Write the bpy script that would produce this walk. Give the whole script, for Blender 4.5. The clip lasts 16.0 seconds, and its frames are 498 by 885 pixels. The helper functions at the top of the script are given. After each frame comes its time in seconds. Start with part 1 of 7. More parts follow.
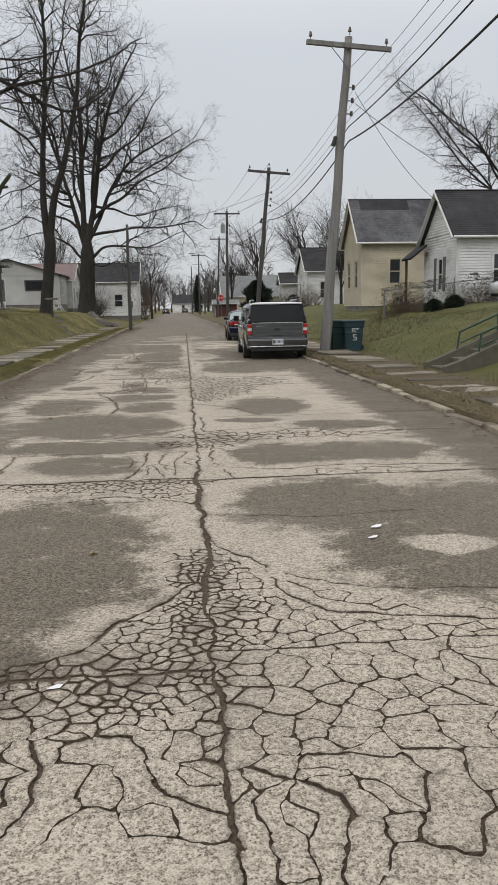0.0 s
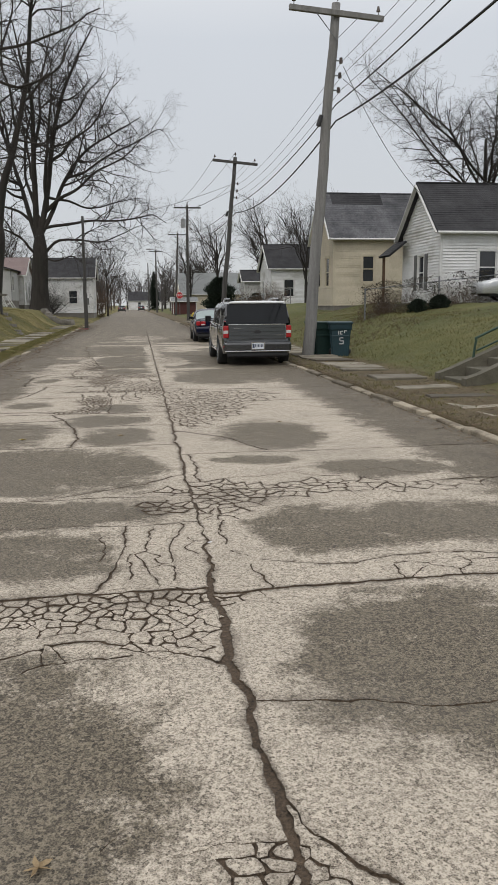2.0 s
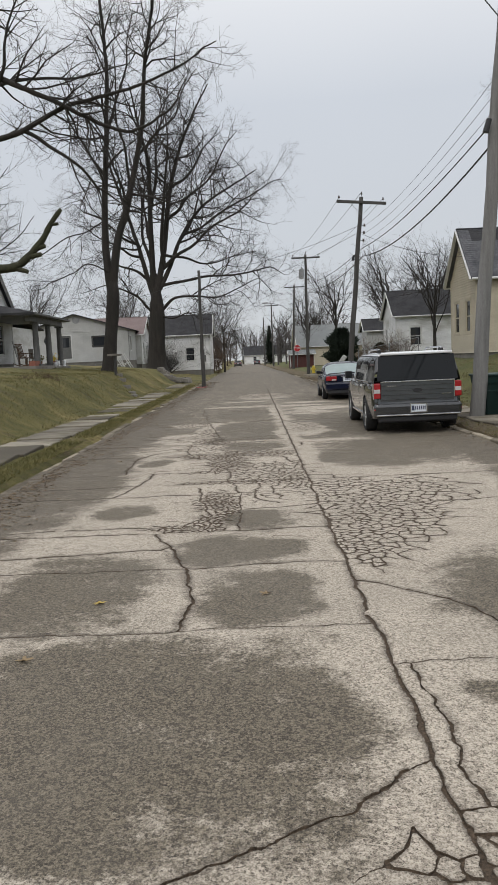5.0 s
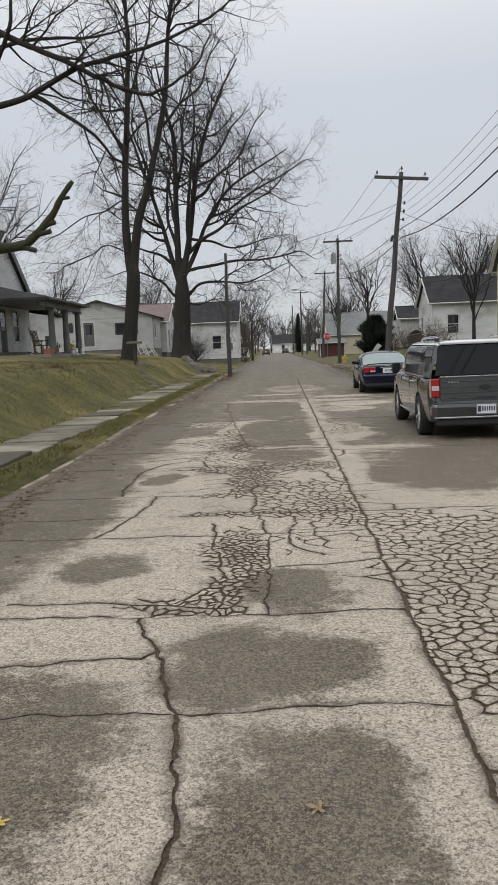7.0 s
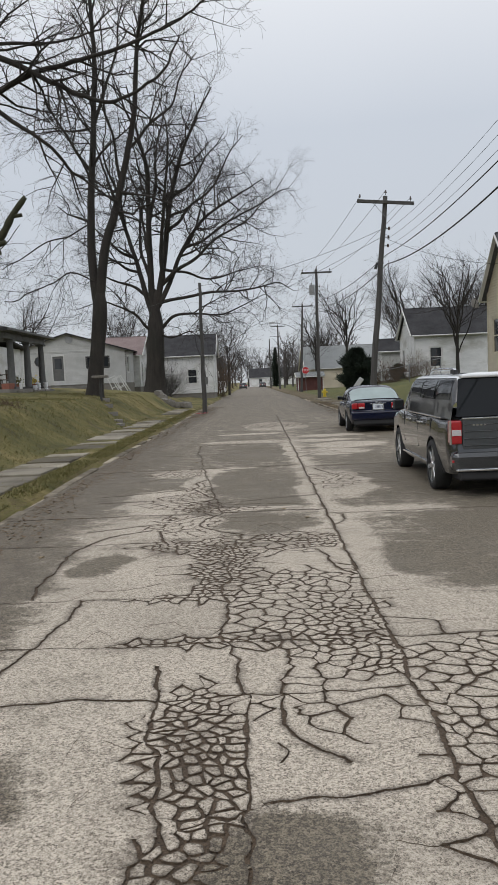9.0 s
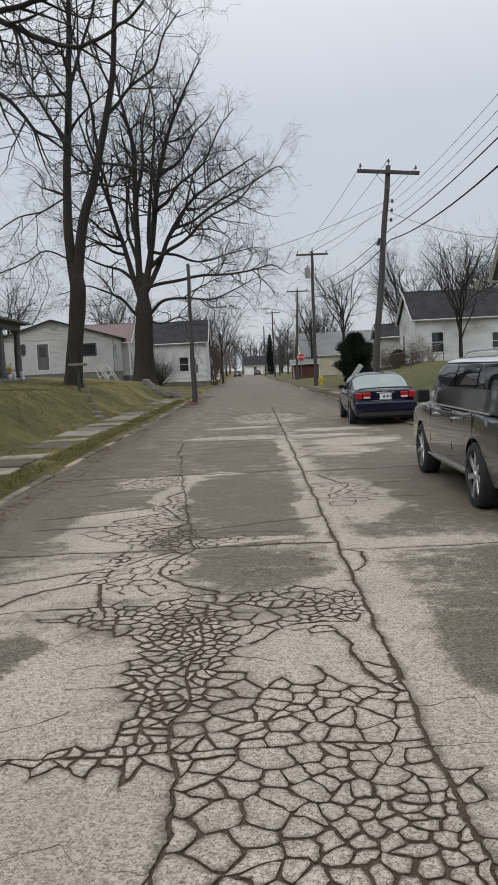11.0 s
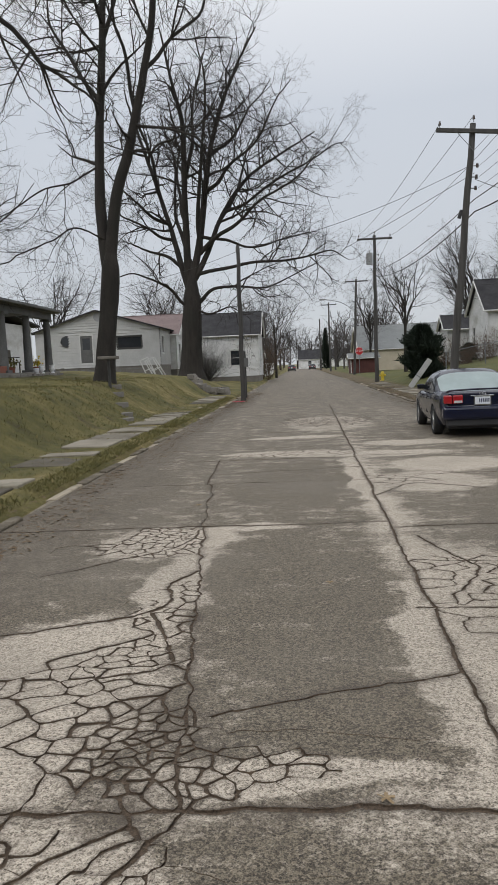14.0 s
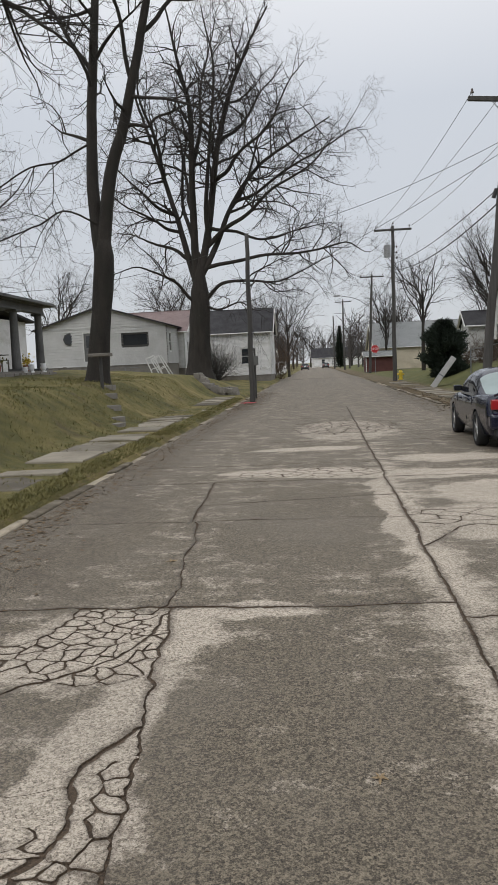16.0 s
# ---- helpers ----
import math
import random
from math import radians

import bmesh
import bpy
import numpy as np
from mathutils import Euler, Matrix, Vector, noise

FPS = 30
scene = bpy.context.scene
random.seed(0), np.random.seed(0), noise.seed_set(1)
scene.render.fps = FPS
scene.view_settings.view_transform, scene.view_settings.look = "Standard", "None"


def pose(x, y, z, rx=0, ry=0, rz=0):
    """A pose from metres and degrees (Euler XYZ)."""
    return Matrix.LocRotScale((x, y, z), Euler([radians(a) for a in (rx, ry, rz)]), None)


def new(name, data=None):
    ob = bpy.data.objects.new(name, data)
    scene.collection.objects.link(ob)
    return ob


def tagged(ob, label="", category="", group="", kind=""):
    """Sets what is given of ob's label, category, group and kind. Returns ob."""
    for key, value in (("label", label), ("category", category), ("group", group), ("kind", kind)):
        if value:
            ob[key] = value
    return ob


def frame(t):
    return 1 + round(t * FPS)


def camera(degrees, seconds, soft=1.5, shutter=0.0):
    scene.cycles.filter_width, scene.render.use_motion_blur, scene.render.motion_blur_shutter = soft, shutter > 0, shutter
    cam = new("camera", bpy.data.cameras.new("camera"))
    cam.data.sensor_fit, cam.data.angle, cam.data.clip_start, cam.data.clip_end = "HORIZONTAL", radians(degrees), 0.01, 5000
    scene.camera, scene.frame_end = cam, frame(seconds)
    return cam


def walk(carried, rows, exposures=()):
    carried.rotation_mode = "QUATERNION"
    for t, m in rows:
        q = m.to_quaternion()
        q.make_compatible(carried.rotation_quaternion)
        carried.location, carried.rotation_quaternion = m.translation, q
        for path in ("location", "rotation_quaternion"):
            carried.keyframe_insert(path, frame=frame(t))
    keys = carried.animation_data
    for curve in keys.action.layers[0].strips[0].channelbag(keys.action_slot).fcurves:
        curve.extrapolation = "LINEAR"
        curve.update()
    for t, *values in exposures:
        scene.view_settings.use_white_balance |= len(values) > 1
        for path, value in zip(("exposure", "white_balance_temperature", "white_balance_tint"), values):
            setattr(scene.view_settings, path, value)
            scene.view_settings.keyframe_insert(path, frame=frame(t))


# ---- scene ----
cam = camera(35.9, 16.0, 1.2)
METRES, EYE, TILT, LEAN, TURN = 21.3, 1.465, 0.0, 0.0, -5.2
ROWS = [
    (0.0, 0.0, 0.0, 0.0, -0.16, -10.01, 0.93),
    (0.5, -0.0078, 0.031, -0.0006, -0.64, -10.17, 0.8),
    (1.0, -0.0154, 0.0617, -0.0002, -1.62, -10.24, 0.6),
    (1.5, -0.0202, 0.092, 0.0007, -2.9, -10.2, 0.47),
    (2.0, -0.0229, 0.1224, 0.0018, -3.4, -10.2, 0.43),
    (2.5, -0.0275, 0.1529, 0.0023, -3.02, -10.25, 0.49),
    (3.0, -0.0291, 0.1843, 0.0022, -1.96, -10.2, 0.66),
    (3.5, -0.0368, 0.2146, 0.0022, -0.19, -9.33, 1.17),
    (4.0, -0.0393, 0.2456, 0.0022, 1.61, -7.72, 1.79),
    (4.5, -0.0462, 0.2765, 0.004, 3.54, -6.1, 2.31),
    (7.0, -0.063, 0.4247, 0.0054, 7.05, -6.94, 2.33),
    (7.5, -0.0638, 0.4568, 0.0045, 7.06, -6.92, 2.03),
    (8.0, -0.0696, 0.4871, 0.0043, 6.81, -6.58, 1.85),
    (8.5, -0.0712, 0.5186, 0.0043, 5.91, -5.64, 2.15),
    (9.0, -0.075, 0.5491, 0.0057, 5.36, -4.5, 2.47),
    (9.5, -0.0775, 0.5796, 0.0065, 4.87, -3.47, 3.06),
    (12.0, -0.0843, 0.7367, 0.0033, 5.7, -6.44, 2.12),
    (12.5, -0.0889, 0.7702, 0.0039, 6.97, -6.34, 2.01),
    (13.0, -0.0916, 0.8012, 0.0041, 8.05, -5.91, 2.11),
    (13.5, -0.0953, 0.833, 0.0055, 8.96, -5.77, 2.32),
    (14.0, -0.1, 0.8642, 0.0059, 9.02, -5.68, 2.54),
    (14.5, -0.1012, 0.8968, 0.0067, 8.26, -6.05, 2.59),
    (15.0, -0.1069, 0.9279, 0.0064, 8.78, -6.16, 2.69),
    (15.5, -0.1075, 0.9596, 0.0049, 9.24, -5.97, 2.73),
    (16.0, -0.1133, 0.9905, 0.0048, 9.99, -5.73, 2.59),
]
EXPO = [(0.0, 0.04, 6750, 10), (3.3, 0.04, 6750, 10), (4.5, 0.02, 6660, 10), (7.0, 0.03, 6640, 10), (9.5, -0.04, 6490, 10), (12.5, -0.03, 6510, 10), (16.0, 0.02, 6640, 10.5)]
walk(cam, [(t, pose(0, 0, EYE, TILT, LEAN, TURN) @ pose(METRES * x, METRES * y, METRES * z, 90 + pitch, roll, yaw)) for t, x, y, z, yaw, pitch, roll in ROWS],
     exposures=EXPO)


# ---- world: overcast sky, one wide soft sun ----
SUN_ELEV, SUN_TURN = radians(48), radians(205)
world = bpy.data.worlds.new("overcast")
scene.world = world
world.use_nodes = True
wn, wl = world.node_tree.nodes, world.node_tree.links
wn.clear()
w_out = wn.new("ShaderNodeOutputWorld")
w_mix = wn.new("ShaderNodeMixShader")
w_sky = wn.new("ShaderNodeTexSky")
w_sky.sky_type, w_sky.sun_disc = "NISHITA", False
w_sky.sun_elevation, w_sky.sun_rotation = SUN_ELEV, SUN_TURN
w_b1, w_b2 = wn.new("ShaderNodeBackground"), wn.new("ShaderNodeBackground")
w_b1.inputs[1].default_value = 0.08
w_co, w_sep = wn.new("ShaderNodeTexCoord"), wn.new("ShaderNodeSeparateXYZ")
w_ramp, w_noise = wn.new("ShaderNodeValToRGB"), wn.new("ShaderNodeTexNoise")
w_mul = wn.new("ShaderNodeMix")
w_mul.data_type, w_mul.blend_type = "RGBA", "MULTIPLY"
w_mul.inputs[0].default_value = 0.10
w_noise.inputs["Scale"].default_value, w_noise.inputs["Detail"].default_value = 1.6, 4
cr = w_ramp.color_ramp
cr.elements[0].position, cr.elements[0].color = 0.0, (0.61, 0.645, 0.69, 1)
cr.elements[1].position, cr.elements[1].color = 1.0, (1.36, 1.40, 1.48, 1)
mid = cr.elements.new(0.30)
mid.color = (0.66, 0.71, 0.785, 1)
mid = cr.elements.new(0.45)
mid.color = (0.90, 0.93, 0.98, 1)
w_b2.inputs[1].default_value = 1.0
w_mix.inputs[0].default_value = 0.93
wl.new(w_co.outputs["Generated"], w_sep.inputs[0])
wl.new(w_sep.outputs[2], w_ramp.inputs[0])
wl.new(w_co.outputs["Generated"], w_noise.inputs[0])
wl.new(w_ramp.outputs[0], w_mul.inputs[6])
wl.new(w_noise.outputs[0], w_mul.inputs[7])
wl.new(w_mul.outputs[2], w_b2.inputs[0])
wl.new(w_sky.outputs[0], w_b1.inputs[0])
wl.new(w_b1.outputs[0], w_mix.inputs[1])
wl.new(w_b2.outputs[0], w_mix.inputs[2])
wl.new(w_mix.outputs[0], w_out.inputs[0])
sun_data = bpy.data.lights.new("sun", "SUN")
sun_data.energy, sun_data.angle, sun_data.color = 0.7, radians(40), (1.0, 0.98, 0.95)
sun = new("sun", sun_data)
sun.matrix_world = pose(0, 0, 40, 90 - 48, 0, 180 - 205)
scene.view_settings.exposure = 0.0


# ---- materials ----
def nodes_of(name):
    m = bpy.data.materials.new(name)
    m.use_nodes = True
    n, l = m.node_tree.nodes, m.node_tree.links
    return m, n, l, n["Principled BSDF"]


def noise_node(n, l, vec, scale, detail=4.0, rough=0.6):
    t = n.new("ShaderNodeTexNoise")
    t.inputs["Scale"].default_value, t.inputs["Detail"].default_value, t.inputs["Roughness"].default_value = scale, detail, rough
    l.new(vec, t.inputs["Vector"])
    return t.outputs[0]


def ramp_node(n, l, fac, stops):
    r = n.new("ShaderNodeValToRGB")
    while len(r.color_ramp.elements) < len(stops):
        r.color_ramp.elements.new(0.5)
    for e, (p, c) in zip(r.color_ramp.elements, stops):
        e.position, e.color = p, (*c, 1) if len(c) == 3 else c
    l.new(fac, r.inputs[0])
    return r.outputs[0]


def math_node(n, l, op, a, b=None, clamp=False):
    m = n.new("ShaderNodeMath")
    m.operation, m.use_clamp = op, clamp
    for i, v in enumerate((a, b)):
        if v is None:
            continue
        if isinstance(v, (int, float)):
            m.inputs[i].default_value = v
        else:
            l.new(v, m.inputs[i])
    return m.outputs[0]


def mix_node(n, l, fac, a, b, blend="MIX"):
    m = n.new("ShaderNodeMix")
    m.data_type, m.blend_type = "RGBA", blend
    for i, v in ((0, fac), (6, a), (7, b)):
        if isinstance(v, (int, float)):
            m.inputs[i].default_value = v
        elif isinstance(v, tuple):
            m.inputs[i].default_value = (*v, 1)
        else:
            l.new(v, m.inputs[i])
    return m.outputs[2]


def bump_node(n, l, bsdf, height, strength, dist):
    b = n.new("ShaderNodeBump")
    b.inputs["Strength"].default_value, b.inputs["Distance"].default_value = strength, dist
    l.new(height, b.inputs["Height"])
    l.new(b.outputs[0], bsdf.inputs["Normal"])


def mottled(name, dark, light, coarse=1.5, fine=30.0, rough=0.8, bump=0.3, depth=0.01, metal=0.0, stretch=(1, 1, 1), stain=None, coat=0.0, fine_share=0.45, piece=0.0):
    """A surface with colour variation at two scales, fine relief, and optional stains."""
    m, n, l, b = nodes_of(name)
    g = n.new("ShaderNodeNewGeometry")
    mp = n.new("ShaderNodeMapping")
    mp.inputs["Scale"].default_value = stretch
    l.new(g.outputs["Position"], mp.inputs[0])
    v = mp.outputs[0]
    a, f = noise_node(n, l, v, coarse, 5), noise_node(n, l, v, fine, 4, 0.7)
    mixed = math_node(n, l, "ADD", math_node(n, l, "MULTIPLY", a, 1 - fine_share), math_node(n, l, "MULTIPLY", f, fine_share))
    if piece:
        oi = n.new("ShaderNodeObjectInfo")
        mixed = math_node(n, l, "ADD", mixed, math_node(n, l, "MULTIPLY", math_node(n, l, "SUBTRACT", oi.outputs["Random"], 0.5), piece))
    col = ramp_node(n, l, mixed, [(0.30, dark), (0.70, light)])
    if stain:
        s = noise_node(n, l, v, coarse * 0.45, 6, 0.65)
        col = mix_node(n, l, ramp_node(n, l, s, [(0.50, (0, 0, 0)), (0.68, (1, 1, 1))]), col, stain)
    l.new(col, b.inputs["Base Color"])
    b.inputs["Metallic"].default_value = metal
    b.inputs["Coat Weight"].default_value = coat
    l.new(ramp_node(n, l, f, [(0.2, (max(rough - 0.08, 0.02),) * 3), (0.8, (min(rough + 0.08, 1),) * 3)]), b.inputs["Roughness"])
    if bump:
        bump_node(n, l, b, f, bump, depth)
    return m


def glass_mat(name, tint=(0.02, 0.022, 0.025), rough=0.04, gloss=0.6):
    m, n, l, b = nodes_of(name)
    g = n.new("ShaderNodeNewGeometry")
    f = noise_node(n, l, g.outputs["Position"], 2.0, 3)
    l.new(mix_node(n, l, f, tint, tuple(c * 1.8 for c in tint)), b.inputs["Base Color"])
    b.inputs["Roughness"].default_value, b.inputs["Specular IOR Level"].default_value = rough, gloss
    return m


def window_glass(name):
    """Clear pane: mostly lets light through, with a gloss."""
    m, n, l, b = nodes_of(name)
    tr, gl, mx, fr = n.new("ShaderNodeBsdfTransparent"), n.new("ShaderNodeBsdfGlossy"), n.new("ShaderNodeMixShader"), n.new("ShaderNodeFresnel")
    tr.inputs[0].default_value = (0.62, 0.68, 0.68, 1)
    gl.inputs["Roughness"].default_value = 0.03
    l.new(math_node(n, l, "ADD", fr.outputs[0], 0.08, True), mx.inputs[0])
    l.new(tr.outputs[0], mx.inputs[1])
    l.new(gl.outputs[0], mx.inputs[2])
    l.new(mx.outputs[0], n["Material Output"].inputs[0])
    return m


# worn road: dark old surface film (stains with outlines of their own) over pale concrete; (x, y, half width, half length)
DARK_NEAR = [(-0.95, 4.6, 0.82, 1.25), (-1.35, 3.4, 0.7, 0.9), (1.1, 5.55, 0.78, 0.82), (1.55, 4.35, 0.75, 0.72), (2.2, 5.2, 0.8, 0.9), (-1.12, 9.8, 1.22, 1.08), (-1.1, 8.22, 1.15, 0.36),
             (-0.95, 7.3, 0.5, 0.5), (1.0, 7.55, 0.52, 0.6), (1.9, 7.6, 0.75, 0.5), (1.3, 11.45, 0.62, 1.0), (2.1, 9.4, 0.6, 0.35), (-2.6, 8.4, 0.7, 2.2), (0.9, 9.9, 0.4, 0.2)]
DARK_MID = [(-0.43, 14.05, 0.38, 0.45), (-0.6, 12.85, 0.55, 0.47), (-0.46, 11.6, 0.42, 0.58), (-1.8, 11.9, 0.55, 0.9), (-1.85, 14.65, 0.32, 0.4), (-2.7, 17.0, 0.5, 3.0),
            (1.35, 18.5, 0.85, 1.3), (2.1, 19.6, 1.3, 2.2), (-0.5, 20.4, 0.66, 0.66), (-1.95, 18.6, 0.2, 0.5)]
DARK_FAR = [(-0.55, 23.6, 0.72, 2.1), (-0.6, 24.3, 0.85, 1.5), (-0.35, 22.0, 0.5, 0.8), (-2.8, 23.5, 0.75, 2.6), (-0.65, 28.9, 0.95, 2.5), (-2.9, 28.5, 1.1, 2.6), (2.0, 25.0, 1.0, 4.0), (-1.85, 23.9, 0.4, 0.5)]
PALE = [(1.68, 4.5, 0.3, 0.16), (-1.75, 22.2, 0.55, 1.0), (-1.5, 20.4, 0.5, 0.6), (-1.75, 25.5, 0.55, 0.55), (-1.42, 23.9, 0.2, 1.4), (0.75, 23.6, 0.42, 1.5), (1.1, 20.9, 0.8, 0.25), (-0.55, 21.4, 0.5, 0.14), (1.2, 28.6, 0.7, 0.8), (1.7, 30.2, 0.9, 0.8), (-0.6, 35.2, 1.0, 0.3),
        (0.36, 29.0, 0.2, 3.0), (0.3, 22.5, 0.2, 1.6), (-0.6, 32.2, 1.2, 0.45), (0.9, 31.8, 1.2, 0.4), (1.6, 33.4, 0.9, 0.4), (0.2, 39.0, 1.0, 2.4), (-1.0, 26.0, 0.45, 0.16), (-0.4, 17.2, 1.0, 1.7), (0.8, 14.6, 0.7, 1.9)]

DIRTY = [(0.1, 3.5, 0.16, 1.0), (-0.45, 2.95, 0.7, 0.28), (-0.1, 8.3, 0.32, 0.4), (0.5, 8.5, 0.4, 0.25), (-0.85, 14.4, 0.25, 1.1), (-1.2, 13.8, 0.4, 0.25), (-0.85, 18.5, 0.36, 1.1), (-0.5, 16.45, 0.9, 0.16), (-1.35, 19.2, 0.5, 0.42),
         (-0.5, 19.3, 0.5, 0.35), (-1.15, 21.6, 0.36, 0.6), (-1.0, 21.12, 0.9, 0.14), (-1.2, 22.9, 0.12, 0.9), (-3.15, 22, 0.8, 18), (3.3, 14, 0.55, 12), (0.2, 39, 1.0, 2.2), (-3.2, 50, 0.6, 10), (3.3, 52, 1.0, 8), (-0.6, 6.5, 0.8, 0.12)]


def road_mat(name, base=True):
    m, n, l, b = nodes_of(name)
    g = n.new("ShaderNodeNewGeometry")
    pos = g.outputs["Position"]
    big = n.new("ShaderNodeTexNoise")
    big.inputs["Scale"].default_value, big.inputs["Detail"].default_value = 1.5, 8
    l.new(pos, big.inputs["Vector"])
    off = n.new("ShaderNodeVectorMath")
    off.operation = "MULTIPLY_ADD"
    off.inputs[1].default_value, off.inputs[2].default_value = (0.62, 0.62, 0), (-0.31, -0.31, 0)
    l.new(big.outputs["Color"], off.inputs[0])
    moved = n.new("ShaderNodeVectorMath")
    moved.operation = "ADD"
    l.new(pos, moved.inputs[0])
    l.new(off.outputs[0], moved.inputs[1])

    def blobs(spots, soft):
        total = None
        for x, y, rx, ry in spots:
            s, k = n.new("ShaderNodeVectorMath"), n.new("ShaderNodeVectorMath")
            s.operation, k.operation = "MULTIPLY_ADD", "LENGTH"
            s.inputs[1].default_value, s.inputs[2].default_value = (1 / rx, 1 / ry, 0), (-x / rx, -y / ry, 0)
            l.new(moved.outputs[0], s.inputs[0])
            l.new(s.outputs[0], k.inputs[0])
            total = k.outputs["Value"] if total is None else math_node(n, l, "MINIMUM", total, k.outputs["Value"])
        mr = n.new("ShaderNodeMapRange")
        mr.interpolation_type = "SMOOTHSTEP"
        mr.inputs[1].default_value, mr.inputs[2].default_value, mr.inputs[3].default_value, mr.inputs[4].default_value = 1 - soft, 1 + soft, 1, 0
        l.new(total, mr.inputs[0])
        return mr.outputs[0]

    sep = n.new("ShaderNodeSeparateXYZ")
    l.new(moved.outputs[0], sep.inputs[0])
    far = n.new("ShaderNodeMapRange")
    far.inputs[1].default_value, far.inputs[2].default_value, far.inputs[3].default_value, far.inputs[4].default_value = 18.5, 22, 0.0, 0.72
    l.new(sep.outputs[1], far.inputs[0])
    gut = n.new("ShaderNodeMapRange")
    gut.inputs[1].default_value, gut.inputs[2].default_value, gut.inputs[3].default_value, gut.inputs[4].default_value = 2.35, 2.95, 0.0, 1.05
    l.new(math_node(n, l, "ABSOLUTE", sep.outputs[0]), gut.inputs[0])
    dark = math_node(n, l, "MAXIMUM", math_node(n, l, "MAXIMUM", math_node(n, l, "MULTIPLY", blobs(DARK_NEAR + DARK_MID + DARK_FAR, 0.42), 0.95), far.outputs[0]), gut.outputs[0])
    line = math_node(n, l, "SUBTRACT", sep.outputs[0], math_node(n, l, "MULTIPLY", sep.outputs[1], 0.011))
    jm = n.new("ShaderNodeMapRange")
    jm.inputs[1].default_value, jm.inputs[2].default_value, jm.inputs[3].default_value, jm.inputs[4].default_value = 0.05, 0.34, 0.66, 0.0
    l.new(math_node(n, l, "ABSOLUTE", math_node(n, l, "SUBTRACT", line, 0.12)), jm.inputs[0])
    fade = n.new("ShaderNodeMapRange")
    fade.inputs[1].default_value, fade.inputs[2].default_value, fade.inputs[3].default_value, fade.inputs[4].default_value = 27, 40, 1.0, 0.0
    l.new(sep.outputs[1], fade.inputs[0])
    pale = math_node(n, l, "MAXIMUM", blobs(PALE, 0.3), math_node(n, l, "MULTIPLY", jm.outputs[0], fade.outputs[0]))
    streak = n.new("ShaderNodeMapping")
    streak.inputs["Scale"].default_value = (1.1, 1.7, 1)
    l.new(pos, streak.inputs[0])
    n1 = noise_node(n, l, streak.outputs[0], 1.9, 7, 0.62)
    n2 = noise_node(n, l, pos, 7.0, 8, 0.8)
    ragged = math_node(n, l, "ADD", math_node(n, l, "MULTIPLY", math_node(n, l, "SUBTRACT", n1, 0.5), 1.9), math_node(n, l, "MULTIPLY", math_node(n, l, "SUBTRACT", n2, 0.49), 2.0))
    cover = math_node(n, l, "ADD", math_node(n, l, "SUBTRACT", dark, math_node(n, l, "MULTIPLY", pale, 0.9)), ragged, True)
    grit = noise_node(n, l, pos, 85.0, 5, 0.85)
    vor = n.new("ShaderNodeTexVoronoi")
    vor.inputs["Scale"].default_value = 150.0
    l.new(pos, vor.inputs["Vector"])
    gravel = n.new("ShaderNodeTexVoronoi")
    gravel.inputs["Scale"].default_value = 88.0
    l.new(pos, gravel.inputs["Vector"])
    pebble = n.new("ShaderNodeSeparateColor")
    l.new(gravel.outputs["Color"], pebble.inputs[0])
    spk = math_node(n, l, "ADD", math_node(n, l, "MULTIPLY", grit, 0.6), math_node(n, l, "MULTIPLY", vor.outputs["Distance"], 0.4))
    spk = math_node(n, l, "ADD", spk, math_node(n, l, "MULTIPLY", math_node(n, l, "SUBTRACT", pebble.outputs[0], 0.30), 0.30))
    pale_c = ramp_node(n, l, spk, [(0.30, (0.084, 0.067, 0.050)), (0.48, (0.350, 0.300, 0.238)), (0.74, (0.65, 0.575, 0.475))])
    dark_c = ramp_node(n, l, spk, [(0.30, (0.017, 0.013, 0.009)), (0.50, (0.087, 0.0705, 0.0482)), (0.78, (0.262, 0.220, 0.158))])
    grain = noise_node(n, l, pos, 38.0, 6, 0.8)
    edge = math_node(n, l, "ADD", cover, math_node(n, l, "MULTIPLY", math_node(n, l, "SUBTRACT", grain, 0.5), 1.5), True)
    film = ramp_node(n, l, edge, [(0.22, (0.03,) * 3), (0.48, (0.5,) * 3), (0.72, (1, 1, 1))])
    col = mix_node(n, l, film, pale_c, dark_c)
    tint = noise_node(n, l, pos, 0.55, 4)
    col = mix_node(n, l, math_node(n, l, "MULTIPLY", ramp_node(n, l, tint, [(0.45, (0, 0, 0)), (0.72, (1, 1, 1))]), 0.35), col, (0.20, 0.175, 0.14), "MIX")
    dirt_n = noise_node(n, l, pos, 3.2, 7, 0.75)
    dirt = math_node(n, l, "MULTIPLY", blobs(DIRTY, 0.5), ramp_node(n, l, dirt_n, [(0.42, (0, 0, 0)), (0.62, (1, 1, 1))]))
    col = mix_node(n, l, math_node(n, l, "MULTIPLY", dirt, 0.62), col, (0.078, 0.060, 0.042))
    if not base:
        crack = n.new("ShaderNodeTexVoronoi")
        crack.feature = "DISTANCE_TO_EDGE"
        crack.inputs["Scale"].default_value = 0.8
        l.new(moved.outputs[0], crack.inputs["Vector"])
        ck = ramp_node(n, l, crack.outputs["Distance"], [(0.006, (1, 1, 1)), (0.02, (0, 0, 0))])
        col = mix_node(n, l, math_node(n, l, "MULTIPLY", ck, 0.6), col, (0.06, 0.05, 0.04))
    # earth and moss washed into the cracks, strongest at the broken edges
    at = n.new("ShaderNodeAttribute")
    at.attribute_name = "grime"
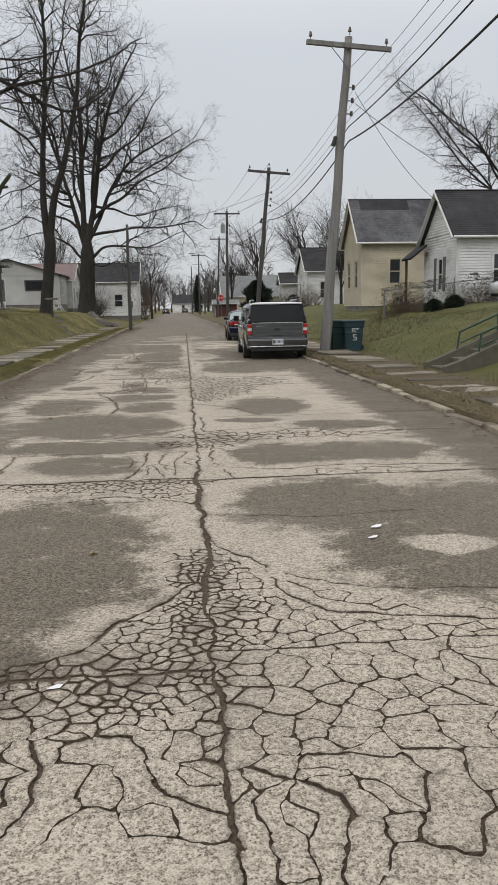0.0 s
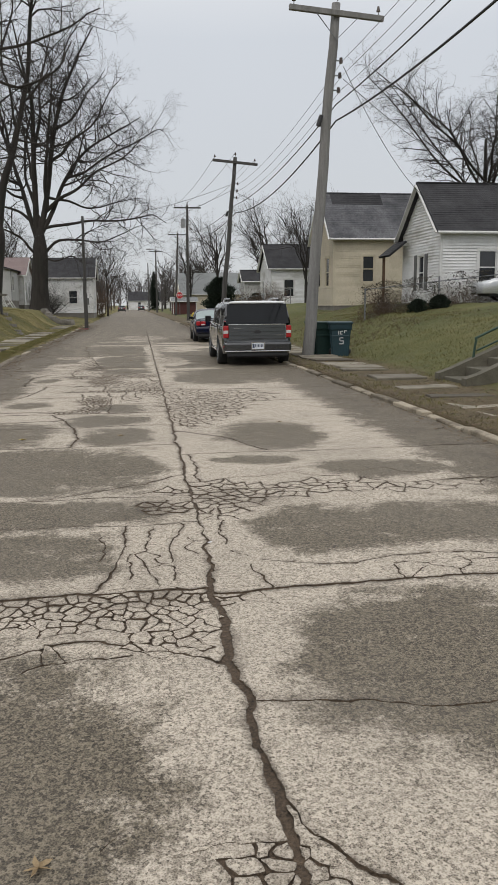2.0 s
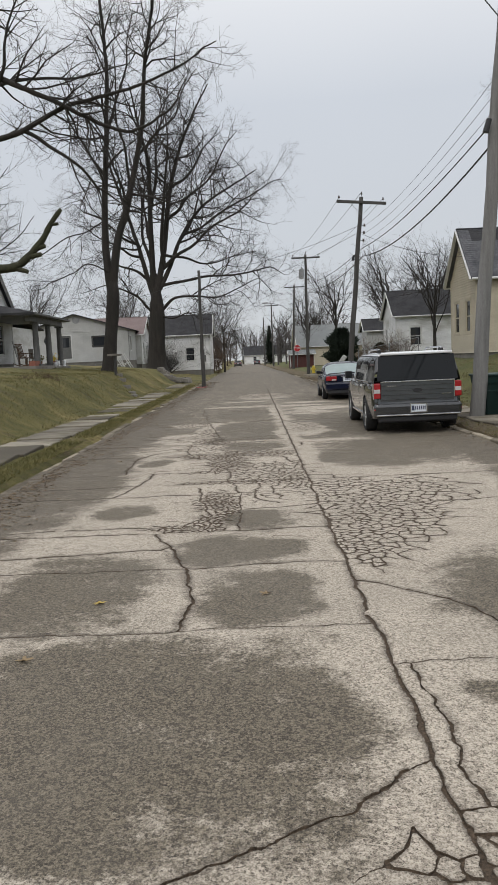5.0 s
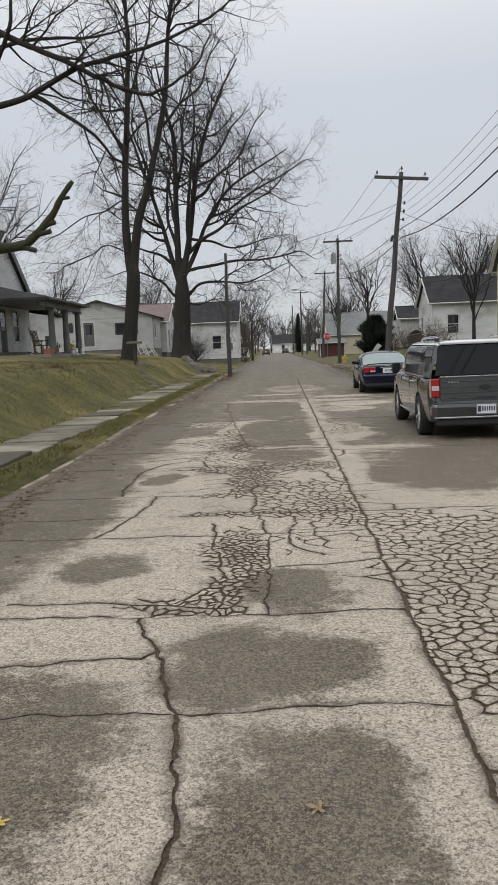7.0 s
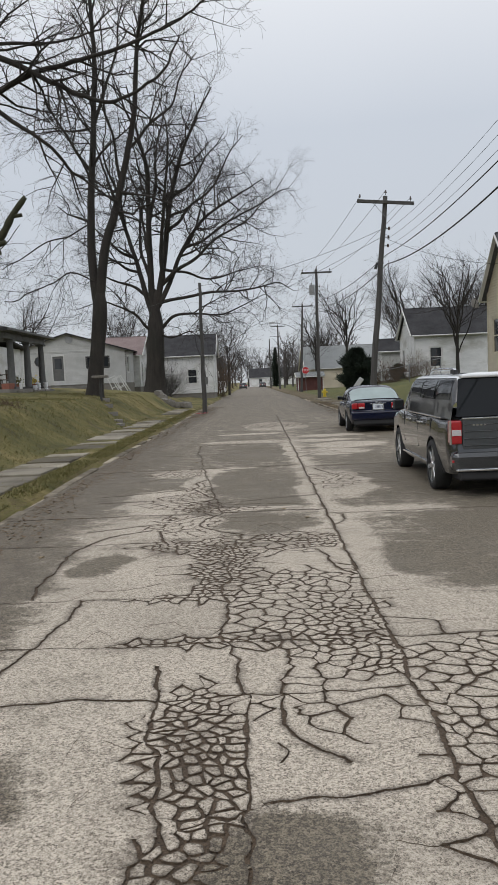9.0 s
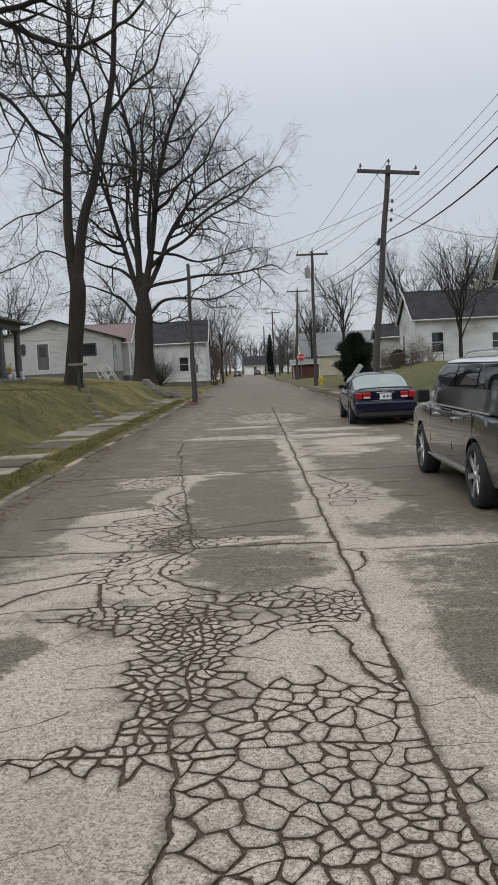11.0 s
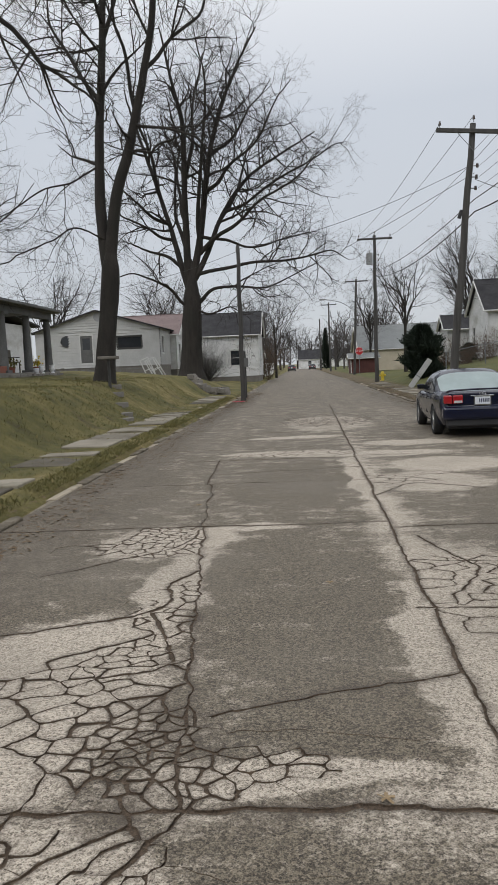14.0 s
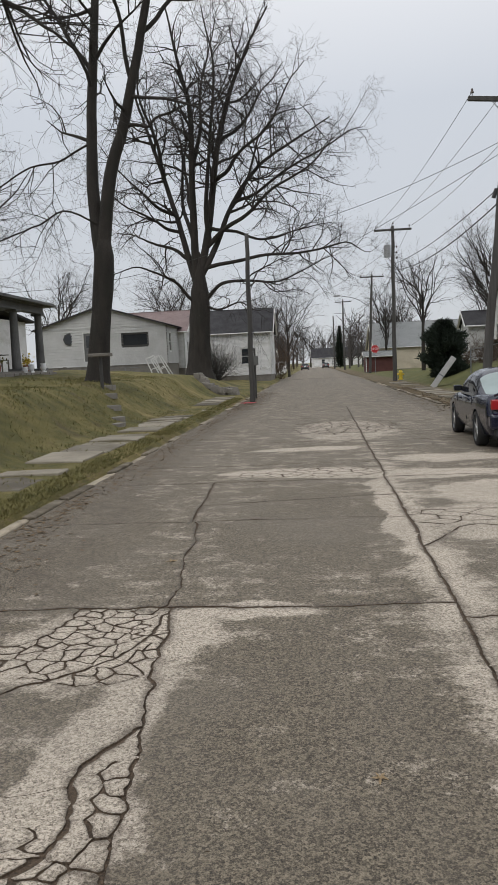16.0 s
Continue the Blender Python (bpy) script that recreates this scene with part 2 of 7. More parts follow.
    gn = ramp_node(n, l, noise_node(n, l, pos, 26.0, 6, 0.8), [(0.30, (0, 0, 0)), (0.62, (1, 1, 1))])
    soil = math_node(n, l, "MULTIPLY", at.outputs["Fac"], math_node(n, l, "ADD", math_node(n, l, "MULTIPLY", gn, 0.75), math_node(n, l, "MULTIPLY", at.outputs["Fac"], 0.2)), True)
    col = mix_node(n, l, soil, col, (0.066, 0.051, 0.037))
    l.new(col, b.inputs["Base Color"])
    l.new(ramp_node(n, l, cover, [(0.2, (0.92,) * 3), (0.8, (0.74,) * 3)]), b.inputs["Roughness"])
    bump_node(n, l, b, spk, 0.8, 0.008)
    return m


M = {}
M["road"] = road_mat("worn_concrete_road")
M["road_far"] = road_mat("worn_concrete_road_far", False)
M["crack"] = mottled("crack_dirt", (0.012, 0.008, 0.005), (0.185, 0.130, 0.084), 9, 75, 0.95, 1.0, 0.02, fine_share=0.7)
M["kerb"] = mottled("kerb_concrete", (0.10, 0.083, 0.058), (0.40, 0.345, 0.26), 3.5, 45, 0.95, 0.9, 0.012, stain=(0.085, 0.066, 0.042), piece=0.4)
M["slab"] = mottled("pavement_concrete", (0.075, 0.063, 0.045), (0.30, 0.268, 0.21), 1.6, 55, 0.9, 0.5, 0.006, stain=(0.10, 0.085, 0.05), piece=0.55)
M["pole"] = mottled("weathered_pole_wood", (0.112, 0.109, 0.103), (0.285, 0.278, 0.268), 3.0, 45, 0.9, 0.7, 0.01, stretch=(3, 3, 0.25))
M["pole_dark"] = mottled("dark_pole_wood", (0.038, 0.036, 0.034), (0.10, 0.095, 0.089), 3.0, 45, 0.9, 0.7, 0.01, stretch=(3, 3, 0.25))
M["bark"] = mottled("grey_brown_bark", (0.011, 0.0094, 0.008), (0.051, 0.043, 0.036), 2.0, 22, 0.95, 1.0, 0.03, stretch=(2, 2, 0.5), stain=(0.022, 0.022, 0.017))
M["twig"] = mottled("twig_bark", (0.014, 0.011, 0.011), (0.040, 0.033, 0.032), 3.0, 20, 0.95, 0.0)
M["iron"] = mottled("galvanised_iron", (0.12, 0.125, 0.13), (0.30, 0.31, 0.32), 4, 40, 0.5, 0.1, 0.002, metal=0.7)
M["wire"] = mottled("black_cable", (0.012, 0.012, 0.013), (0.03, 0.03, 0.032), 3, 20, 0.6, 0.0)
M["insulator"] = mottled("brown_porcelain", (0.03, 0.018, 0.014), (0.07, 0.045, 0.035), 4, 20, 0.25, 0.0)
M["can"] = mottled("grey_transformer_paint", (0.22, 0.225, 0.23), (0.36, 0.365, 0.37), 3, 30, 0.5, 0.1, 0.002)
M["white_siding"] = mottled("white_siding_paint", (0.56, 0.56, 0.55), (0.86, 0.86, 0.85), 0.9, 12, 0.6, 0.15, 0.003, stretch=(1, 1, 2.2), stain=(0.46, 0.45, 0.41))
M["cream_siding"] = mottled("cream_siding_paint", (0.43, 0.38, 0.28), (0.61, 0.545, 0.42), 0.8, 12, 0.6, 0.15, 0.003, stain=(0.37, 0.325, 0.24))
M["grey_siding"] = mottled("pale_grey_siding", (0.38, 0.38, 0.365), (0.58, 0.58, 0.565), 0.9, 12, 0.6, 0.15, 0.003)
M["trim"] = mottled("white_trim_paint", (0.52, 0.52, 0.50), (0.76, 0.76, 0.74), 2, 25, 0.55, 0.1, 0.002)
M["shingle_grey"] = mottled("grey_shingle", (0.03, 0.031, 0.035), (0.17, 0.17, 0.18), 1.1, 9, 0.95, 0.6, 0.008, stain=(0.045, 0.046, 0.05))
M["shingle_dark"] = mottled("dark_shingle", (0.010, 0.010, 0.012), (0.058, 0.057, 0.06), 1.2, 9, 0.95, 0.6, 0.008)
M["tin_red"] = mottled("rusty_tin_roof", (0.15, 0.10, 0.092), (0.28, 0.21, 0.20), 1.2, 30, 0.6, 0.2, 0.004)
M["tin_grey"] = mottled("grey_metal_roof", (0.13, 0.14, 0.138), (0.25, 0.26, 0.255), 0.4, 8, 0.6, 0.1, 0.004)
M["pane"] = glass_mat("window_pane")
M["dark_frame"] = mottled("dark_frame_paint", (0.025, 0.024, 0.022), (0.06, 0.058, 0.054), 3, 25, 0.6, 0.1, 0.002)
M["shutter"] = mottled("grey_shutter_paint", (0.08, 0.08, 0.078), (0.16, 0.16, 0.155), 3, 25, 0.7, 0.1, 0.002)
M["block"] = mottled("foundation_block", (0.13, 0.12, 0.105), (0.28, 0.26, 0.23), 2, 30, 0.95, 0.5, 0.008)
M["wood_grey"] = mottled("old_grey_timber", (0.09, 0.082, 0.07), (0.24, 0.22, 0.19), 2, 30, 0.9, 0.5, 0.006)
M["wood_brown"] = mottled("brown_timber", (0.06, 0.035, 0.022), (0.16, 0.095, 0.06), 2, 30, 0.85, 0.4, 0.006)
M["green_paint"] = mottled("dark_green_paint", (0.012, 0.035, 0.022), (0.04, 0.085, 0.055), 3, 30, 0.55, 0.2, 0.003)
M["bin"] = mottled("teal_bin_plastic", (0.010, 0.032, 0.042), (0.022, 0.062, 0.076), 2, 30, 0.5, 0.15, 0.003)
M["bin_green"] = mottled("dark_green_bin_plastic", (0.008, 0.026, 0.022), (0.018, 0.048, 0.042), 2, 30, 0.5, 0.15, 0.003)
M["chalk"] = mottled("white_chalk_paint", (0.5, 0.5, 0.5), (0.75, 0.75, 0.75), 8, 50, 0.9, 0.0)
M["suv_paint"] = mottled("dark_grey_car_paint", (0.040, 0.042, 0.045), (0.055, 0.058, 0.062), 0.8, 300, 0.22, 0.0, metal=0.45, coat=1.0, fine_share=0.3)
M["suv_gate"] = mottled("silver_grey_car_paint", (0.075, 0.082, 0.088), (0.10, 0.108, 0.115), 0.8, 300, 0.33, 0.0, metal=0.5, coat=0.8, fine_share=0.3)
M["suv_roof"] = mottled("white_car_roof_paint", (0.66, 0.67, 0.68), (0.74, 0.75, 0.76), 1, 200, 0.3, 0.0, coat=1.0)
M["blue_paint"] = mottled("dark_blue_car_paint", (0.0025, 0.0045, 0.018), (0.004, 0.007, 0.026), 0.8, 300, 0.16, 0.0, metal=0.0, coat=0.3, fine_share=0.3)
M["car_black"] = mottled("black_car_paint", (0.012, 0.012, 0.013), (0.022, 0.022, 0.024), 1, 100, 0.3, 0.0, coat=1.0)
M["car_glass"] = glass_mat("dark_car_glass", (0.006, 0.007, 0.008), 0.03, 0.33)
# the sky's reflection is put into this glass as a pale green-grey base colour
M["car_glass_sky"] = glass_mat("sky_reflection_car_glass", (0.17, 0.215, 0.21), 0.03, 0.9)
M["rubber"] = mottled("tyre_rubber", (0.012, 0.012, 0.012), (0.03, 0.03, 0.03), 4, 60, 0.9, 0.3, 0.003)
M["plastic"] = mottled("black_plastic_trim", (0.012, 0.012, 0.013), (0.03, 0.03, 0.032), 3, 60, 0.65, 0.1, 0.002)
M["rim"] = mottled("alloy_rim", (0.48, 0.49, 0.50), (0.62, 0.63, 0.64), 3, 60, 0.3, 0.0, metal=0.8)
M["chrome"] = mottled("chrome", (0.6, 0.61, 0.62), (0.72, 0.73, 0.74), 3, 60, 0.18, 0.0, metal=0.95)
M["red_lens"] = mottled("red_lamp_lens", (0.28, 0.008, 0.012), (0.42, 0.016, 0.022), 5, 90, 0.2, 0.0, coat=0.8)
M["white_lens"] = mottled("clear_lamp_lens", (0.45, 0.42, 0.42), (0.62, 0.60, 0.60), 5, 90, 0.2, 0.0, coat=0.8)
M["plate"] = mottled("number_plate", (0.62, 0.65, 0.70), (0.75, 0.77, 0.80), 6, 60, 0.4, 0.0)
M["ink"] = mottled("dark_lettering", (0.02, 0.03, 0.07), (0.04, 0.05, 0.10), 6, 60, 0.6, 0.0)
M["sign_red"] = mottled("stop_sign_red", (0.42, 0.02, 0.025), (0.55, 0.035, 0.04), 3, 30, 0.5, 0.0)
M["sign_white"] = mottled("sign_white", (0.70, 0.70, 0.70), (0.80, 0.80, 0.80), 3, 30, 0.5, 0.0)
M["yellow"] = mottled("hydrant_yellow", (0.50, 0.36, 0.02), (0.66, 0.50, 0.05), 4, 40, 0.5, 0.1, 0.003)
M["needle"] = mottled("dark_evergreen", (0.004, 0.009, 0.005), (0.018, 0.032, 0.016), 6, 30, 0.9, 0.0)
M["leaf"] = mottled("dead_leaves", (0.055, 0.036, 0.020), (0.225, 0.155, 0.088), 9, 60, 0.9, 0.0)
M["blade"] = mottled("winter_grass_blades", (0.070, 0.074, 0.020), (0.215, 0.182, 0.066), 1.1, 9, 0.85, 0.0)
M["brick_red"] = mottled("dark_red_paint", (0.06, 0.02, 0.017), (0.12, 0.042, 0.034), 1.5, 30, 0.8, 0.1, 0.004)
M["terracotta"] = mottled("terracotta", (0.20, 0.07, 0.045), (0.32, 0.12, 0.08), 5, 60, 0.8, 0.1, 0.003)
M["porch_grey"] = mottled("grey_porch_paint", (0.075, 0.075, 0.072), (0.16, 0.16, 0.155), 2, 25, 0.6, 0.1, 0.002)
M["moss_stone"] = mottled("mossy_dark_concrete", (0.045, 0.042, 0.028), (0.16, 0.145, 0.11), 3, 40, 0.95, 0.5, 0.008)
M["silver"] = mottled("silver_car_paint", (0.42, 0.43, 0.44), (0.52, 0.53, 0.54), 0.8, 300, 0.25, 0.0, metal=0.4, coat=0.8)
M["mattress"] = mottled("grey_foam_board", (0.34, 0.34, 0.34), (0.50, 0.50, 0.49), 3, 40, 0.8, 0.2, 0.004)


def ground_mat():
    m, n, l, b = nodes_of("winter_lawn")
    g = n.new("ShaderNodeNewGeometry")
    pos = g.outputs["Position"]
    a, c, f = noise_node(n, l, pos, 0.35, 6), noise_node(n, l, pos, 2.4, 6, 0.7), noise_node(n, l, pos, 45, 4, 0.8)
    v = math_node(n, l, "ADD", math_node(n, l, "ADD", math_node(n, l, "MULTIPLY", a, 0.45), math_node(n, l, "MULTIPLY", c, 0.3)), math_node(n, l, "MULTIPLY", f, 0.25))
    col = ramp_node(n, l, v, [(0.37, (0.046, 0.036, 0.016)), (0.45, (0.088, 0.086, 0.021)), (0.53, (0.165, 0.140, 0.043)), (0.62, (0.30, 0.235, 0.10))])
    mud = noise_node(n, l, pos, 0.9, 6, 0.7)
    col = mix_node(n, l, ramp_node(n, l, mud, [(0.56, (0, 0, 0)), (0.70, (0.8, 0.8, 0.8))]), col, (0.085, 0.060, 0.036))
    # the lawn across the street is greener; bare earth lies along the pavements
    sep = n.new("ShaderNodeSeparateXYZ")
    l.new(pos, sep.inputs[0])
    gx = n.new("ShaderNodeMapRange")
    gx.inputs[1].default_value, gx.inputs[2].default_value = 5.2, 6.4
    l.new(math_node(n, l, "ADD", sep.outputs[0], c), gx.inputs[0])
    col = mix_node(n, l, math_node(n, l, "MULTIPLY", gx.outputs[0], 0.68), col, mix_node(n, l, f, (0.045, 0.058, 0.014), (0.115, 0.125, 0.034)))
    ex = n.new("ShaderNodeMapRange")
    ex.inputs[1].default_value, ex.inputs[2].default_value, ex.inputs[3].default_value, ex.inputs[4].default_value = 0.75, 1.35, 1, 0
    l.new(math_node(n, l, "ADD", math_node(n, l, "ABSOLUTE", math_node(n, l, "SUBTRACT", sep.outputs[0], 4.45)), math_node(n, l, "SUBTRACT", mud, 0.5)), ex.inputs[0])
    col = mix_node(n, l, math_node(n, l, "MULTIPLY", ex.outputs[0], 0.75), col, mix_node(n, l, c, (0.050, 0.034, 0.020), (0.19, 0.14, 0.09)))
    l.new(col, b.inputs["Base Color"])
    b.inputs["Roughness"].default_value = 0.95
    bump_node(n, l, b, math_node(n, l, "ADD", f, math_node(n, l, "MULTIPLY", c, 0.8)), 0.9, 0.04)
    return m


M["ground"] = ground_mat()
M["far_wood"] = mottled("far_bare_wood", (0.050, 0.044, 0.042), (0.105, 0.095, 0.09), 0.3, 4, 0.95, 0.0)


# ---- building helpers ----
def mesh_of(name, verts, faces, material, smooth=False):
    me = bpy.data.meshes.new(name)
    me.from_pydata([tuple(v) for v in verts], [], [tuple(f) for f in faces])
    me.materials.append(material)
    if smooth:
        me.polygons.foreach_set("use_smooth", [True] * len(me.polygons))
    me.update()
    return me


def part(name, bm, material, parent, label=""):
    """Links a bmesh, or a (verts, faces) pair, as one mesh object under a thing or a part."""
    if isinstance(bm, tuple):
        me = mesh_of(name, bm[0], bm[1], material, len(bm) > 2 and bm[2])
    else:
        bmesh.ops.recalc_face_normals(bm, faces=bm.faces)
        me = bpy.data.meshes.new(name)
        bm.to_mesh(me)
        bm.free()
        me.materials.append(material)
    ob = new(name, me)
    ob.parent = parent
    return tagged(ob, label)


def thing(name, label, category, m=None, group="", kind=""):
    ob = new(name)
    ob.empty_display_size = 0.2
    if m is not None:
        ob.matrix_world = m
    return tagged(ob, label, category, group, kind)


def box(x0, x1, y0, y1, z0, z1, bevel=0.0, bm=None):
    bm = bm or bmesh.new()
    made = bmesh.ops.create_cube(bm, size=1)["verts"]
    for v in made:
        v.co = Vector(((x0 + x1) / 2 + v.co.x * (x1 - x0), (y0 + y1) / 2 + v.co.y * (y1 - y0), (z0 + z1) / 2 + v.co.z * (z1 - z0)))
    if bevel:
        es = list({e for v in made for e in v.link_edges})
        bmesh.ops.bevel(bm, geom=es, offset=bevel, segments=2, affect="EDGES", profile=0.5)
    return bm


def beam(a, b, w, h, bevel=0.0):
    """A bar from a to b with section w by h."""
    a, b = Vector(a), Vector(b)
    bm = box(-w / 2, w / 2, -h / 2, h / 2, 0, (b - a).length, bevel)
    bm.transform(Matrix.Translation(a) @ (b - a).to_track_quat("Z", "Y").to_matrix().to_4x4())
    return bm


def rod(a, b, r0, r1=None, sides=10, bm=None):
    a, b = Vector(a), Vector(b)
    bm = bm or bmesh.new()
    r1 = r0 if r1 is None else r1
    m = Matrix.Translation((a + b) / 2) @ (b - a).to_track_quat("Z", "Y").to_matrix().to_4x4()
    bmesh.ops.create_cone(bm, cap_ends=True, segments=sides, radius1=r0, radius2=r1, depth=(b - a).length, matrix=m)
    return bm


def tubes(paths, sides=5):
    """Many tapered tubes in one (verts, faces, smooth); a path is (points, radii)."""
    vs, fs, base = [], [], 0
    ang = np.arange(sides) * 2 * np.pi / sides
    ca, sa = np.cos(ang), np.sin(ang)
    for pts, rad in paths:
        p = np.asarray(pts, float)
        d = np.gradient(p, axis=0)
        d /= np.linalg.norm(d, axis=1)[:, None] + 1e-9
        ref = np.array([0.0, 0.0, 1.0]) if abs(d[0][2]) < 0.8 else np.array([1.0, 0.0, 0.0])
        u = np.cross(d, ref)
        u /= np.linalg.norm(u, axis=1)[:, None] + 1e-9
        w = np.cross(d, u)
        r = np.asarray(rad, float)[:, None, None]
        ring = p[:, None, :] + r * (ca[None, :, None] * u[:, None, :] + sa[None, :, None] * w[:, None, :])
        vs.append(ring.reshape(-1, 3))
        k = len(p)
        for i in range(k - 1):
            for j in range(sides):
                q = (j + 1) % sides
                fs.append((base + i * sides + j, base + i * sides + q, base + (i + 1) * sides + q, base + (i + 1) * sides + j))
        fs.append(tuple(base + (k - 1) * sides + j for j in range(sides)))
        base += k * sides
    return np.vstack(vs), fs, True


def smooth_path(pts, n):
    """A rounded line through the points."""
    p = np.asarray(pts, float)
    if len(p) < 3:
        return np.array([p[0] + (p[-1] - p[0]) * t for t in np.linspace(0, 1, n)])
    out = []
    ext = np.vstack([2 * p[0] - p[1], p, 2 * p[-1] - p[-2]])
    for s in np.linspace(0, len(p) - 1 - 1e-6, n):
        i, t = int(s), s - int(s)
        a, b, c, d = ext[i:i + 4]
        out.append(0.5 * (2 * b + (c - a) * t + (2 * a - 5 * b + 4 * c - d) * t * t + (3 * b - a - 3 * c + d) * t ** 3))
    return np.array(out)


def sm(a, b, v):
    t = min(max((v - a) / (b - a), 0.0), 1.0)
    return t * t * (3 - 2 * t)


def height(x, y):
    """The ground: road level in the middle, a grassy bank on both sides."""
    wob = noise.noise(Vector((x * 0.5, y * 0.35, 3.1))) * 0.10 + noise.noise(Vector((x * 1.9, y * 1.7, 7.7))) * 0.03
    if abs(x) < 3.75:
        return -0.10
    if x < 0:
        f = 1 - 0.85 * sm(60, 84, y)
        h = 0.09 + 0.04 * sm(3.75, 4.2, -x) + 1.12 * f * sm(5.15, 7.3, -x) + 0.42 * f * sm(7.3, 12, -x)
        return h + wob * sm(5.0, 6.0, -x)
    f = 1 - 0.85 * sm(70, 92, y)
    h = 0.06 + 0.03 * sm(3.75, 4.2, x) + 1.0 * f * sm(5.3, 9.4, x) + 0.42 * f * sm(9.4, 12.5, x)
    return h + wob * sm(5.2, 6.2, x)


# ---- ground: one sheet to the horizon ----
def axis(*spans):
    out = []
    for a, b, step in spans:
        out += list(np.arange(a, b, step))
    return np.array(out + [spans[-1][1]])


def build_ground():
    xs = axis((-1500, -300, 300), (-300, -60, 40), (-60, -20, 5), (-20, -3.8, 0.3), (-3.74, 3.75, 7.48), (3.76, 18, 0.3), (18, 60, 5), (60, 300, 40), (300, 1500, 300))
    ys = axis((-300, -20, 40), (-20, 90, 0.7), (90, 150, 4), (150, 400, 25), (400, 2400, 250))
    vs = [(x, y, height(x, y) * (1 - sm(25, 70, abs(x))) + sm(25, 70, abs(x)) * 0.4) for y in ys for x in xs]
    w = len(xs)
    fs = [(j * w + i, j * w + i + 1, (j + 1) * w + i + 1, (j + 1) * w + i) for j in range(len(ys) - 1) for i in range(w - 1)]
    ob = new("ground", mesh_of("ground", vs, fs, M["ground"], True))
    tagged(ob, "patchy green and tan winter lawn banks", "ground", kind="structure")


build_ground()

# ---- road bed ----
road = thing("road", "old cracked concrete road with dark worn patches", "road", kind="structure")
part("road_bed", box(-3.6, 3.6, -12, 48, -0.09, -0.0095), M["crack"], road)
part("far_roadway", box(-3.6, 3.6, 48, 420, -0.09, 0.0), M["road_far"], road)
part("cross_street", box(-60, 60, 96, 103, -0.085, 0.006), M["road_far"], road)


# ---- utility poles ----
def insulator(x, z, y=0.0, s=1.0):
    bm = rod((x, y, z), (x, y, z + 0.10 * s), 0.012, 0.012, 6)
    rod((x, y, z + 0.09 * s), (x, y, z + 0.13 * s), 0.05 * s, 0.042 * s, 8, bm)
    rod((x, y, z + 0.14 * s), (x, y, z + 0.20 * s), 0.035 * s, 0.025 * s, 8, bm)
    return bm


def utility_pole(base, top, arm, r=0.15, mat="pole", extras=(), label="weathered wooden utility pole with crossarm", arm_tilt=0.0):
    th = thing("utility_pole", label, "utility pole", pose(*base), group="utility poles along the street")
    d = Vector(top) - Vector(base)
    n = 9
    pts = [d * (i / n) + Vector((0.02 * math.sin(i * 1.7), 0, 0)) * (i < n) for i in range(n + 1)]
    part("shaft", tubes([(pts, np.linspace(r, r * 0.66, n + 1))], 14), M[mat], th)
    if arm:
        zc = d.z - 0.28
        xc = d.x * zc / d.z
        h = arm / 2
        tilt = arm_tilt
        part("crossarm", beam((xc - h, -0.16, zc + tilt), (xc + h, -0.16, zc - tilt), 0.11, 0.13, 0.01), M[mat], th)
        for s in (-1, 1):
            part("brace", beam((xc + s * 0.55, -0.2, zc - s * tilt * 0.5 - 0.05), (xc, -0.15, zc - 0.62), 0.03, 0.012), M["iron"], th)
        for x in (xc - h + 0.12, xc + h - 0.14, xc + 0.02):
            part("insulator", insulator(x, zc + 0.06 - (x - xc) / h * tilt + (0.22 if abs(x - xc) < 0.1 else 0), -0.16, 1.1), M["insulator"], th)
    if "brackets" in extras:
        for k in range(3):
            z = d.z - 1.35 - 0.36 * k
            x = d.x * z / d.z
            part("bracket", rod((x + 0.08, 0, z), (x + 0.26, 0, z), 0.02, 0.02, 6), M["iron"], th)
            part("insulator", rod((x + 0.25, 0, z - 0.06), (x + 0.25, 0, z + 0.07), 0.05, 0.04, 8), M["insulator"], th)
    if "splice" in extras:
        z = d.z * 0.70
        x = d.x * 0.70
        part("cable_splice_case", rod((x - 0.27, -0.17, z - 0.26), (x - 0.19, -0.17, z - 0.0), 0.065, 0.055, 10), M["wire"], th)
    if "transformer" in extras:
        z = d.z - 2.0
        x = d.x * z / d.z - 0.36
        can = part("transformer_can", rod((x, 0, z), (x, 0, z + 0.75), 0.22, 0.22, 14), M["can"], th)
        part("lid", rod((x, 0, z + 0.75), (x, 0, z + 0.81), 0.23, 0.15, 14), M["can"], can)
        part("bushing", rod((x, 0, z + 0.81), (x, 0, z + 0.98), 0.035, 0.025, 8), M["insulator"], can)
    if "street_light" in extras:
        z = d.z - 2.9
        pts = smooth_path([(0, 0, z - 0.5), (-1.3, 0, z + 0.35), (-3.0, 0, z + 0.75)], 8)
        part("lamp_arm", tubes([(pts, [0.035] * 8)], 6), M["iron"], th)
        part("lamp_head", box(-3.75, -3.0, -0.14, 0.14, z + 0.68, z + 0.84, 0.05), M["can"], th)
    return th


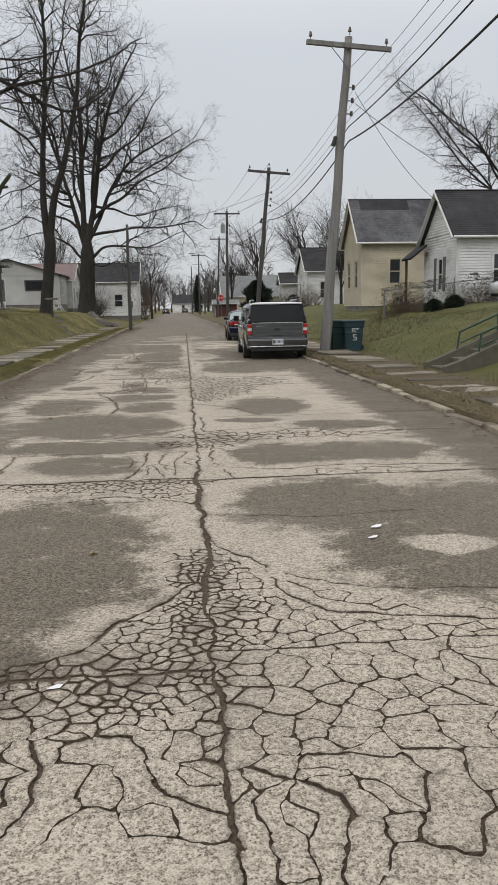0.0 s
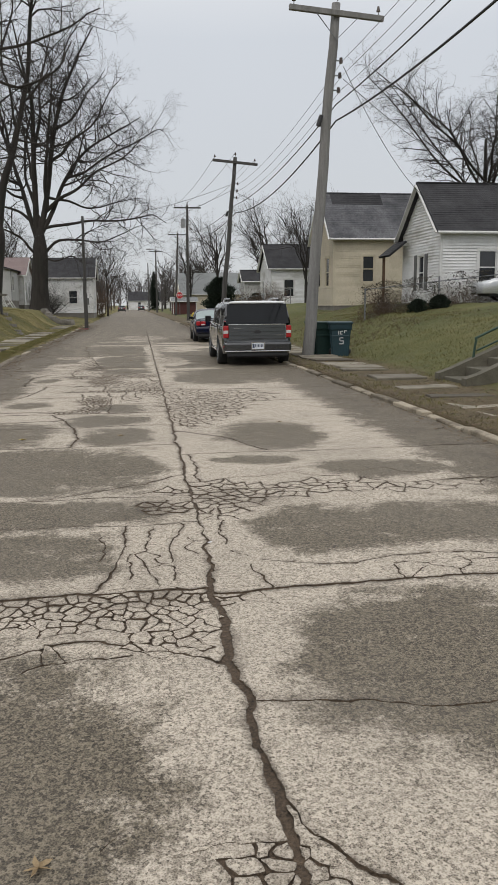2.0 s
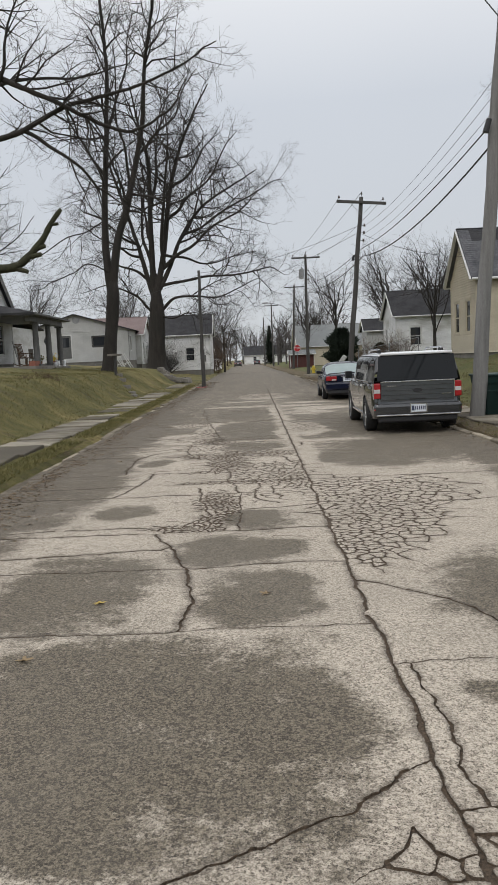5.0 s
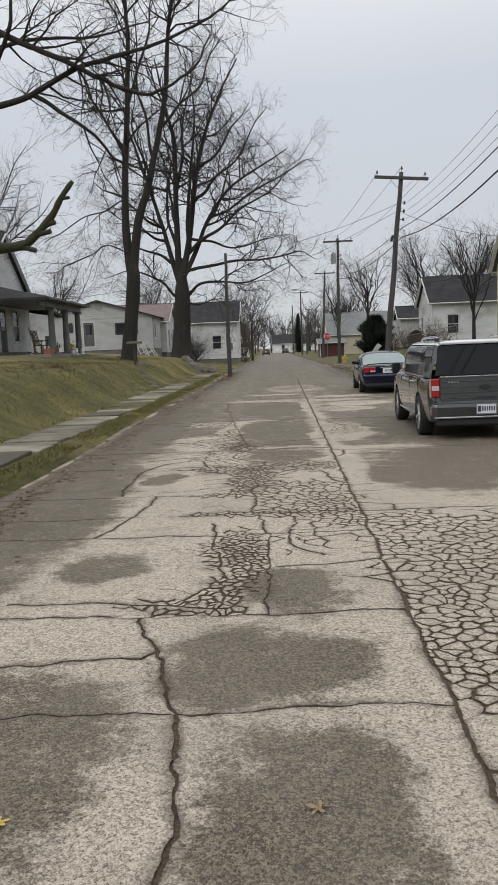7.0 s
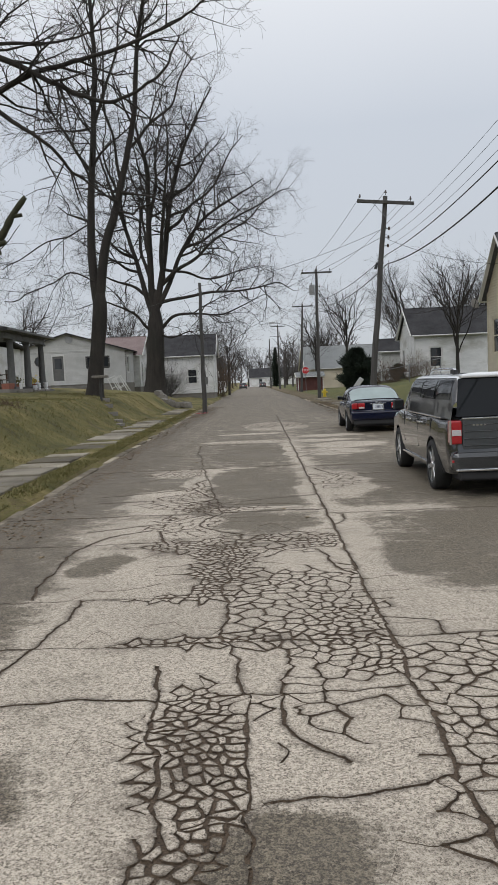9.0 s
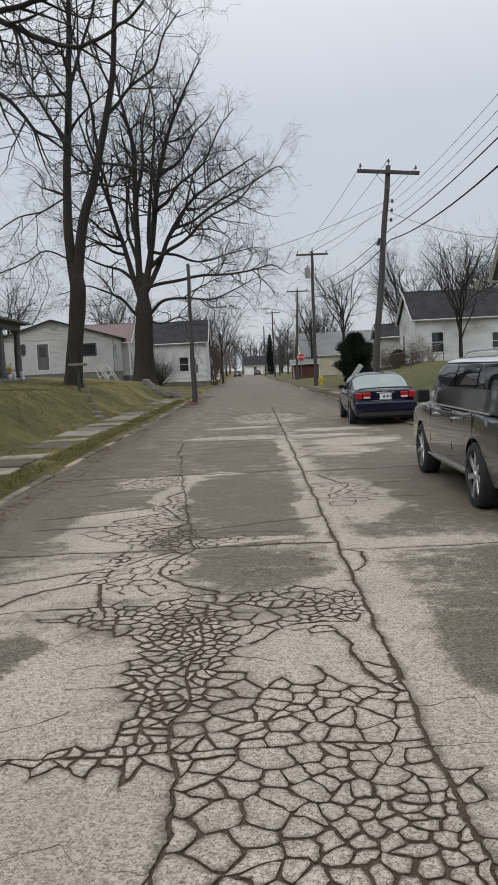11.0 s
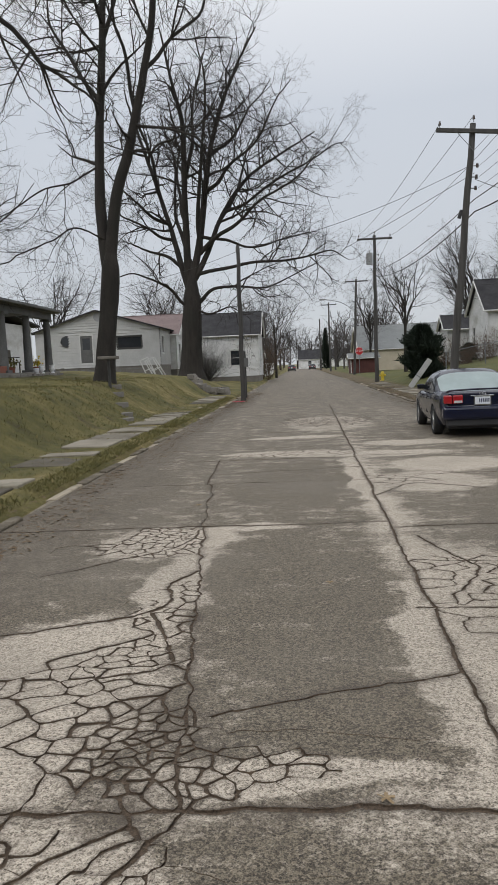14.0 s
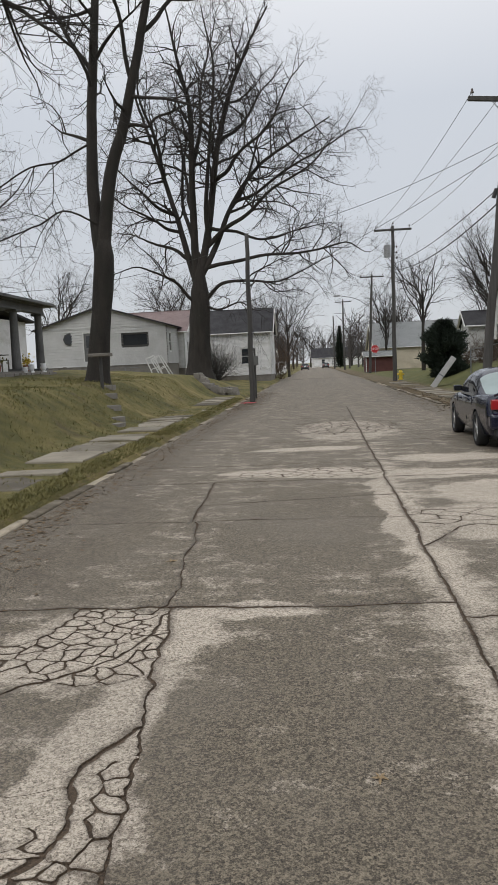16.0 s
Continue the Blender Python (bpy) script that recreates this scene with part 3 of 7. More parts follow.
utility_pole((4.15, 1.2, -0.1), (4.5, 1.2, 8.9), 2.4, 0.16)
utility_pole((4.46, 23.24, -0.1), (5.16, 23.24, 9.0), 2.45, 0.165, "pole", ("brackets", "splice"), "leaning grey utility pole beside the refuse bins", 0.09)
utility_pole((4.62, 45.2, -0.1), (5.5, 45.2, 9.2), 2.4, 0.145, "pole_dark", ("brackets", "splice"), "leaning dark utility pole beside the parked sedan", 0.1)
utility_pole((4.85, 73.2, -0.1), (4.95, 73.2, 10.2), 2.4, 0.15, "pole_dark", ("transformer", "brackets"), "dark utility pole with a grey transformer can")
utility_pole((5.7, 108, -0.1), (6.2, 108, 10.9), 2.6, 0.16, "pole_dark", ("street_light",), "far utility pole with a street light arm")
utility_pole((4.6, 150, -0.1), (4.6, 150, 11.5), 2.6, 0.17, "pole_dark")
utility_pole((3.9, 185, -0.1), (3.9, 185, 11.0), 0, 0.17, "pole_dark", (), "far bare utility pole")
utility_pole((-3.15, 54, -0.05), (-3.1, 54, 7.05), 0, 0.125, "pole_dark", (), "plain wooden pole beside the grass verge")


def cable(a, b, sag, r, label="thin black overhead service cable"):
    a, b = np.array(a, float), np.array(b, float)
    ts = np.linspace(0, 1, 22)
    pts = [a + (b - a) * t - np.array([0, 0, 4 * sag * t * (1 - t)]) for t in ts]
    me = mesh_of("overhead_cable", *tubes([(pts, [r] * len(ts))], 5)[:2], M["wire"], True)
    tagged(new("overhead_cable", me), label, "cable", "overhead cables")


TOPS = [(4.45, 1.2, 8.85), (5.13, 23.24, 8.9), (5.47, 45.2, 9.1), (4.94, 73.2, 10.1), (6.2, 108, 10.8), (4.6, 150, 11.3)]
for p, q in zip(TOPS, TOPS[1:]):
    near = q[1] < 60
    for dx, dz in ((0.22, -1.25), (0.2, -1.61), (0.17, -1.97)) if near else ((-1.08, 0.1), (0.0, 0.28), (1.06, -0.04)):
        cable((p[0] + dx, p[1] - (0 if near else 0.16), p[2] + dz), (q[0] + dx, q[1] - (0 if near else 0.16), q[2] + dz), 0.35, 0.006 if near else 0.009, "thin bare overhead power wire")
    for dz, r, sag in ((-2.35, 0.016, 0.35), (-2.75, 0.022, 0.55)):
        cable((p[0] + 0.02, p[1] - 0.17, p[2] + dz), (q[0] + 0.02, q[1] - 0.17, q[2] + dz), sag, r, "thick black overhead telephone cable")
cable((5.36, 23.2, 7.5), (11.9, 33.2, 5.4), 0.5, 0.009)
cable((5.36, 23.2, 7.2), (16.5, 31.4, 5.2), 0.7, 0.009)
cable((5.5, 45.1, 7.6), (-9.4, 76, 5.2), 0.6, 0.009)
cable((5.5, 45.1, 7.4), (10.6, 44.2, 6.0), 0.3, 0.009)
cable((4.9, 73.1, 8.8), (-4.6, 90, 5.6), 0.5, 0.009)
cable((5.5, 45.1, 7.9), (-3.1, 54, 6.9), 0.4, 0.009)
cable((4.9, 73.1, 8.4), (11.7, 72, 5.4), 0.4, 0.009)
cable((-3.1, 54, 6.8), (-11.6, 46, 4.3), 0.5, 0.009)


# ---- houses ----
def siding(w, h, lap=0.115, gable=0.0, holes=()):
    """Lapped boards on a wall w wide and h high in the x-z plane, facing -y; with an optional gable on top and holes (x0, x1, z0, z1)."""
    vs, fs, known = [], [], {}

    def at(x, y, z):
        key = (round(x, 3), round(y, 3), round(z, 3))
        if key not in known:
            known[key] = len(vs)
            vs.append(key)
        return known[key]

    marks = sorted({0.0, w, *(v for q in holes for v in q[:2])})
    z = 0.0
    while z < h + gable - 0.02:
        z1 = min(z + lap, h + gable)
        if z < h < z1 and gable:
            z1 = h
        if z < h:
            cells = [(p, q, p, q) for p, q in zip(marks, marks[1:]) if not any(o[0] <= (p + q) / 2 <= o[1] and o[2] < (z + z1) / 2 < o[3] for o in holes)]
        else:
            k0, k1 = w / 2 * (z - h) / gable, w / 2 * (z1 - h) / gable
            cells = [(k0, w - k0, k1, w - k1)]
        for s0, s1, t0, t1 in cells:
            a, b, c, d, e, f = at(s0, -0.03 - 0.12 * lap, z), at(s1, -0.03 - 0.12 * lap, z), at(t1, -0.004, z1), at(t0, -0.004, z1), at(s0, -0.004, z), at(s1, -0.004, z)
            fs.append((a, b, c, d) if t1 - t0 > 0.01 else (a, b, c))
            fs.append((b, a, e, f))
        z = z1
    return vs, fs


def placed(geo, m):
    return [tuple(m @ Vector(v)) for v in geo[0]], geo[1]


def window_on(parent, m, x, z, w, h, mat="trim", name="window", shutters=False, rails=1):
    """A sash window in a wall frame: m maps wall coordinates (x along, -y outwards, z up)."""
    fr = bmesh.new()
    for a in ((x - 0.1, x, z - 0.03, z + h + 0.1), (x + w, x + w + 0.1, z - 0.03, z + h + 0.1), (x, x + w, z + h, z + h + 0.1), (x - 0.05, x + w + 0.05, z - 0.1, z)):
        box(a[0], a[1], -0.05, 0.03, a[2], a[3], 0.0, fr)
    fr.transform(m)
    wo = part(name, fr, M[mat], parent)
    s = bmesh.new()
    for a in ((x, x + 0.04, z, z + h), (x + w - 0.04, x + w, z, z + h), (x + 0.04, x + w - 0.04, z, z + 0.05), (x + 0.04, x + w - 0.04, z + h - 0.05, z + h)):
        box(a[0], a[1], -0.01, 0.03, a[2], a[3], 0, s)
    for k in range(rails):
        zz = z + h * (k + 1) / (rails + 1)
        box(x + 0.04, x + w - 0.04, -0.015, 0.03, zz - 0.025, zz + 0.025, 0, s)
    s.transform(m)
    part("sash", s, M[mat], wo)
    for k in range(rails + 1):
        z0, z1 = z + h * k / (rails + 1) + 0.03, z + h * (k + 1) / (rails + 1) - 0.03
        g = box(x + 0.03, x + w - 0.03, 0.012, 0.02, z0, z1)
        g.transform(m)
        part("pane", g, M["pane"], wo)
    c = box(x + 0.02, x + w * 0.45, 0.06, 0.07, z + h * 0.45, z + h - 0.02)
    c.transform(m)
    part("blind", c, M["shutter"], wo)
    if shutters:
        for sx in (x - 0.42, x + w + 0.12):
            sb = box(sx, sx + 0.3, -0.06, -0.02, z - 0.05, z + h + 0.05)
            for k in range(11):
                box(sx + 0.04, sx + 0.26, -0.07, -0.055, z + 0.03 + k * h / 11, z + 0.07 + k * h / 11, 0, sb)
            sb.transform(m)
            part("shutter", sb, M["shutter"], wo)
    return wo


def door_on(parent, m, x, z, w=0.9, h=2.03, mat="shutter"):
    fr = bmesh.new()
    for a in ((x - 0.09, x, z, z + h + 0.09), (x + w, x + w + 0.09, z, z + h + 0.09), (x, x + w, z + h, z + h + 0.09)):
        box(a[0], a[1], -0.045, 0.03, a[2], a[3], 0, fr)
    fr.transform(m)
    do = part("door_frame", fr, M["trim"], parent)
    d = box(x, x + w, -0.01, 0.03, z, z + h, 0.004)
    for a in ((0.12, 0.46, 0.15, 0.8), (0.52, 0.78, 0.15, 0.8)):
        box(x + a[0], x + a[1], -0.02, -0.008, z + a[2], z + a[3], 0.004, d)
    d.transform(m)
    do2 = part("door", d, M[mat], do)
    g = box(x + 0.16, x + w - 0.16, -0.018, -0.008, z + 1.0, z + h - 0.18)
    g.transform(m)
    part("door_pane", g, M["pane"], do)
    k = rod((x + w - 0.1, -0.07, z + 1.0), (x + w - 0.1, -0.01, z + 1.0), 0.03, 0.03, 8)
    k.transform(m)
    part("door_knob", k, M["iron"], do)
    return do2


def roof_slab(parent, p, mat, courses=True, name="roof"):
    """One roof slope from four corners (eave a, eave b, ridge b, ridge a), with shingle courses."""
    a, b, c, d = (Vector(v) for v in p)
    nrm = (b - a).cross(d - a).normalized()
    if nrm.z < 0:
        nrm = -nrm
    rows = max(2, int((d - a).length / (0.14 if courses else 0.6)))
    vs, fs = [], []
    for i in range(rows):
        t0, t1 = i / rows, (i + 1) / rows
        vs += [a.lerp(d, t0) + nrm * 0.092, b.lerp(c, t0) + nrm * 0.092, b.lerp(c, t1) + nrm * 0.084, a.lerp(d, t1) + nrm * 0.084]
        k = 4 * i
        fs.append((k, k + 1, k + 2, k + 3))
        if i:
            fs.append((k - 1, k - 2, k + 1, k))
    k = len(vs)
    vs += [a, b, c, d, a + nrm * 0.09, b + nrm * 0.09, c + nrm * 0.085, d + nrm * 0.085]
    fs += [(0, 1, k + 1, k)]
    fs += [(k, k + 1, k + 2, k + 3), (k, k + 1, k + 5, k + 4), (k + 1, k + 2, k + 6, k + 5), (k + 2, k + 3, k + 7, k + 6), (k + 3, k, k + 4, k + 7)]
    return part(name, (vs, fs), M[mat], parent)


def gable_house(label, x, y0, y1, base, wall, ridge, depth, siding_mat, roof_mat, side=1, over=0.3, front=(), south=(), group="houses along the street", doors_front=(), doors_south=(), shut=False, lap=0.115, edge="trim"):
    """A house with its gable on the street: front at x, depth away from the road (side 1: to the right), base, eave and ridge heights."""
    th = thing("house", label, "house", pose(0, 0, 0), group)
    w, hgt = y1 - y0, wall - base
    rise = ridge - wall
    xb = x + side * depth
    if side > 0:
        mf = pose(x, y1, base, 0, 0, -90)
        ms = pose(x, y0, base)
    else:
        mf = pose(x, y0, base, 0, 0, 90)
        ms = pose(xb, y0, base)
    fh = [(a[0], a[0] + a[2], a[1], a[1] + a[3]) for a in front] + [(a[0], a[0] + 0.9, a[1], a[1] + 2.03) for a in doors_front]
    sh = [(a[0], a[0] + a[2], a[1], a[1] + a[3]) for a in south] + [(a[0], a[0] + 0.9, a[1], a[1] + 2.03) for a in doors_south]
    wf = part("front_wall", placed(siding(w, hgt, lap, rise, fh), mf), M[siding_mat], th)
    ws = part("side_wall", placed(siding(depth, hgt, lap, 0, sh), ms), M[siding_mat], th)
    xa, xz = min(x, xb), max(x, xb)
    fx0, fx1 = (xz - 0.04, xz) if side > 0 else (xa, xa + 0.04)
    back = box(xa + 0.03, xz - 0.03, y1 - 0.06, y1, base, wall)
    box(fx0, fx1, y0 + 0.03, y1 - 0.06, base, wall, 0, back)
    part("back_wall", back, M[siding_mat], th)
    lin = box(xa + 0.1, xz - 0.1, y0 + 0.1, y0 + 0.12, base + 0.02, wall)
    box(*((xa + 0.1, xa + 0.12) if side > 0 else (xz - 0.12, xz - 0.1)), y0 + 0.12, y1 - 0.1, base + 0.02, wall, 0, lin)
    part("inner_wall", lin, M["dark_frame"], th)
    part("foundation", box(xa + 0.02, xz - 0.02, y0 + 0.02, y1 - 0.02, base - 1.2, base + 0.02), M["block"], th)
    for cx, cy in ((x, y0), (x, y1), (xb, y0)):
        part("corner_board", box(cx - 0.05, cx + 0.05, cy - 0.05, cy + 0.05, base, wall), M[edge], th)
    ym = (y0 + y1) / 2
    dz = rise / (w / 2) * over
    xo, xe = x - side * over, xb + side * over
    for sgn, ye in ((-1, y0), (1, y1)):
        roof_slab(th, [(xo, ye + sgn * over, wall - dz), (xe, ye + sgn * over, wall - dz), (xe, ym, ridge), (xo, ym, ridge)], roof_mat)
        part("rake_board", beam((xo, ye + sgn * over, wall - dz - 0.02), (xo, ym, ridge - 0.02), 0.16, 0.035), M["trim"], th)
        part("gutter", tubes([([(xo, ye + sgn * (over + 0.05), wall - dz), (xe, ye + sgn * (over + 0.05), wall - dz)], [0.06, 0.06])], 7), M["trim"], th)
    part("ridge_cap", beam((xo, ym, ridge + 0.085), (xe, ym, ridge + 0.085), 0.22, 0.04), M[roof_mat], th)
    for a in front:
        window_on(wf, mf, *a, edge, shutters=shut)
    for a in south:
        window_on(ws, ms, *a, edge)
    for a in doors_front:
        door_on(wf, mf, *a)
    for a in doors_south:
        door_on(ws, ms, *a)
    return th


yellow = gable_house("cream clapboard house with a patched grey shingle roof", 10.25, 42.5, 46.7, 1.4, 5.08, 7.28, 9.0, "cream_siding", "shingle_grey", edge="cream_siding",
                     front=[(0.7, 1.0, 0.75, 1.5), (2.6, 1.0, 0.75, 1.5)], south=[(1.55, 1.2, 0.62, 1.35)])
white = gable_house("white clapboard house with a dark shingle roof", 11.62, 31.6, 35.7, 1.5, 4.4, 6.2, 9.0, "white_siding", "shingle_dark",
                    front=[(1.8, 0.55, 0.62, 1.35)], south=[(1.55, 0.7, 0.72, 1.3), (4.6, 0.7, 0.72, 1.3)], shut=True)
small = gable_house("small white house with a black roof behind bare shrubs", 12.15, 71.3, 76.9, 1.25, 4.75, 6.8, 8.0, "white_siding", "shingle_dark",
                    front=[(1.0, 1.1, 0.8, 1.3)], south=[(1.15, 0.9, 0.9, 1.5), (5.6, 0.9, 0.7, 1.3)])
porch_house = gable_house("white gabled house with a columned porch", -13.6, 43.2, 50.4, 1.9, 4.7, 7.6, 8.0, "white_siding", "shingle_dark", side=-1,
                          front=[(1.2, 0.6, 0.9, 1.5), (4.6, 0.5, 0.9, 1.6)], south=[(2.0, 0.8, 0.9, 1.4)], doors_front=[(2.7, 0.05)])
annex = gable_house("white annex with a rusty red tin roof", -10.4, 80.5, 87, 1.6, 4.5, 6.15, 8.0, "white_siding", "tin_red", side=-1,
                    front=[(1.2, 0.5, 0.8, 1.6), (3.4, 0.6, 0.7, 1.2)])
corner_house = gable_house("white house with a dark roof at the far corner", -4.3, 90, 97, 0.7, 4.6, 6.7, 9.0, "white_siding", "shingle_dark", side=-1,
                           front=[(2.6, 0.9, 0.8, 1.5)], south=[(6.4, 1.0, 0.9, 1.4)])
warehouse = gable_house("long pale warehouse with a grey metal roof", 7.3, 119, 133, 0.3, 3.1, 6.3, 24.0, "cream_siding", "tin_grey", lap=0.3)
red_shed = gable_house("low dark red shed beside the stop sign", 5.6, 112, 116, 0.2, 2.0, 2.5, 3.2, "brick_red", "tin_grey", lap=0.25)
far_house = gable_house("far white house closing the street", -1.0, 262, 270, 0.0, 3.0, 5.8, 16.0, "white_siding", "shingle_dark", front=[], south=[(3, 1, 1, 1.4), (9, 1, 1, 1.4)], lap=0.25)
shed = gable_house("small dark-roofed porch beyond the hedge", 10.95, 79.5, 82.0, 1.2, 3.9, 4.8, 3.0, "grey_siding", "shingle_dark")
garage = gable_house("plain white garage by the street", -5.2, 112, 118, 0.1, 2.5, 3.4, 5.0, "white_siding", "tin_grey", side=-1, lap=0.25)


# ---- the bungalow's end wall ----
def build_bungalow():
    th = thing("house", "low white bungalow with an octagonal window", "house", pose(0, 0, 0), "houses along the street")
    x0, x1, y0, y1, base, wall, ridge = -20.4, -10.9, 76.0, 84.5, 2.0, 4.75, 6.2
    w = x1 - x0
    m = pose(x0, y0, base)
    holes = [(3.45, 4.35, 0.35, 2.38), (6.3, 8.1, 1.35, 2.2)]
    ws = part("end_wall", placed(siding(w, wall - base, 0.19, ridge - wall, holes), m), M["grey_siding"], th)
    me = pose(x1, y0, base, 0, 0, 90)
    we = part("street_wall", placed(siding(y1 - y0, wall - base, 0.19, 0, [(0.7, 1.5, 0.9, 2.2)]), me), M["grey_siding"], th)
    door_on(ws, m, 3.45, 0.35)
    window_on(ws, m, 6.3, 1.35, 1.8, 0.85, "dark_frame", rails=0)
    window_on(we, me, 0.7, 0.9, 0.8, 1.3)
    bm = bmesh.new()
    bmesh.ops.create_cone(bm, cap_ends=True, segments=8, radius1=0.46, radius2=0.46, depth=0.08, matrix=m @ pose(2.4, -0.04, 2.0, 90, 0, 22.5))
    oc = part("octagonal_window", bm, M["dark_frame"], ws)
    bm = bmesh.new()
    bmesh.ops.create_cone(bm, cap_ends=True, segments=8, radius1=0.36, radius2=0.36, depth=0.02, matrix=m @ pose(2.4, -0.09, 2.0, 90, 0, 22.5))
    part("pane", bm, M["pane"], oc)
    bm = bmesh.new()
    bmesh.ops.create_cone(bm, cap_ends=True, segments=16, radius1=0.34, radius2=0.34, depth=0.05, matrix=m @ pose(4.9, -0.04, 3.75, 90, 0, 0))
    part("gable_vent", bm, M["can"], ws)
    xm = (x0 + x1) / 2
    dz = (ridge - wall) / (w / 2) * 0.3
    for sgn, xe in ((-1, x0), (1, x1)):
        roof_slab(th, [(xe + sgn * 0.3, y0 - 0.25, wall - dz), (xe + sgn * 0.3, y1, wall - dz), (xm, y1, ridge), (xm, y0 - 0.25, ridge)], "shingle_dark")
        part("rake_board", beam((xe + sgn * 0.3, y0 - 0.27, wall - dz), (xm, y0 - 0.27, ridge), 0.13, 0.04), M["dark_frame"], th)
    part("inner_wall", box(x0 + 0.1, x1 - 0.1, y0 + 0.1, y1 - 0.1, base, wall - 0.1), M["dark_frame"], th)
    part("foundation", box(x0 + 0.02, x1 - 0.02, y0 + 0.02, y1, base - 1.2, base), M["block"], th)


build_bungalow()


# ---- columned porch of the gabled house ----
def build_porch():
    th = porch_house
    px, py0, py1, deck, top = -10.82, 43.9, 50.0, 1.72, 3.85
    part("porch_deck", box(-13.5, px + 0.3, py0 - 0.3, py1 + 0.3, 0.9, deck, 0.01), M["block"], th)
    for y in (45.0, 47.45, 49.85):
        col = part("porch_column", rod((px, y, deck), (px, y, top), 0.165, 0.13, 18), M["porch_grey"], th)
        part("capital", box(px - 0.2, px + 0.2, y - 0.2, y + 0.2, top - 0.08, top, 0.01), M["porch_grey"], col)
        part("plinth", box(px - 0.21, px + 0.21, y - 0.21, y + 0.21, deck, deck + 0.09, 0.01), M["porch_grey"], col)
    part("porch_beam", box(px - 0.14, px + 0.14, py0 - 0.1, py1 + 0.1, top, top + 0.25, 0.01), M["porch_grey"], th)
    part("porch_ceiling", box(-13.5, px + 0.35, py0 - 0.4, py1 + 0.4, top + 0.25, top + 0.30), M["porch_grey"], th)
    e, b = top + 0.30, 5.0
    x0, x1, y0, y1 = -13.55, px + 0.45, py0 - 0.5, py1 + 0.5
    vs = [(x1, y0, e), (x1, y1, e), (x0, y1, e), (x0, y0, e), (x0, y0 + 1.5, b), (x0, y1 - 1.5, b), (x1, y0, e + 0.1), (x1, y1, e + 0.1), (x0, y1, e + 0.1), (x0, y0, e + 0.1)]
    part("porch_roof", (vs, [(6, 7, 5, 4), (7, 8, 5), (9, 6, 4), (0, 1, 7, 6), (1, 2, 8, 7), (3, 0, 6, 9), (3, 2, 1, 0)]), M["shingle_dark"], th)
    for a, c in (((x1 + 0.03, y0, e + 0.02), (x1 + 0.03, y1, e + 0.02)), ((x0, y1 + 0.03, e + 0.02), (x1, y1 + 0.03, e + 0.02))):
        part("porch_gutter", beam(a, c, 0.12, 0.08, 0.01), M["porch_grey"], th)


build_porch()
# entrance awning and side wing seen past the porch
part("side_wing", box(-17.5, -13.65, 50.45, 56.0, 1.0, 4.0), M["white_siding"], porch_house)
roof_slab(porch_house, [(-17.5, 56.3, 3.95), (-13.3, 56.3, 3.95), (-13.3, 50.46, 4.6), (-17.5, 50.46, 4.6)], "shingle_dark", name="wing_roof")
# lean-to porch and patched roof of the two houses across the street
roof_slab(yellow, [(10.5, 43.98, 6.64), (13.3, 43.98, 6.64), (13.3, 44.55, 7.24), (10.5, 44.55, 7.24)], "shingle_dark", name="roof_patch")
roof_slab(white, [(10.7, 34.9, 3.45), (10.7, 36.3, 3.45), (11.45, 36.3, 4.05), (11.45, 34.9, 4.05)], "shingle_dark", name="porch_roof")
part("porch_post", box(10.8, 10.9, 36.1, 36.2, 0.9, 3.5), M["wood_brown"], white)
part("porch_floor", box(10.7, 11.45, 34.9, 36.3, 0.7, 1.45), M["block"], white)
part("chimney", box(17.4, 17.9, 73.8, 74.3, 6.1, 7.4, 0.01), M["block"], small)


# ---- parked cars ----
def wheel(parent, x, y, r, w, side, spokes=7):
    """A wheel with tyre, rim and spokes; side -1 faces left."""
    prof = [(-w / 2, r * 0.74), (-w / 2, r * 0.93), (-w / 2 + 0.03, r), (w / 2 - 0.03, r), (w / 2, r * 0.93), (w / 2, r * 0.74)]
    seg = 28
    vs = [(x + a, y + b * math.cos(2 * math.pi * k / seg), r + b * math.sin(2 * math.pi * k / seg)) for k in range(seg) for a, b in prof]
    n = len(prof)
    fs = [(k * n + i, k * n + i + 1, ((k + 1) % seg) * n + i + 1, ((k + 1) % seg) * n + i) for k in range(seg) for i in range(n - 1)]
    wh = part("wheel", (vs, fs, True), M["rubber"], parent)
    xo = x + side * (w / 2 - 0.012)
    bm = bmesh.new()
    bmesh.ops.create_cone(bm, cap_ends=False, segments=28, radius1=r * 0.80, radius2=r * 0.75, depth=0.05, matrix=pose(xo - side * 0.02, y, r, 0, 90 * side, 0))
    bmesh.ops.create_cone(bm, cap_ends=True, segments=16, radius1=r * 0.17, radius2=r * 0.12, depth=0.05, matrix=pose(xo - side * 0.02, y, r, 0, 90 * side, 0))
    for k in range(spokes):
        a = 2 * math.pi * k / spokes
        sp = box(-0.018, 0.018, -r * 0.085, r * 0.085, r * 0.12, r * 0.77, 0.008)
        sp.transform(pose(xo - side * 0.025, y, r) @ Matrix.Rotation(a, 4, "X"))
        me = bpy.data.meshes.new("tmp")
        sp.to_mesh(me)
        sp.free()
        bm.from_mesh(me)
        bpy.data.meshes.remove(me)
    part("rim", bm, M["rim"], wh)
    bm = bmesh.new()
    bmesh.ops.create_cone(bm, cap_ends=True, segments=20, radius1=r * 0.6, radius2=r * 0.6, depth=0.02, matrix=pose(xo - side * 0.09, y, r, 0, 90, 0))
    part("brake_disc", bm, M["plastic"], wh)


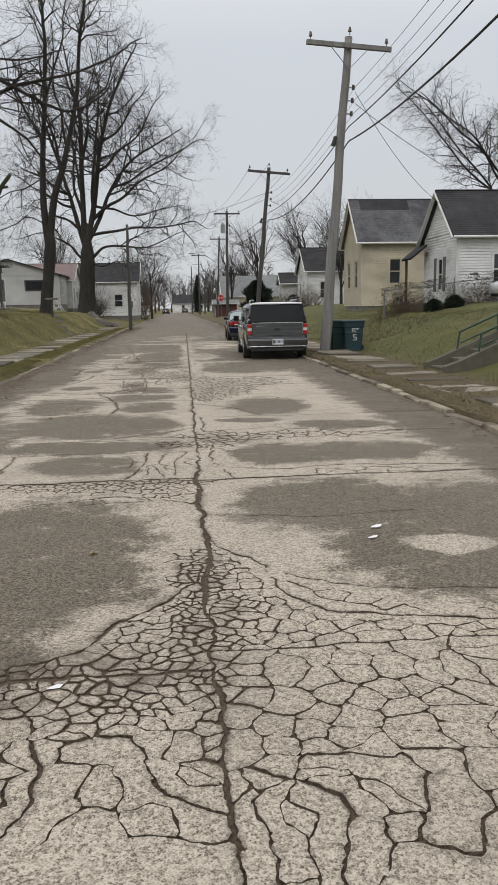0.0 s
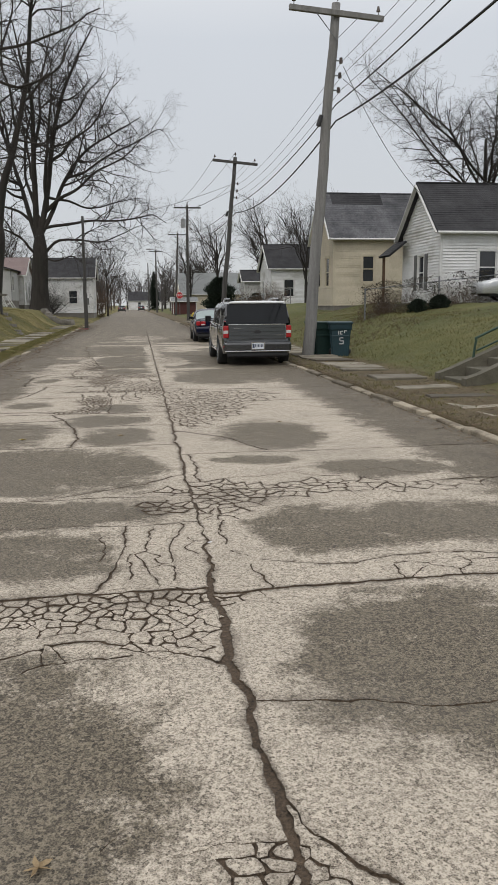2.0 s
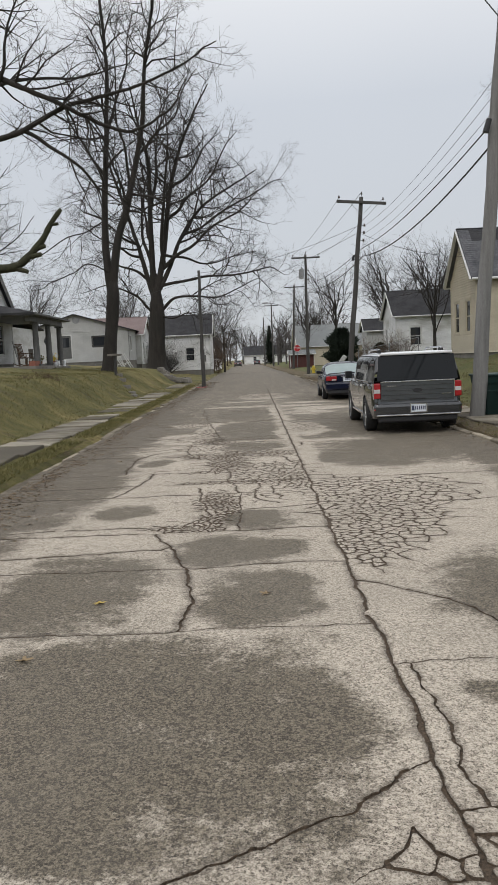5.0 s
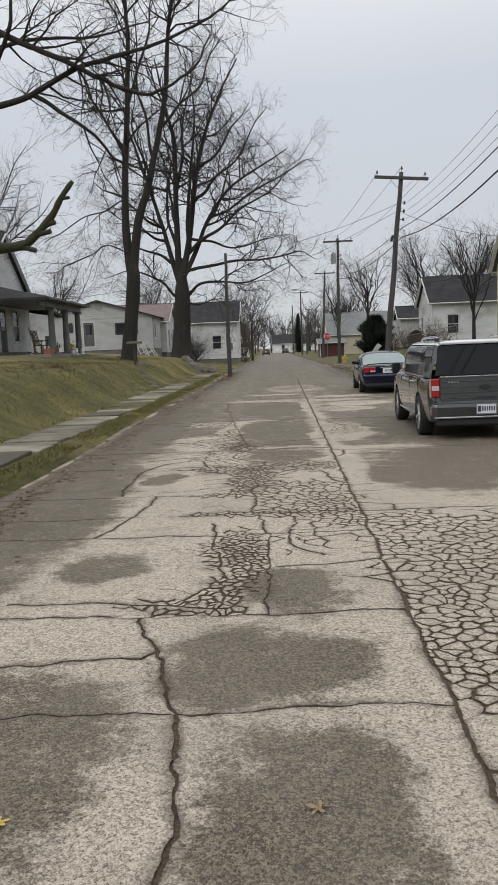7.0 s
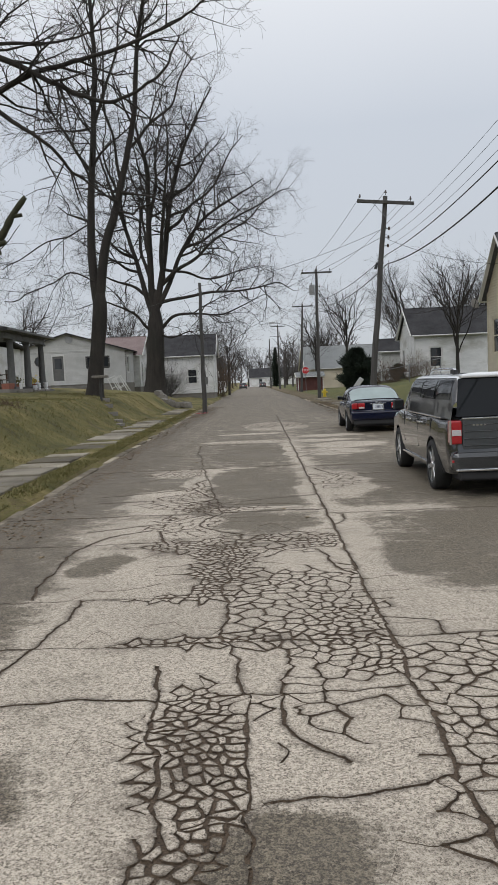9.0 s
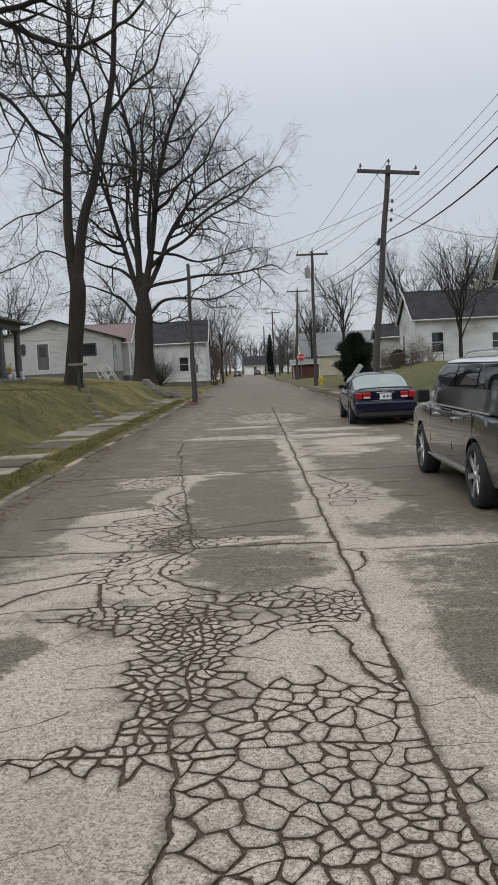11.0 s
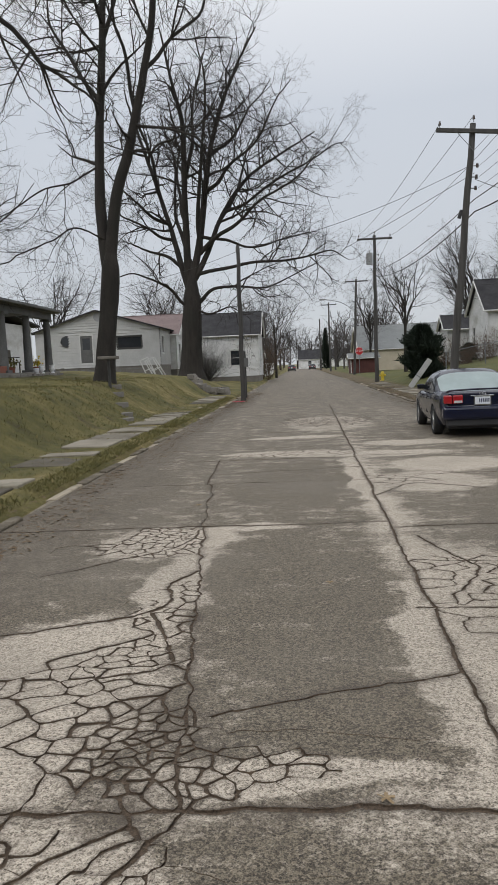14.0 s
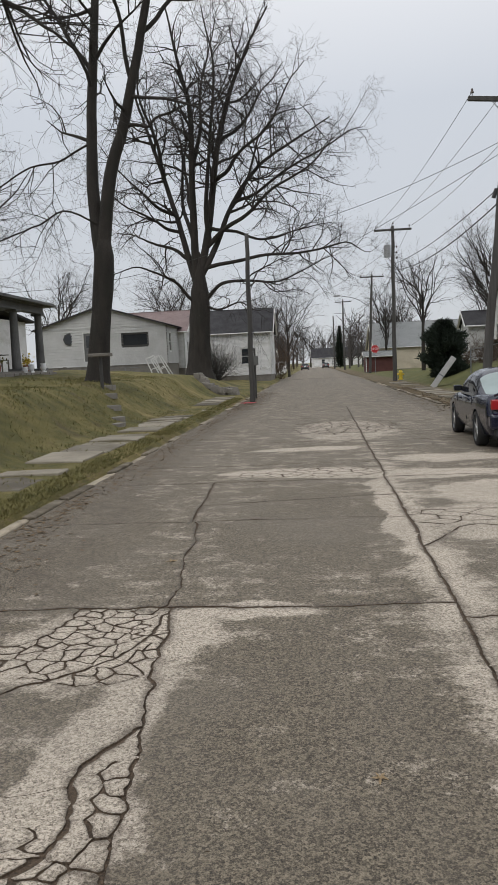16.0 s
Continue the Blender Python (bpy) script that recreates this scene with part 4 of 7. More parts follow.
def loft_body(L, W, zlo, belt, wheels, wr, bulge=0.05, rear=(), cols=64, rows=9):
    """Body shell below the glass: columns along the car, rows up its side; wheel arches cut the lower edge. belt(y): upper edge; rear: (share of height, metres forward)."""
    ys = sorted({0.0, 0.03, 0.08, 0.16, 0.28, L - 0.28, L - 0.16, L - 0.08, L - 0.03, L, *np.linspace(0.3, L - 0.3, cols)})

    def low(y):
        z = zlo + 0.10 * (sm(0.5, 0.0, y) + sm(L - 0.5, L, y)) if y > 0.5 and y < L - 0.5 else zlo + 0.02
        for c in wheels:
            d = abs(y - c)
            if d < wr:
                z = max(z, wr * 0.92 + math.sqrt(max(wr * wr - d * d, 0)) - wr * 0.04)
        return z

    vs, fs = [], []
    for y in ys:
        e = min(y, L - y)
        k = 1 - 0.11 * (1 - sm(0.0, 0.30, e)) ** 2 - 0.05 * (1 - sm(0.0, 1.2, e))
        for i in range(rows):
            s = i / (rows - 1)
            z = low(y) + (belt(y) - low(y)) * s
            hgt = (z - zlo) / (belt(y) - zlo)
            x = W / 2 * k * (1 - bulge * (abs(hgt - 0.55) / 0.55) ** 2.2)
            if i == rows - 1:
                x -= 0.03
            dy = np.interp(hgt, [r[0] for r in rear], [r[1] for r in rear]) * (1 - sm(0, 0.4, y)) if rear else 0
            vs.append((-x, y + dy, z))
    n = len(ys)
    vs += [(-x, y, z) for x, y, z in vs[:]]
    off = n * rows
    for j in range(n - 1):
        for i in range(rows - 1):
            a = j * rows + i
            fs.append((a, a + 1, a + rows + 1, a + rows))
            fs.append((off + a, off + a + rows, off + a + rows + 1, off + a + 1))
        a = j * rows + rows - 1
        fs.append((a, off + a, off + a + rows, a + rows))
    for j in (0, n - 1):
        for i in range(rows - 1):
            a = j * rows + i
            fs.append((a, off + a, off + a + 1, a + 1) if j == 0 else (a, a + 1, off + a + 1, off + a))
    return vs, fs, True


def cabin_at(c, u, v):
    """A point of the glasshouse skin: u from its rear foot to its front foot, v from the left belt over the roof to the right belt."""
    y = c["y0"] + (c["y1"] - c["y0"]) * u
    hgt = c["h"] * min(sm(-0.02, c["rear"], u) ** c["soft"], sm(1.02, c["front"], u) ** c["soft"])
    w = c["w"] * (1 - 0.05 * (1 - sm(0, 0.25, u)) - 0.06 * (1 - sm(1.0, 0.75, u)))
    a = v * math.pi / 2
    k = c["p"]
    x = w * math.copysign(abs(math.sin(a)) ** k, v) if v else 0.0
    up = abs(math.cos(a)) ** k
    return (x * (1 - c["lean"] * up * hgt / c["h"]), y, c["z"] + hgt * up)


def cabin_patch(c, u0, u1, v0, v1, lift=0.0, nu=14, nv=10, skew=0.0):
    """Part of that skin, lifted outwards; skew slants its ends towards the roof."""
    vs, fs = [], []
    for i in range(nu + 1):
        for j in range(nv + 1):
            v = v0 + (v1 - v0) * j / nv
            t = i / nu
            edge = skew * (1 - abs(v)) * (1 - 2 * t)
            p = Vector(cabin_at(c, u0 + (u1 - u0) * t + edge, v))
            out = (p - Vector((0, (c["y0"] + c["y1"]) / 2, c["z"]))).normalized()
            vs.append(tuple(p + out * lift))
    m = nv + 1
    for i in range(nu):
        for j in range(nv):
            fs.append((i * m + j, i * m + j + 1, (i + 1) * m + j + 1, (i + 1) * m + j))
    return vs, fs, True


def panel(a, b, c, d, out, thick=0.012):
    """A pane from four corners, pushed outwards."""
    q = [Vector(v) for v in (a, b, c, d)]
    nrm = (q[1] - q[0]).cross(q[3] - q[0]).normalized()
    if nrm.dot(Vector(out)) < 0:
        nrm = -nrm
    vs = [v + nrm * 0.002 for v in q] + [v + nrm * thick for v in q]
    return [tuple(v) for v in vs], [(4, 5, 6, 7), (0, 1, 5, 4), (1, 2, 6, 5), (2, 3, 7, 6), (3, 0, 4, 7)]


def number_plate(parent, y, z, blue=True):
    p = part("number_plate", box(-0.155, 0.155, y - 0.02, y, z - 0.078, z + 0.078, 0.004), M["plate"], parent)
    fr = bmesh.new()
    for a in ((-0.175, 0.175, z + 0.078, z + 0.095), (-0.175, 0.175, z - 0.095, z - 0.078), (-0.175, -0.155, z - 0.078, z + 0.078), (0.155, 0.175, z - 0.078, z + 0.078)):
        box(a[0], a[1], y - 0.024, y, a[2], a[3], 0, fr)
    part("plate_frame", fr, M["chrome"], p)
    for k in range(6):
        x = -0.075 + k * 0.038
        part("plate_mark", box(x, x + 0.022, y - 0.023, y - 0.0195, z - 0.035, z + 0.04), M["ink"], p)
    if blue:
        part("plate_emblem", box(-0.145, -0.09, y - 0.023, y - 0.0195, z - 0.05, z + 0.05), M["ink"], p)


def suv():
    L, W = 5.1, 1.93
    th = thing("car", "dark grey boxy crossover with a white roof, parked at the kerb", "car", pose(2.79, 21.36, 0, 0, 0, -1.6) @ Matrix.Scale(0.935, 4), "parked cars")
    wy, r = (1.08, 4.06), 0.37

    def belt(y):
        return 1.09 - 0.0 * y if y < 3.5 else 1.09 - 0.12 * sm(3.5, 5.1, y)

    body = part("body", loft_body(L, W, 0.30, belt, wy, 0.42, 0.05, [(0, 0.10), (0.15, 0.0), (0.45, 0.0), (0.5, 0.05), (1, 0.10)]), M["suv_paint"], th)
    part("underbody", box(-0.74, 0.74, 0.2, L - 0.25, 0.22, 0.95), M["plastic"], th)
    c = dict(y0=0.10, y1=3.95, z=1.07, h=0.62, w=0.935, rear=0.05, front=0.74, soft=0.5, p=0.27, lean=0.11)
    part("pillar_frame", cabin_patch(c, 0, 1, -1, 1, 0.0, 60, 40), M["car_black"], th)
    part("roof", cabin_patch(c, 0.035, 0.80, -0.55, 0.55, 0.016, 40, 24), M["suv_roof"], th, "white roof")
    part("roof_spoiler", box(-0.74, 0.74, 0.08, 0.26, 1.625, 1.675, 0.02), M["suv_roof"], th)
    for sx in (-1, 1):
        rail = part("roof_rail", tubes([(smooth_path([(sx * 0.66, 0.75, 1.69), (sx * 0.66, 0.9, 1.755), (sx * 0.66, 2.2, 1.755), (sx * 0.66, 2.5, 1.69)], 12), [0.022] * 12)], 7), M["chrome"], th)
        part("rail_foot", box(sx * 0.66 - 0.03, sx * 0.66 + 0.03, 0.7, 0.95, 1.685, 1.745, 0.01), M["plastic"], rail)
    part("rear_window", panel((-0.83, 0.045, 1.11), (0.83, 0.045, 1.11), (0.77, 0.15, 1.615), (-0.77, 0.15, 1.615), (0, -1, 0)), M["car_glass"], th)
    part("windscreen", cabin_patch(c, 0.80, 0.985, -0.62, 0.62, 0.012), M["car_glass"], th)
    for sx in (-1, 1):
        for a, b, sk in ((0.055, 0.26, 0.0), (0.275, 0.52, 0.0), (0.535, 0.80, 0.05)):
            part("side_window", cabin_patch(c, a, b, sx * 0.975, sx * 0.62, 0.012, 10, 8), M["car_glass"], th)
        part("belt_trim", box(sx * 0.955 - 0.008, sx * 0.955 + 0.008, 0.45, 3.7, 1.075, 1.095, 0.003), M["chrome"], th)
        part("sill_trim", box(sx * 0.94 - 0.015, sx * 0.94 + 0.015, 1.55, 3.6, 0.34, 0.375, 0.006), M["chrome"], th)
        for yy in (1.95, 3.0):
            part("door_handle", box(sx * 0.965 - 0.02, sx * 0.965 + 0.02, yy - 0.1, yy + 0.1, 0.94, 0.97, 0.008), M["chrome"], th)
        for yy in (1.14, 2.12, 3.36):
            part("door_gap", box(sx * 0.958 - 0.006, sx * 0.958 + 0.006, yy - 0.005, yy + 0.005, 0.55, 1.06), M["plastic"], th)
        mir = part("wing_mirror", box(min(sx * 0.97, sx * 1.15), max(sx * 0.97, sx * 1.15), 3.28, 3.42, 1.10, 1.28, 0.03), M["plastic"], th)
        part("mirror_glass", box(min(sx * 0.99, sx * 1.13), max(sx * 0.99, sx * 1.13), 3.272, 3.28, 1.12, 1.26, 0.0), M["car_glass"], mir)
        lx0, lx1 = sorted((sx * 0.755, sx * 0.905))
        lamp = part("tail_light", box(lx0, lx1, 0.035, 0.24, 0.74, 1.06, 0.02), M["red_lens"], th)
        part("reverse_lens", box(lx0 + 0.012, lx1 - 0.012, 0.028, 0.05, 0.855, 0.935, 0.004), M["white_lens"], lamp)
        part("lens_frame", box(lx0 - 0.008, lx0 + 0.006, 0.03, 0.1, 0.735, 1.065, 0.003), M["chrome"], lamp)
        part("exhaust_pipe", rod((sx * 0.55, 0.02, 0.33), (sx * 0.55, 0.3, 0.33), 0.045, 0.045, 12), M["iron"], th)
        part("bumper_reflector", box(lx0, lx1 - 0.02, -0.012, 0.03, 0.50, 0.53, 0.003), M["red_lens"], th)
    gate = part("tailgate", box(-0.75, 0.75, 0.03, 0.12, 0.66, 1.10, 0.015), M["suv_gate"], th, "silver-grey ribbed tailgate")
    for k in range(4):
        part("gate_rib", box(-0.74, 0.74, 0.018, 0.035, 0.715 + 0.095 * k, 0.725 + 0.095 * k, 0.003), M["suv_paint"], gate)
    part("gate_trim", box(-0.76, 0.76, 0.014, 0.05, 1.075, 1.095, 0.004), M["chrome"], gate)
    part("gate_recess", box(-0.16, 0.16, 0.018, 0.035, 0.705, 0.735, 0.003), M["plastic"], gate)
    bm = bmesh.new()
    bmesh.ops.create_cone(bm, cap_ends=True, segments=24, radius1=0.105, radius2=0.095, depth=0.02, matrix=pose(0, 0.012, 0.90, 90, 0, 0) @ Matrix.Diagonal((1, 0.42, 1, 1)))
    part("badge", bm, M["plastic"], gate)
    for x in (-0.62, -0.57, -0.52, -0.47, 0.50, 0.55, 0.60, 0.65):
        part("badge_letter", box(x, x + 0.03, 0.016, 0.032, 0.985 if x < 0 else 0.80, 1.005 if x < 0 else 0.815, 0), M["chrome"], gate)
    part("bumper", box(-0.90, 0.90, -0.04, 0.22, 0.36, 0.645, 0.075), M["suv_paint"], th)
    part("bumper_trim", box(-0.86, 0.86, -0.05, 0.06, 0.38, 0.41, 0.008), M["chrome"], th)
    part("bumper_valance", box(-0.80, 0.80, 0.0, 0.2, 0.26, 0.37, 0.02), M["plastic"], th)
    number_plate(th, -0.04, 0.535)
    for sx in (-1, 1):
        for yy in wy:
            wheel(th, sx * 0.85, yy, r, 0.24, sx, 7)
    return th


def sedan(at, label, paint="blue_paint", glass="car_glass_sky"):
    L, W = 4.9, 1.79
    th = thing("car", label, "car", at, "parked cars")
    wy, r = (1.08, 3.83), 0.325

    def belt(y):
        return np.interp(y, [0, 0.3, 0.95, 1.6, 3.4, 4.5, 4.9], [0.93, 0.97, 0.965, 0.93, 0.91, 0.80, 0.66])

    part("body", loft_body(L, W, 0.25, belt, wy, 0.365, 0.09, [(0, 0.10), (0.2, 0.0), (0.5, 0.0), (0.56, 0.06), (1, 0.10)]), M[paint], th)
    part("underbody", box(-0.68, 0.68, 0.2, L - 0.25, 0.18, 0.78), M["plastic"], th)
    c = dict(y0=0.62, y1=3.60, z=0.90, h=0.525, w=0.845, rear=0.40, front=0.62, soft=0.8, p=0.52, lean=0.10)
    part("pillar_frame", cabin_patch(c, 0, 1, -1, 1, 0.0, 60, 40), M[paint], th)
    # by default these two panes carry the sky reflection in their colour
    part("rear_window", cabin_patch(c, 0.05, 0.285, -0.66, 0.66, 0.008, 14, 20), M[glass], th)
    part("windscreen", cabin_patch(c, 0.70, 0.95, -0.66, 0.66, 0.008, 14, 20), M[glass], th)
    for sx in (-1, 1):
        for a, b in ((0.20, 0.33), (0.34, 0.53), (0.545, 0.80)):
            part("side_window", cabin_patch(c, a, b, sx * 0.975, sx * 0.64, 0.008, 10, 8), M["car_glass"], th)
        for yy in (1.95, 2.95):
            part("door_handle", box(sx * 0.885 - 0.02, sx * 0.885 + 0.02, yy - 0.09, yy + 0.09, 0.80, 0.83, 0.008), M[paint], th)
        for yy in (1.50, 2.15, 3.25):
            part("door_gap", box(sx * 0.885 - 0.006, sx * 0.885 + 0.006, yy - 0.005, yy + 0.005, 0.42, 0.90), M["plastic"], th)
        mir = part("wing_mirror", box(min(sx * 0.82, sx * 0.99), max(sx * 0.82, sx * 0.99), 3.0, 3.12, 0.95, 1.07, 0.025), M[paint], th)
        part("mirror_glass", box(min(sx * 0.84, sx * 0.97), max(sx * 0.84, sx * 0.97), 2.993, 3.0, 0.965, 1.055), M["car_glass"], mir)
        for a, b, mm in ((0.62, 0.80, "red_lens"), (0.40, 0.61, "red_lens")):
            lx0, lx1 = sorted((sx * a, sx * b))
            lamp = part("tail_light", box(lx0, lx1, 0.02, 0.16, 0.72, 0.90, 0.025), M[mm], th)
            if a < 0.5:
                part("reverse_lens", box(lx0 + 0.02, lx1 - 0.02, 0.012, 0.03, 0.735, 0.785, 0.006), M["white_lens"], lamp)
    part("boot_lid", box(-0.60, 0.60, 0.055, 0.14, 0.66, 0.945, 0.03), M[paint], th)
    part("spoiler", tubes([(smooth_path([(-0.72, 0.16, 0.96), (-0.6, 0.05, 1.00), (0, 0.0, 1.015), (0.6, 0.05, 1.00), (0.72, 0.16, 0.96)], 14), [0.022] * 14)], 6), M[paint], th)
    part("boot_trim", box(-0.24, 0.24, 0.03, 0.06, 0.865, 0.89, 0.006), M["chrome"], th)
    em = part("badge", tubes([([(0.06 * math.cos(a) * (1 if k else -1) * 0.6 + (0.035 if k else -0.035), 0.04, 0.925 + 0.022 * math.sin(a)) for a in np.linspace(0, 2 * math.pi, 14)], [0.006] * 14) for k in (0, 1)], 5), M["chrome"], th)
    part("bumper", box(-0.83, 0.83, -0.06, 0.2, 0.38, 0.66, 0.06), M[paint], th)
    part("bumper_valance", box(-0.74, 0.74, 0.0, 0.2, 0.24, 0.40, 0.03), M["plastic"], th)
    number_plate(th, 0.053, 0.775, False)
    for sx in (-1, 1):
        for yy in wy:
            wheel(th, sx * 0.79, yy, r, 0.205, sx, 5)
    return th


suv()
sedan(pose(3.07, 33.80, 0, 0, 0, -1.8) @ Matrix.Scale(0.935, 4), "dark blue sedan with a boot spoiler, parked at the kerb")
sedan(pose(-2.4, 188, 0), "far black parked car beside the verge", "car_black", "car_glass")
sedan(pose(2.5, 215, 0), "far dark car standing on the street", "car_black", "car_glass")
sedan(pose(17.2, 29.2, 1.55, 0, 0, 82), "silver car parked beside the white house", "silver", "car_glass")


# ---- kerbs and broken pavements ----
def stone(lx, ly, lz, seed, cut=0.06):
    """A worn block with uneven edges, standing on z 0."""
    rng = np.random.default_rng(seed)
    ring = []
    for a, b in ((-1, -1), (0, -1), (1, -1), (1, 0), (1, 1), (0, 1), (-1, 1), (-1, 0)):
        ring.append((a * lx / 2 * (1 - cut * rng.uniform(0, 1)), b * ly / 2 * (1 - cut * rng.uniform(0, 1))))
    k = 0.012
    vs = [(x, y, 0) for x, y in ring] + [(x, y, lz - k) for x, y in ring] + [(x * (1 - 2 * k / lx), y * (1 - 2 * k / ly), lz) for x, y in ring]
    fs = [(i + o, (i + 1) % 8 + o, (i + 1) % 8 + o + 8, i + o + 8) for o in (0, 8) for i in range(8)] + [tuple(range(16, 24))]
    return vs, fs


def build_kerbs():
    rng = random.Random(4)
    kinds = [mesh_of("kerb_stone", *stone(0.15, 1.19, 0.30, 60 + i, 0.13), M["kerb"]) for i in range(9)]
    for side, x, top in ((-1, -3.66, 0.02), (1, 3.66, 0.06)):
        th = thing("kerb_left" if side < 0 else "kerb_right", "low worn concrete kerb with leaf litter", "kerb", kind="structure")
        y = -8.0
        while y < 95:
            ob = new("kerb_stone", rng.choice(kinds))
            ob.parent = th
            ob.matrix_world = pose(x + rng.uniform(-0.02, 0.02), y + 0.6, top - 0.30 + rng.uniform(-0.045, 0.015), rng.uniform(-0.9, 0.9), rng.uniform(-6, 6), rng.uniform(-1.2, 1.2))
            y += 1.2


def build_pavement(name, x0, x1, y0, y1, pitch, seed, breaks, drop):
    th = thing(name, "broken sunken concrete pavement slabs in the grass", "pavement", kind="structure")
    rng = random.Random(seed)
    y = y0
    i = 0
    while y < y1:
        xm = (x0 + x1) / 2
        z = height(xm, y + pitch / 2)
        cuts = [(0.0, 1.0)]
        if rng.random() < breaks:
            c = rng.uniform(0.3, 0.7)
            cuts = [(0.0, c), (c, 1.0)]
        for a, b in cuts:
            w = (x1 - x0) * rng.uniform(0.9, 1.0)
            me = mesh_of("slab", *stone(w, pitch * (b - a) - 0.05, 0.10, seed * 100 + i, 0.09), M["slab"])
            i += 1
            ob = new("slab", me)
            ob.parent = th
            ob.matrix_world = pose(xm + rng.uniform(-0.06, 0.06), y + pitch * (a + b) / 2, z - 0.072 + rng.uniform(-drop * (sm(24, 32, y) if x0 < 0 else 1), 0.018), rng.uniform(-1.0, 1.0), rng.uniform(-1.2, 1.2), rng.uniform(-1.6, 1.6))
        y += pitch


build_kerbs()
build_pavement("pavement_left", -5.2, -4.15, 8, 56, 1.4, 3, 0.35, 0.07)
build_pavement("pavement_right", 4.15, 5.25, 4, 70, 1.2, 7, 0.8, 0.045)


# ---- refuse bins ----
def bin_at(m, label, mat, marks):
    th = thing("refuse_bin", label, "bin", m, "refuse bins by the pole")
    vs = []
    for z, w, d in ((0.06, 0.23, 0.25), (0.75, 0.28, 0.31), (0.80, 0.31, 0.34), (0.94, 0.32, 0.36)):
        vs += [(-w, -d, z), (w, -d, z), (w, d, z), (-w, d, z)]
    fs = [(3, 2, 1, 0)] + [(o + i, o + (i + 1) % 4, o + 4 + (i + 1) % 4, o + 4 + i) for o in (0, 4, 8) for i in range(4)]
    bm = bmesh.new()
    vv = [bm.verts.new(v) for v in vs]
    for f in fs:
        bm.faces.new([vv[i] for i in f])
    bmesh.ops.bevel(bm, geom=[e for e in bm.edges if abs(e.verts[0].co.z - e.verts[1].co.z) > 0.05], offset=0.05, segments=3, affect="EDGES")
    body = part("body", bm, M[mat], th)
    lid = box(-0.34, 0.34, -0.39, 0.38, 0.94, 1.0, 0.025)
    for v in lid.verts:
        v.co.z += 0.05 * (1 - (v.co.x / 0.34) ** 2) * (1 - (v.co.y / 0.4) ** 2)
    part("lid", lid, M[mat], th)
    part("lid_handle", rod((-0.27, 0.40, 0.95), (0.27, 0.40, 0.95), 0.018, 0.018, 8), M["plastic"], th)
    for sx in (-0.27, 0.27):
        part("wheel", rod((sx - 0.03, 0.24, 0.12), (sx + 0.03, 0.24, 0.12), 0.12, 0.12, 18), M["rubber"], th)
    part("front_ledge", box(-0.24, 0.24, -0.33, -0.28, 0.60, 0.64, 0.01), M[mat], th)
    for x0, x1, z0, z1 in marks:
        part("painted_mark", box(x0, x1, -0.322, -0.30, z0, z1, 0.004), M["chalk"], body)
    return th


bin_at(pose(4.93, 23.75, 0.02, 0, 0, 8), "dark green wheeled refuse bin beside the utility pole", "bin_green", [])
bin_at(pose(5.38, 23.25, 0.02, 0, 0, -14), "teal wheeled refuse bin with white hand-painted marks", "bin",
       [(-0.05, -0.03, 0.66, 0.76), (0.0, 0.02, 0.66, 0.76), (0.02, 0.08, 0.74, 0.76), (0.02, 0.06, 0.66, 0.68), (0.1, 0.12, 0.70, 0.77), (0.12, 0.17, 0.75, 0.77), (-0.02, 0.08, 0.56, 0.58), (-0.02, 0.0, 0.50, 0.57), (0.0, 0.08, 0.48, 0.50), (0.07, 0.09, 0.42, 0.50), (-0.03, 0.09, 0.40, 0.42)])


# ---- steps with green rails ----
def build_steps():
    th = thing("garden_steps", "concrete steps with side walls up the bank", "steps")
    for k in range(6):
        part("step", box(5.45 + k * 0.42, 5.95 + k * 0.42, 15.25, 16.2, -0.1, 0.16 + k * 0.17, 0.012), M["moss_stone"], th)
    for y in (15.1, 16.3):
        vs = [(5.35, y - 0.1, -0.1), (9.0, y - 0.1, -0.1), (9.0, y - 0.1, 1.62), (8.4, y - 0.1, 1.5), (5.6, y - 0.1, 0.30), (5.35, y - 0.1, 0.22)]
        vs += [(a, y + 0.1, c) for a, _, c in vs]
        fs = [(5, 4, 3, 2, 1, 0), (6, 7, 8, 9, 10, 11)] + [(i, (i + 1) % 6, (i + 1) % 6 + 6, i + 6) for i in range(6)]
        part("side_wall", (vs, fs), M["moss_stone"], th)


def hand_rail(y, label):
    th = thing("hand_rail", label, "rail", group="stair rails")
    part("top_rail", tubes([(smooth_path([(6.05, y, 0.42), (6.1, y, 0.80), (6.2, y, 0.90), (7.4, y, 1.42), (8.8, y, 2.02)], 16), [0.024] * 16)], 8), M["green_paint"], th)
    part("lower_rail", tubes([([(6.12, y, 0.62), (8.8, y, 1.76)], [0.018] * 2)], 8), M["green_paint"], th)
    for x in (6.95, 7.8, 8.7):
        z = 0.46 + (x - 6.05) * 0.43
        part("rail_post", rod((x, y, z - 0.16), (x, y, z + 0.36 + 0.05), 0.022, 0.022, 8), M["green_paint"], th)


build_steps()
hand_rail(16.3, "bent green metal stair rail")
hand_rail(15.1, "bent green metal stair rail")


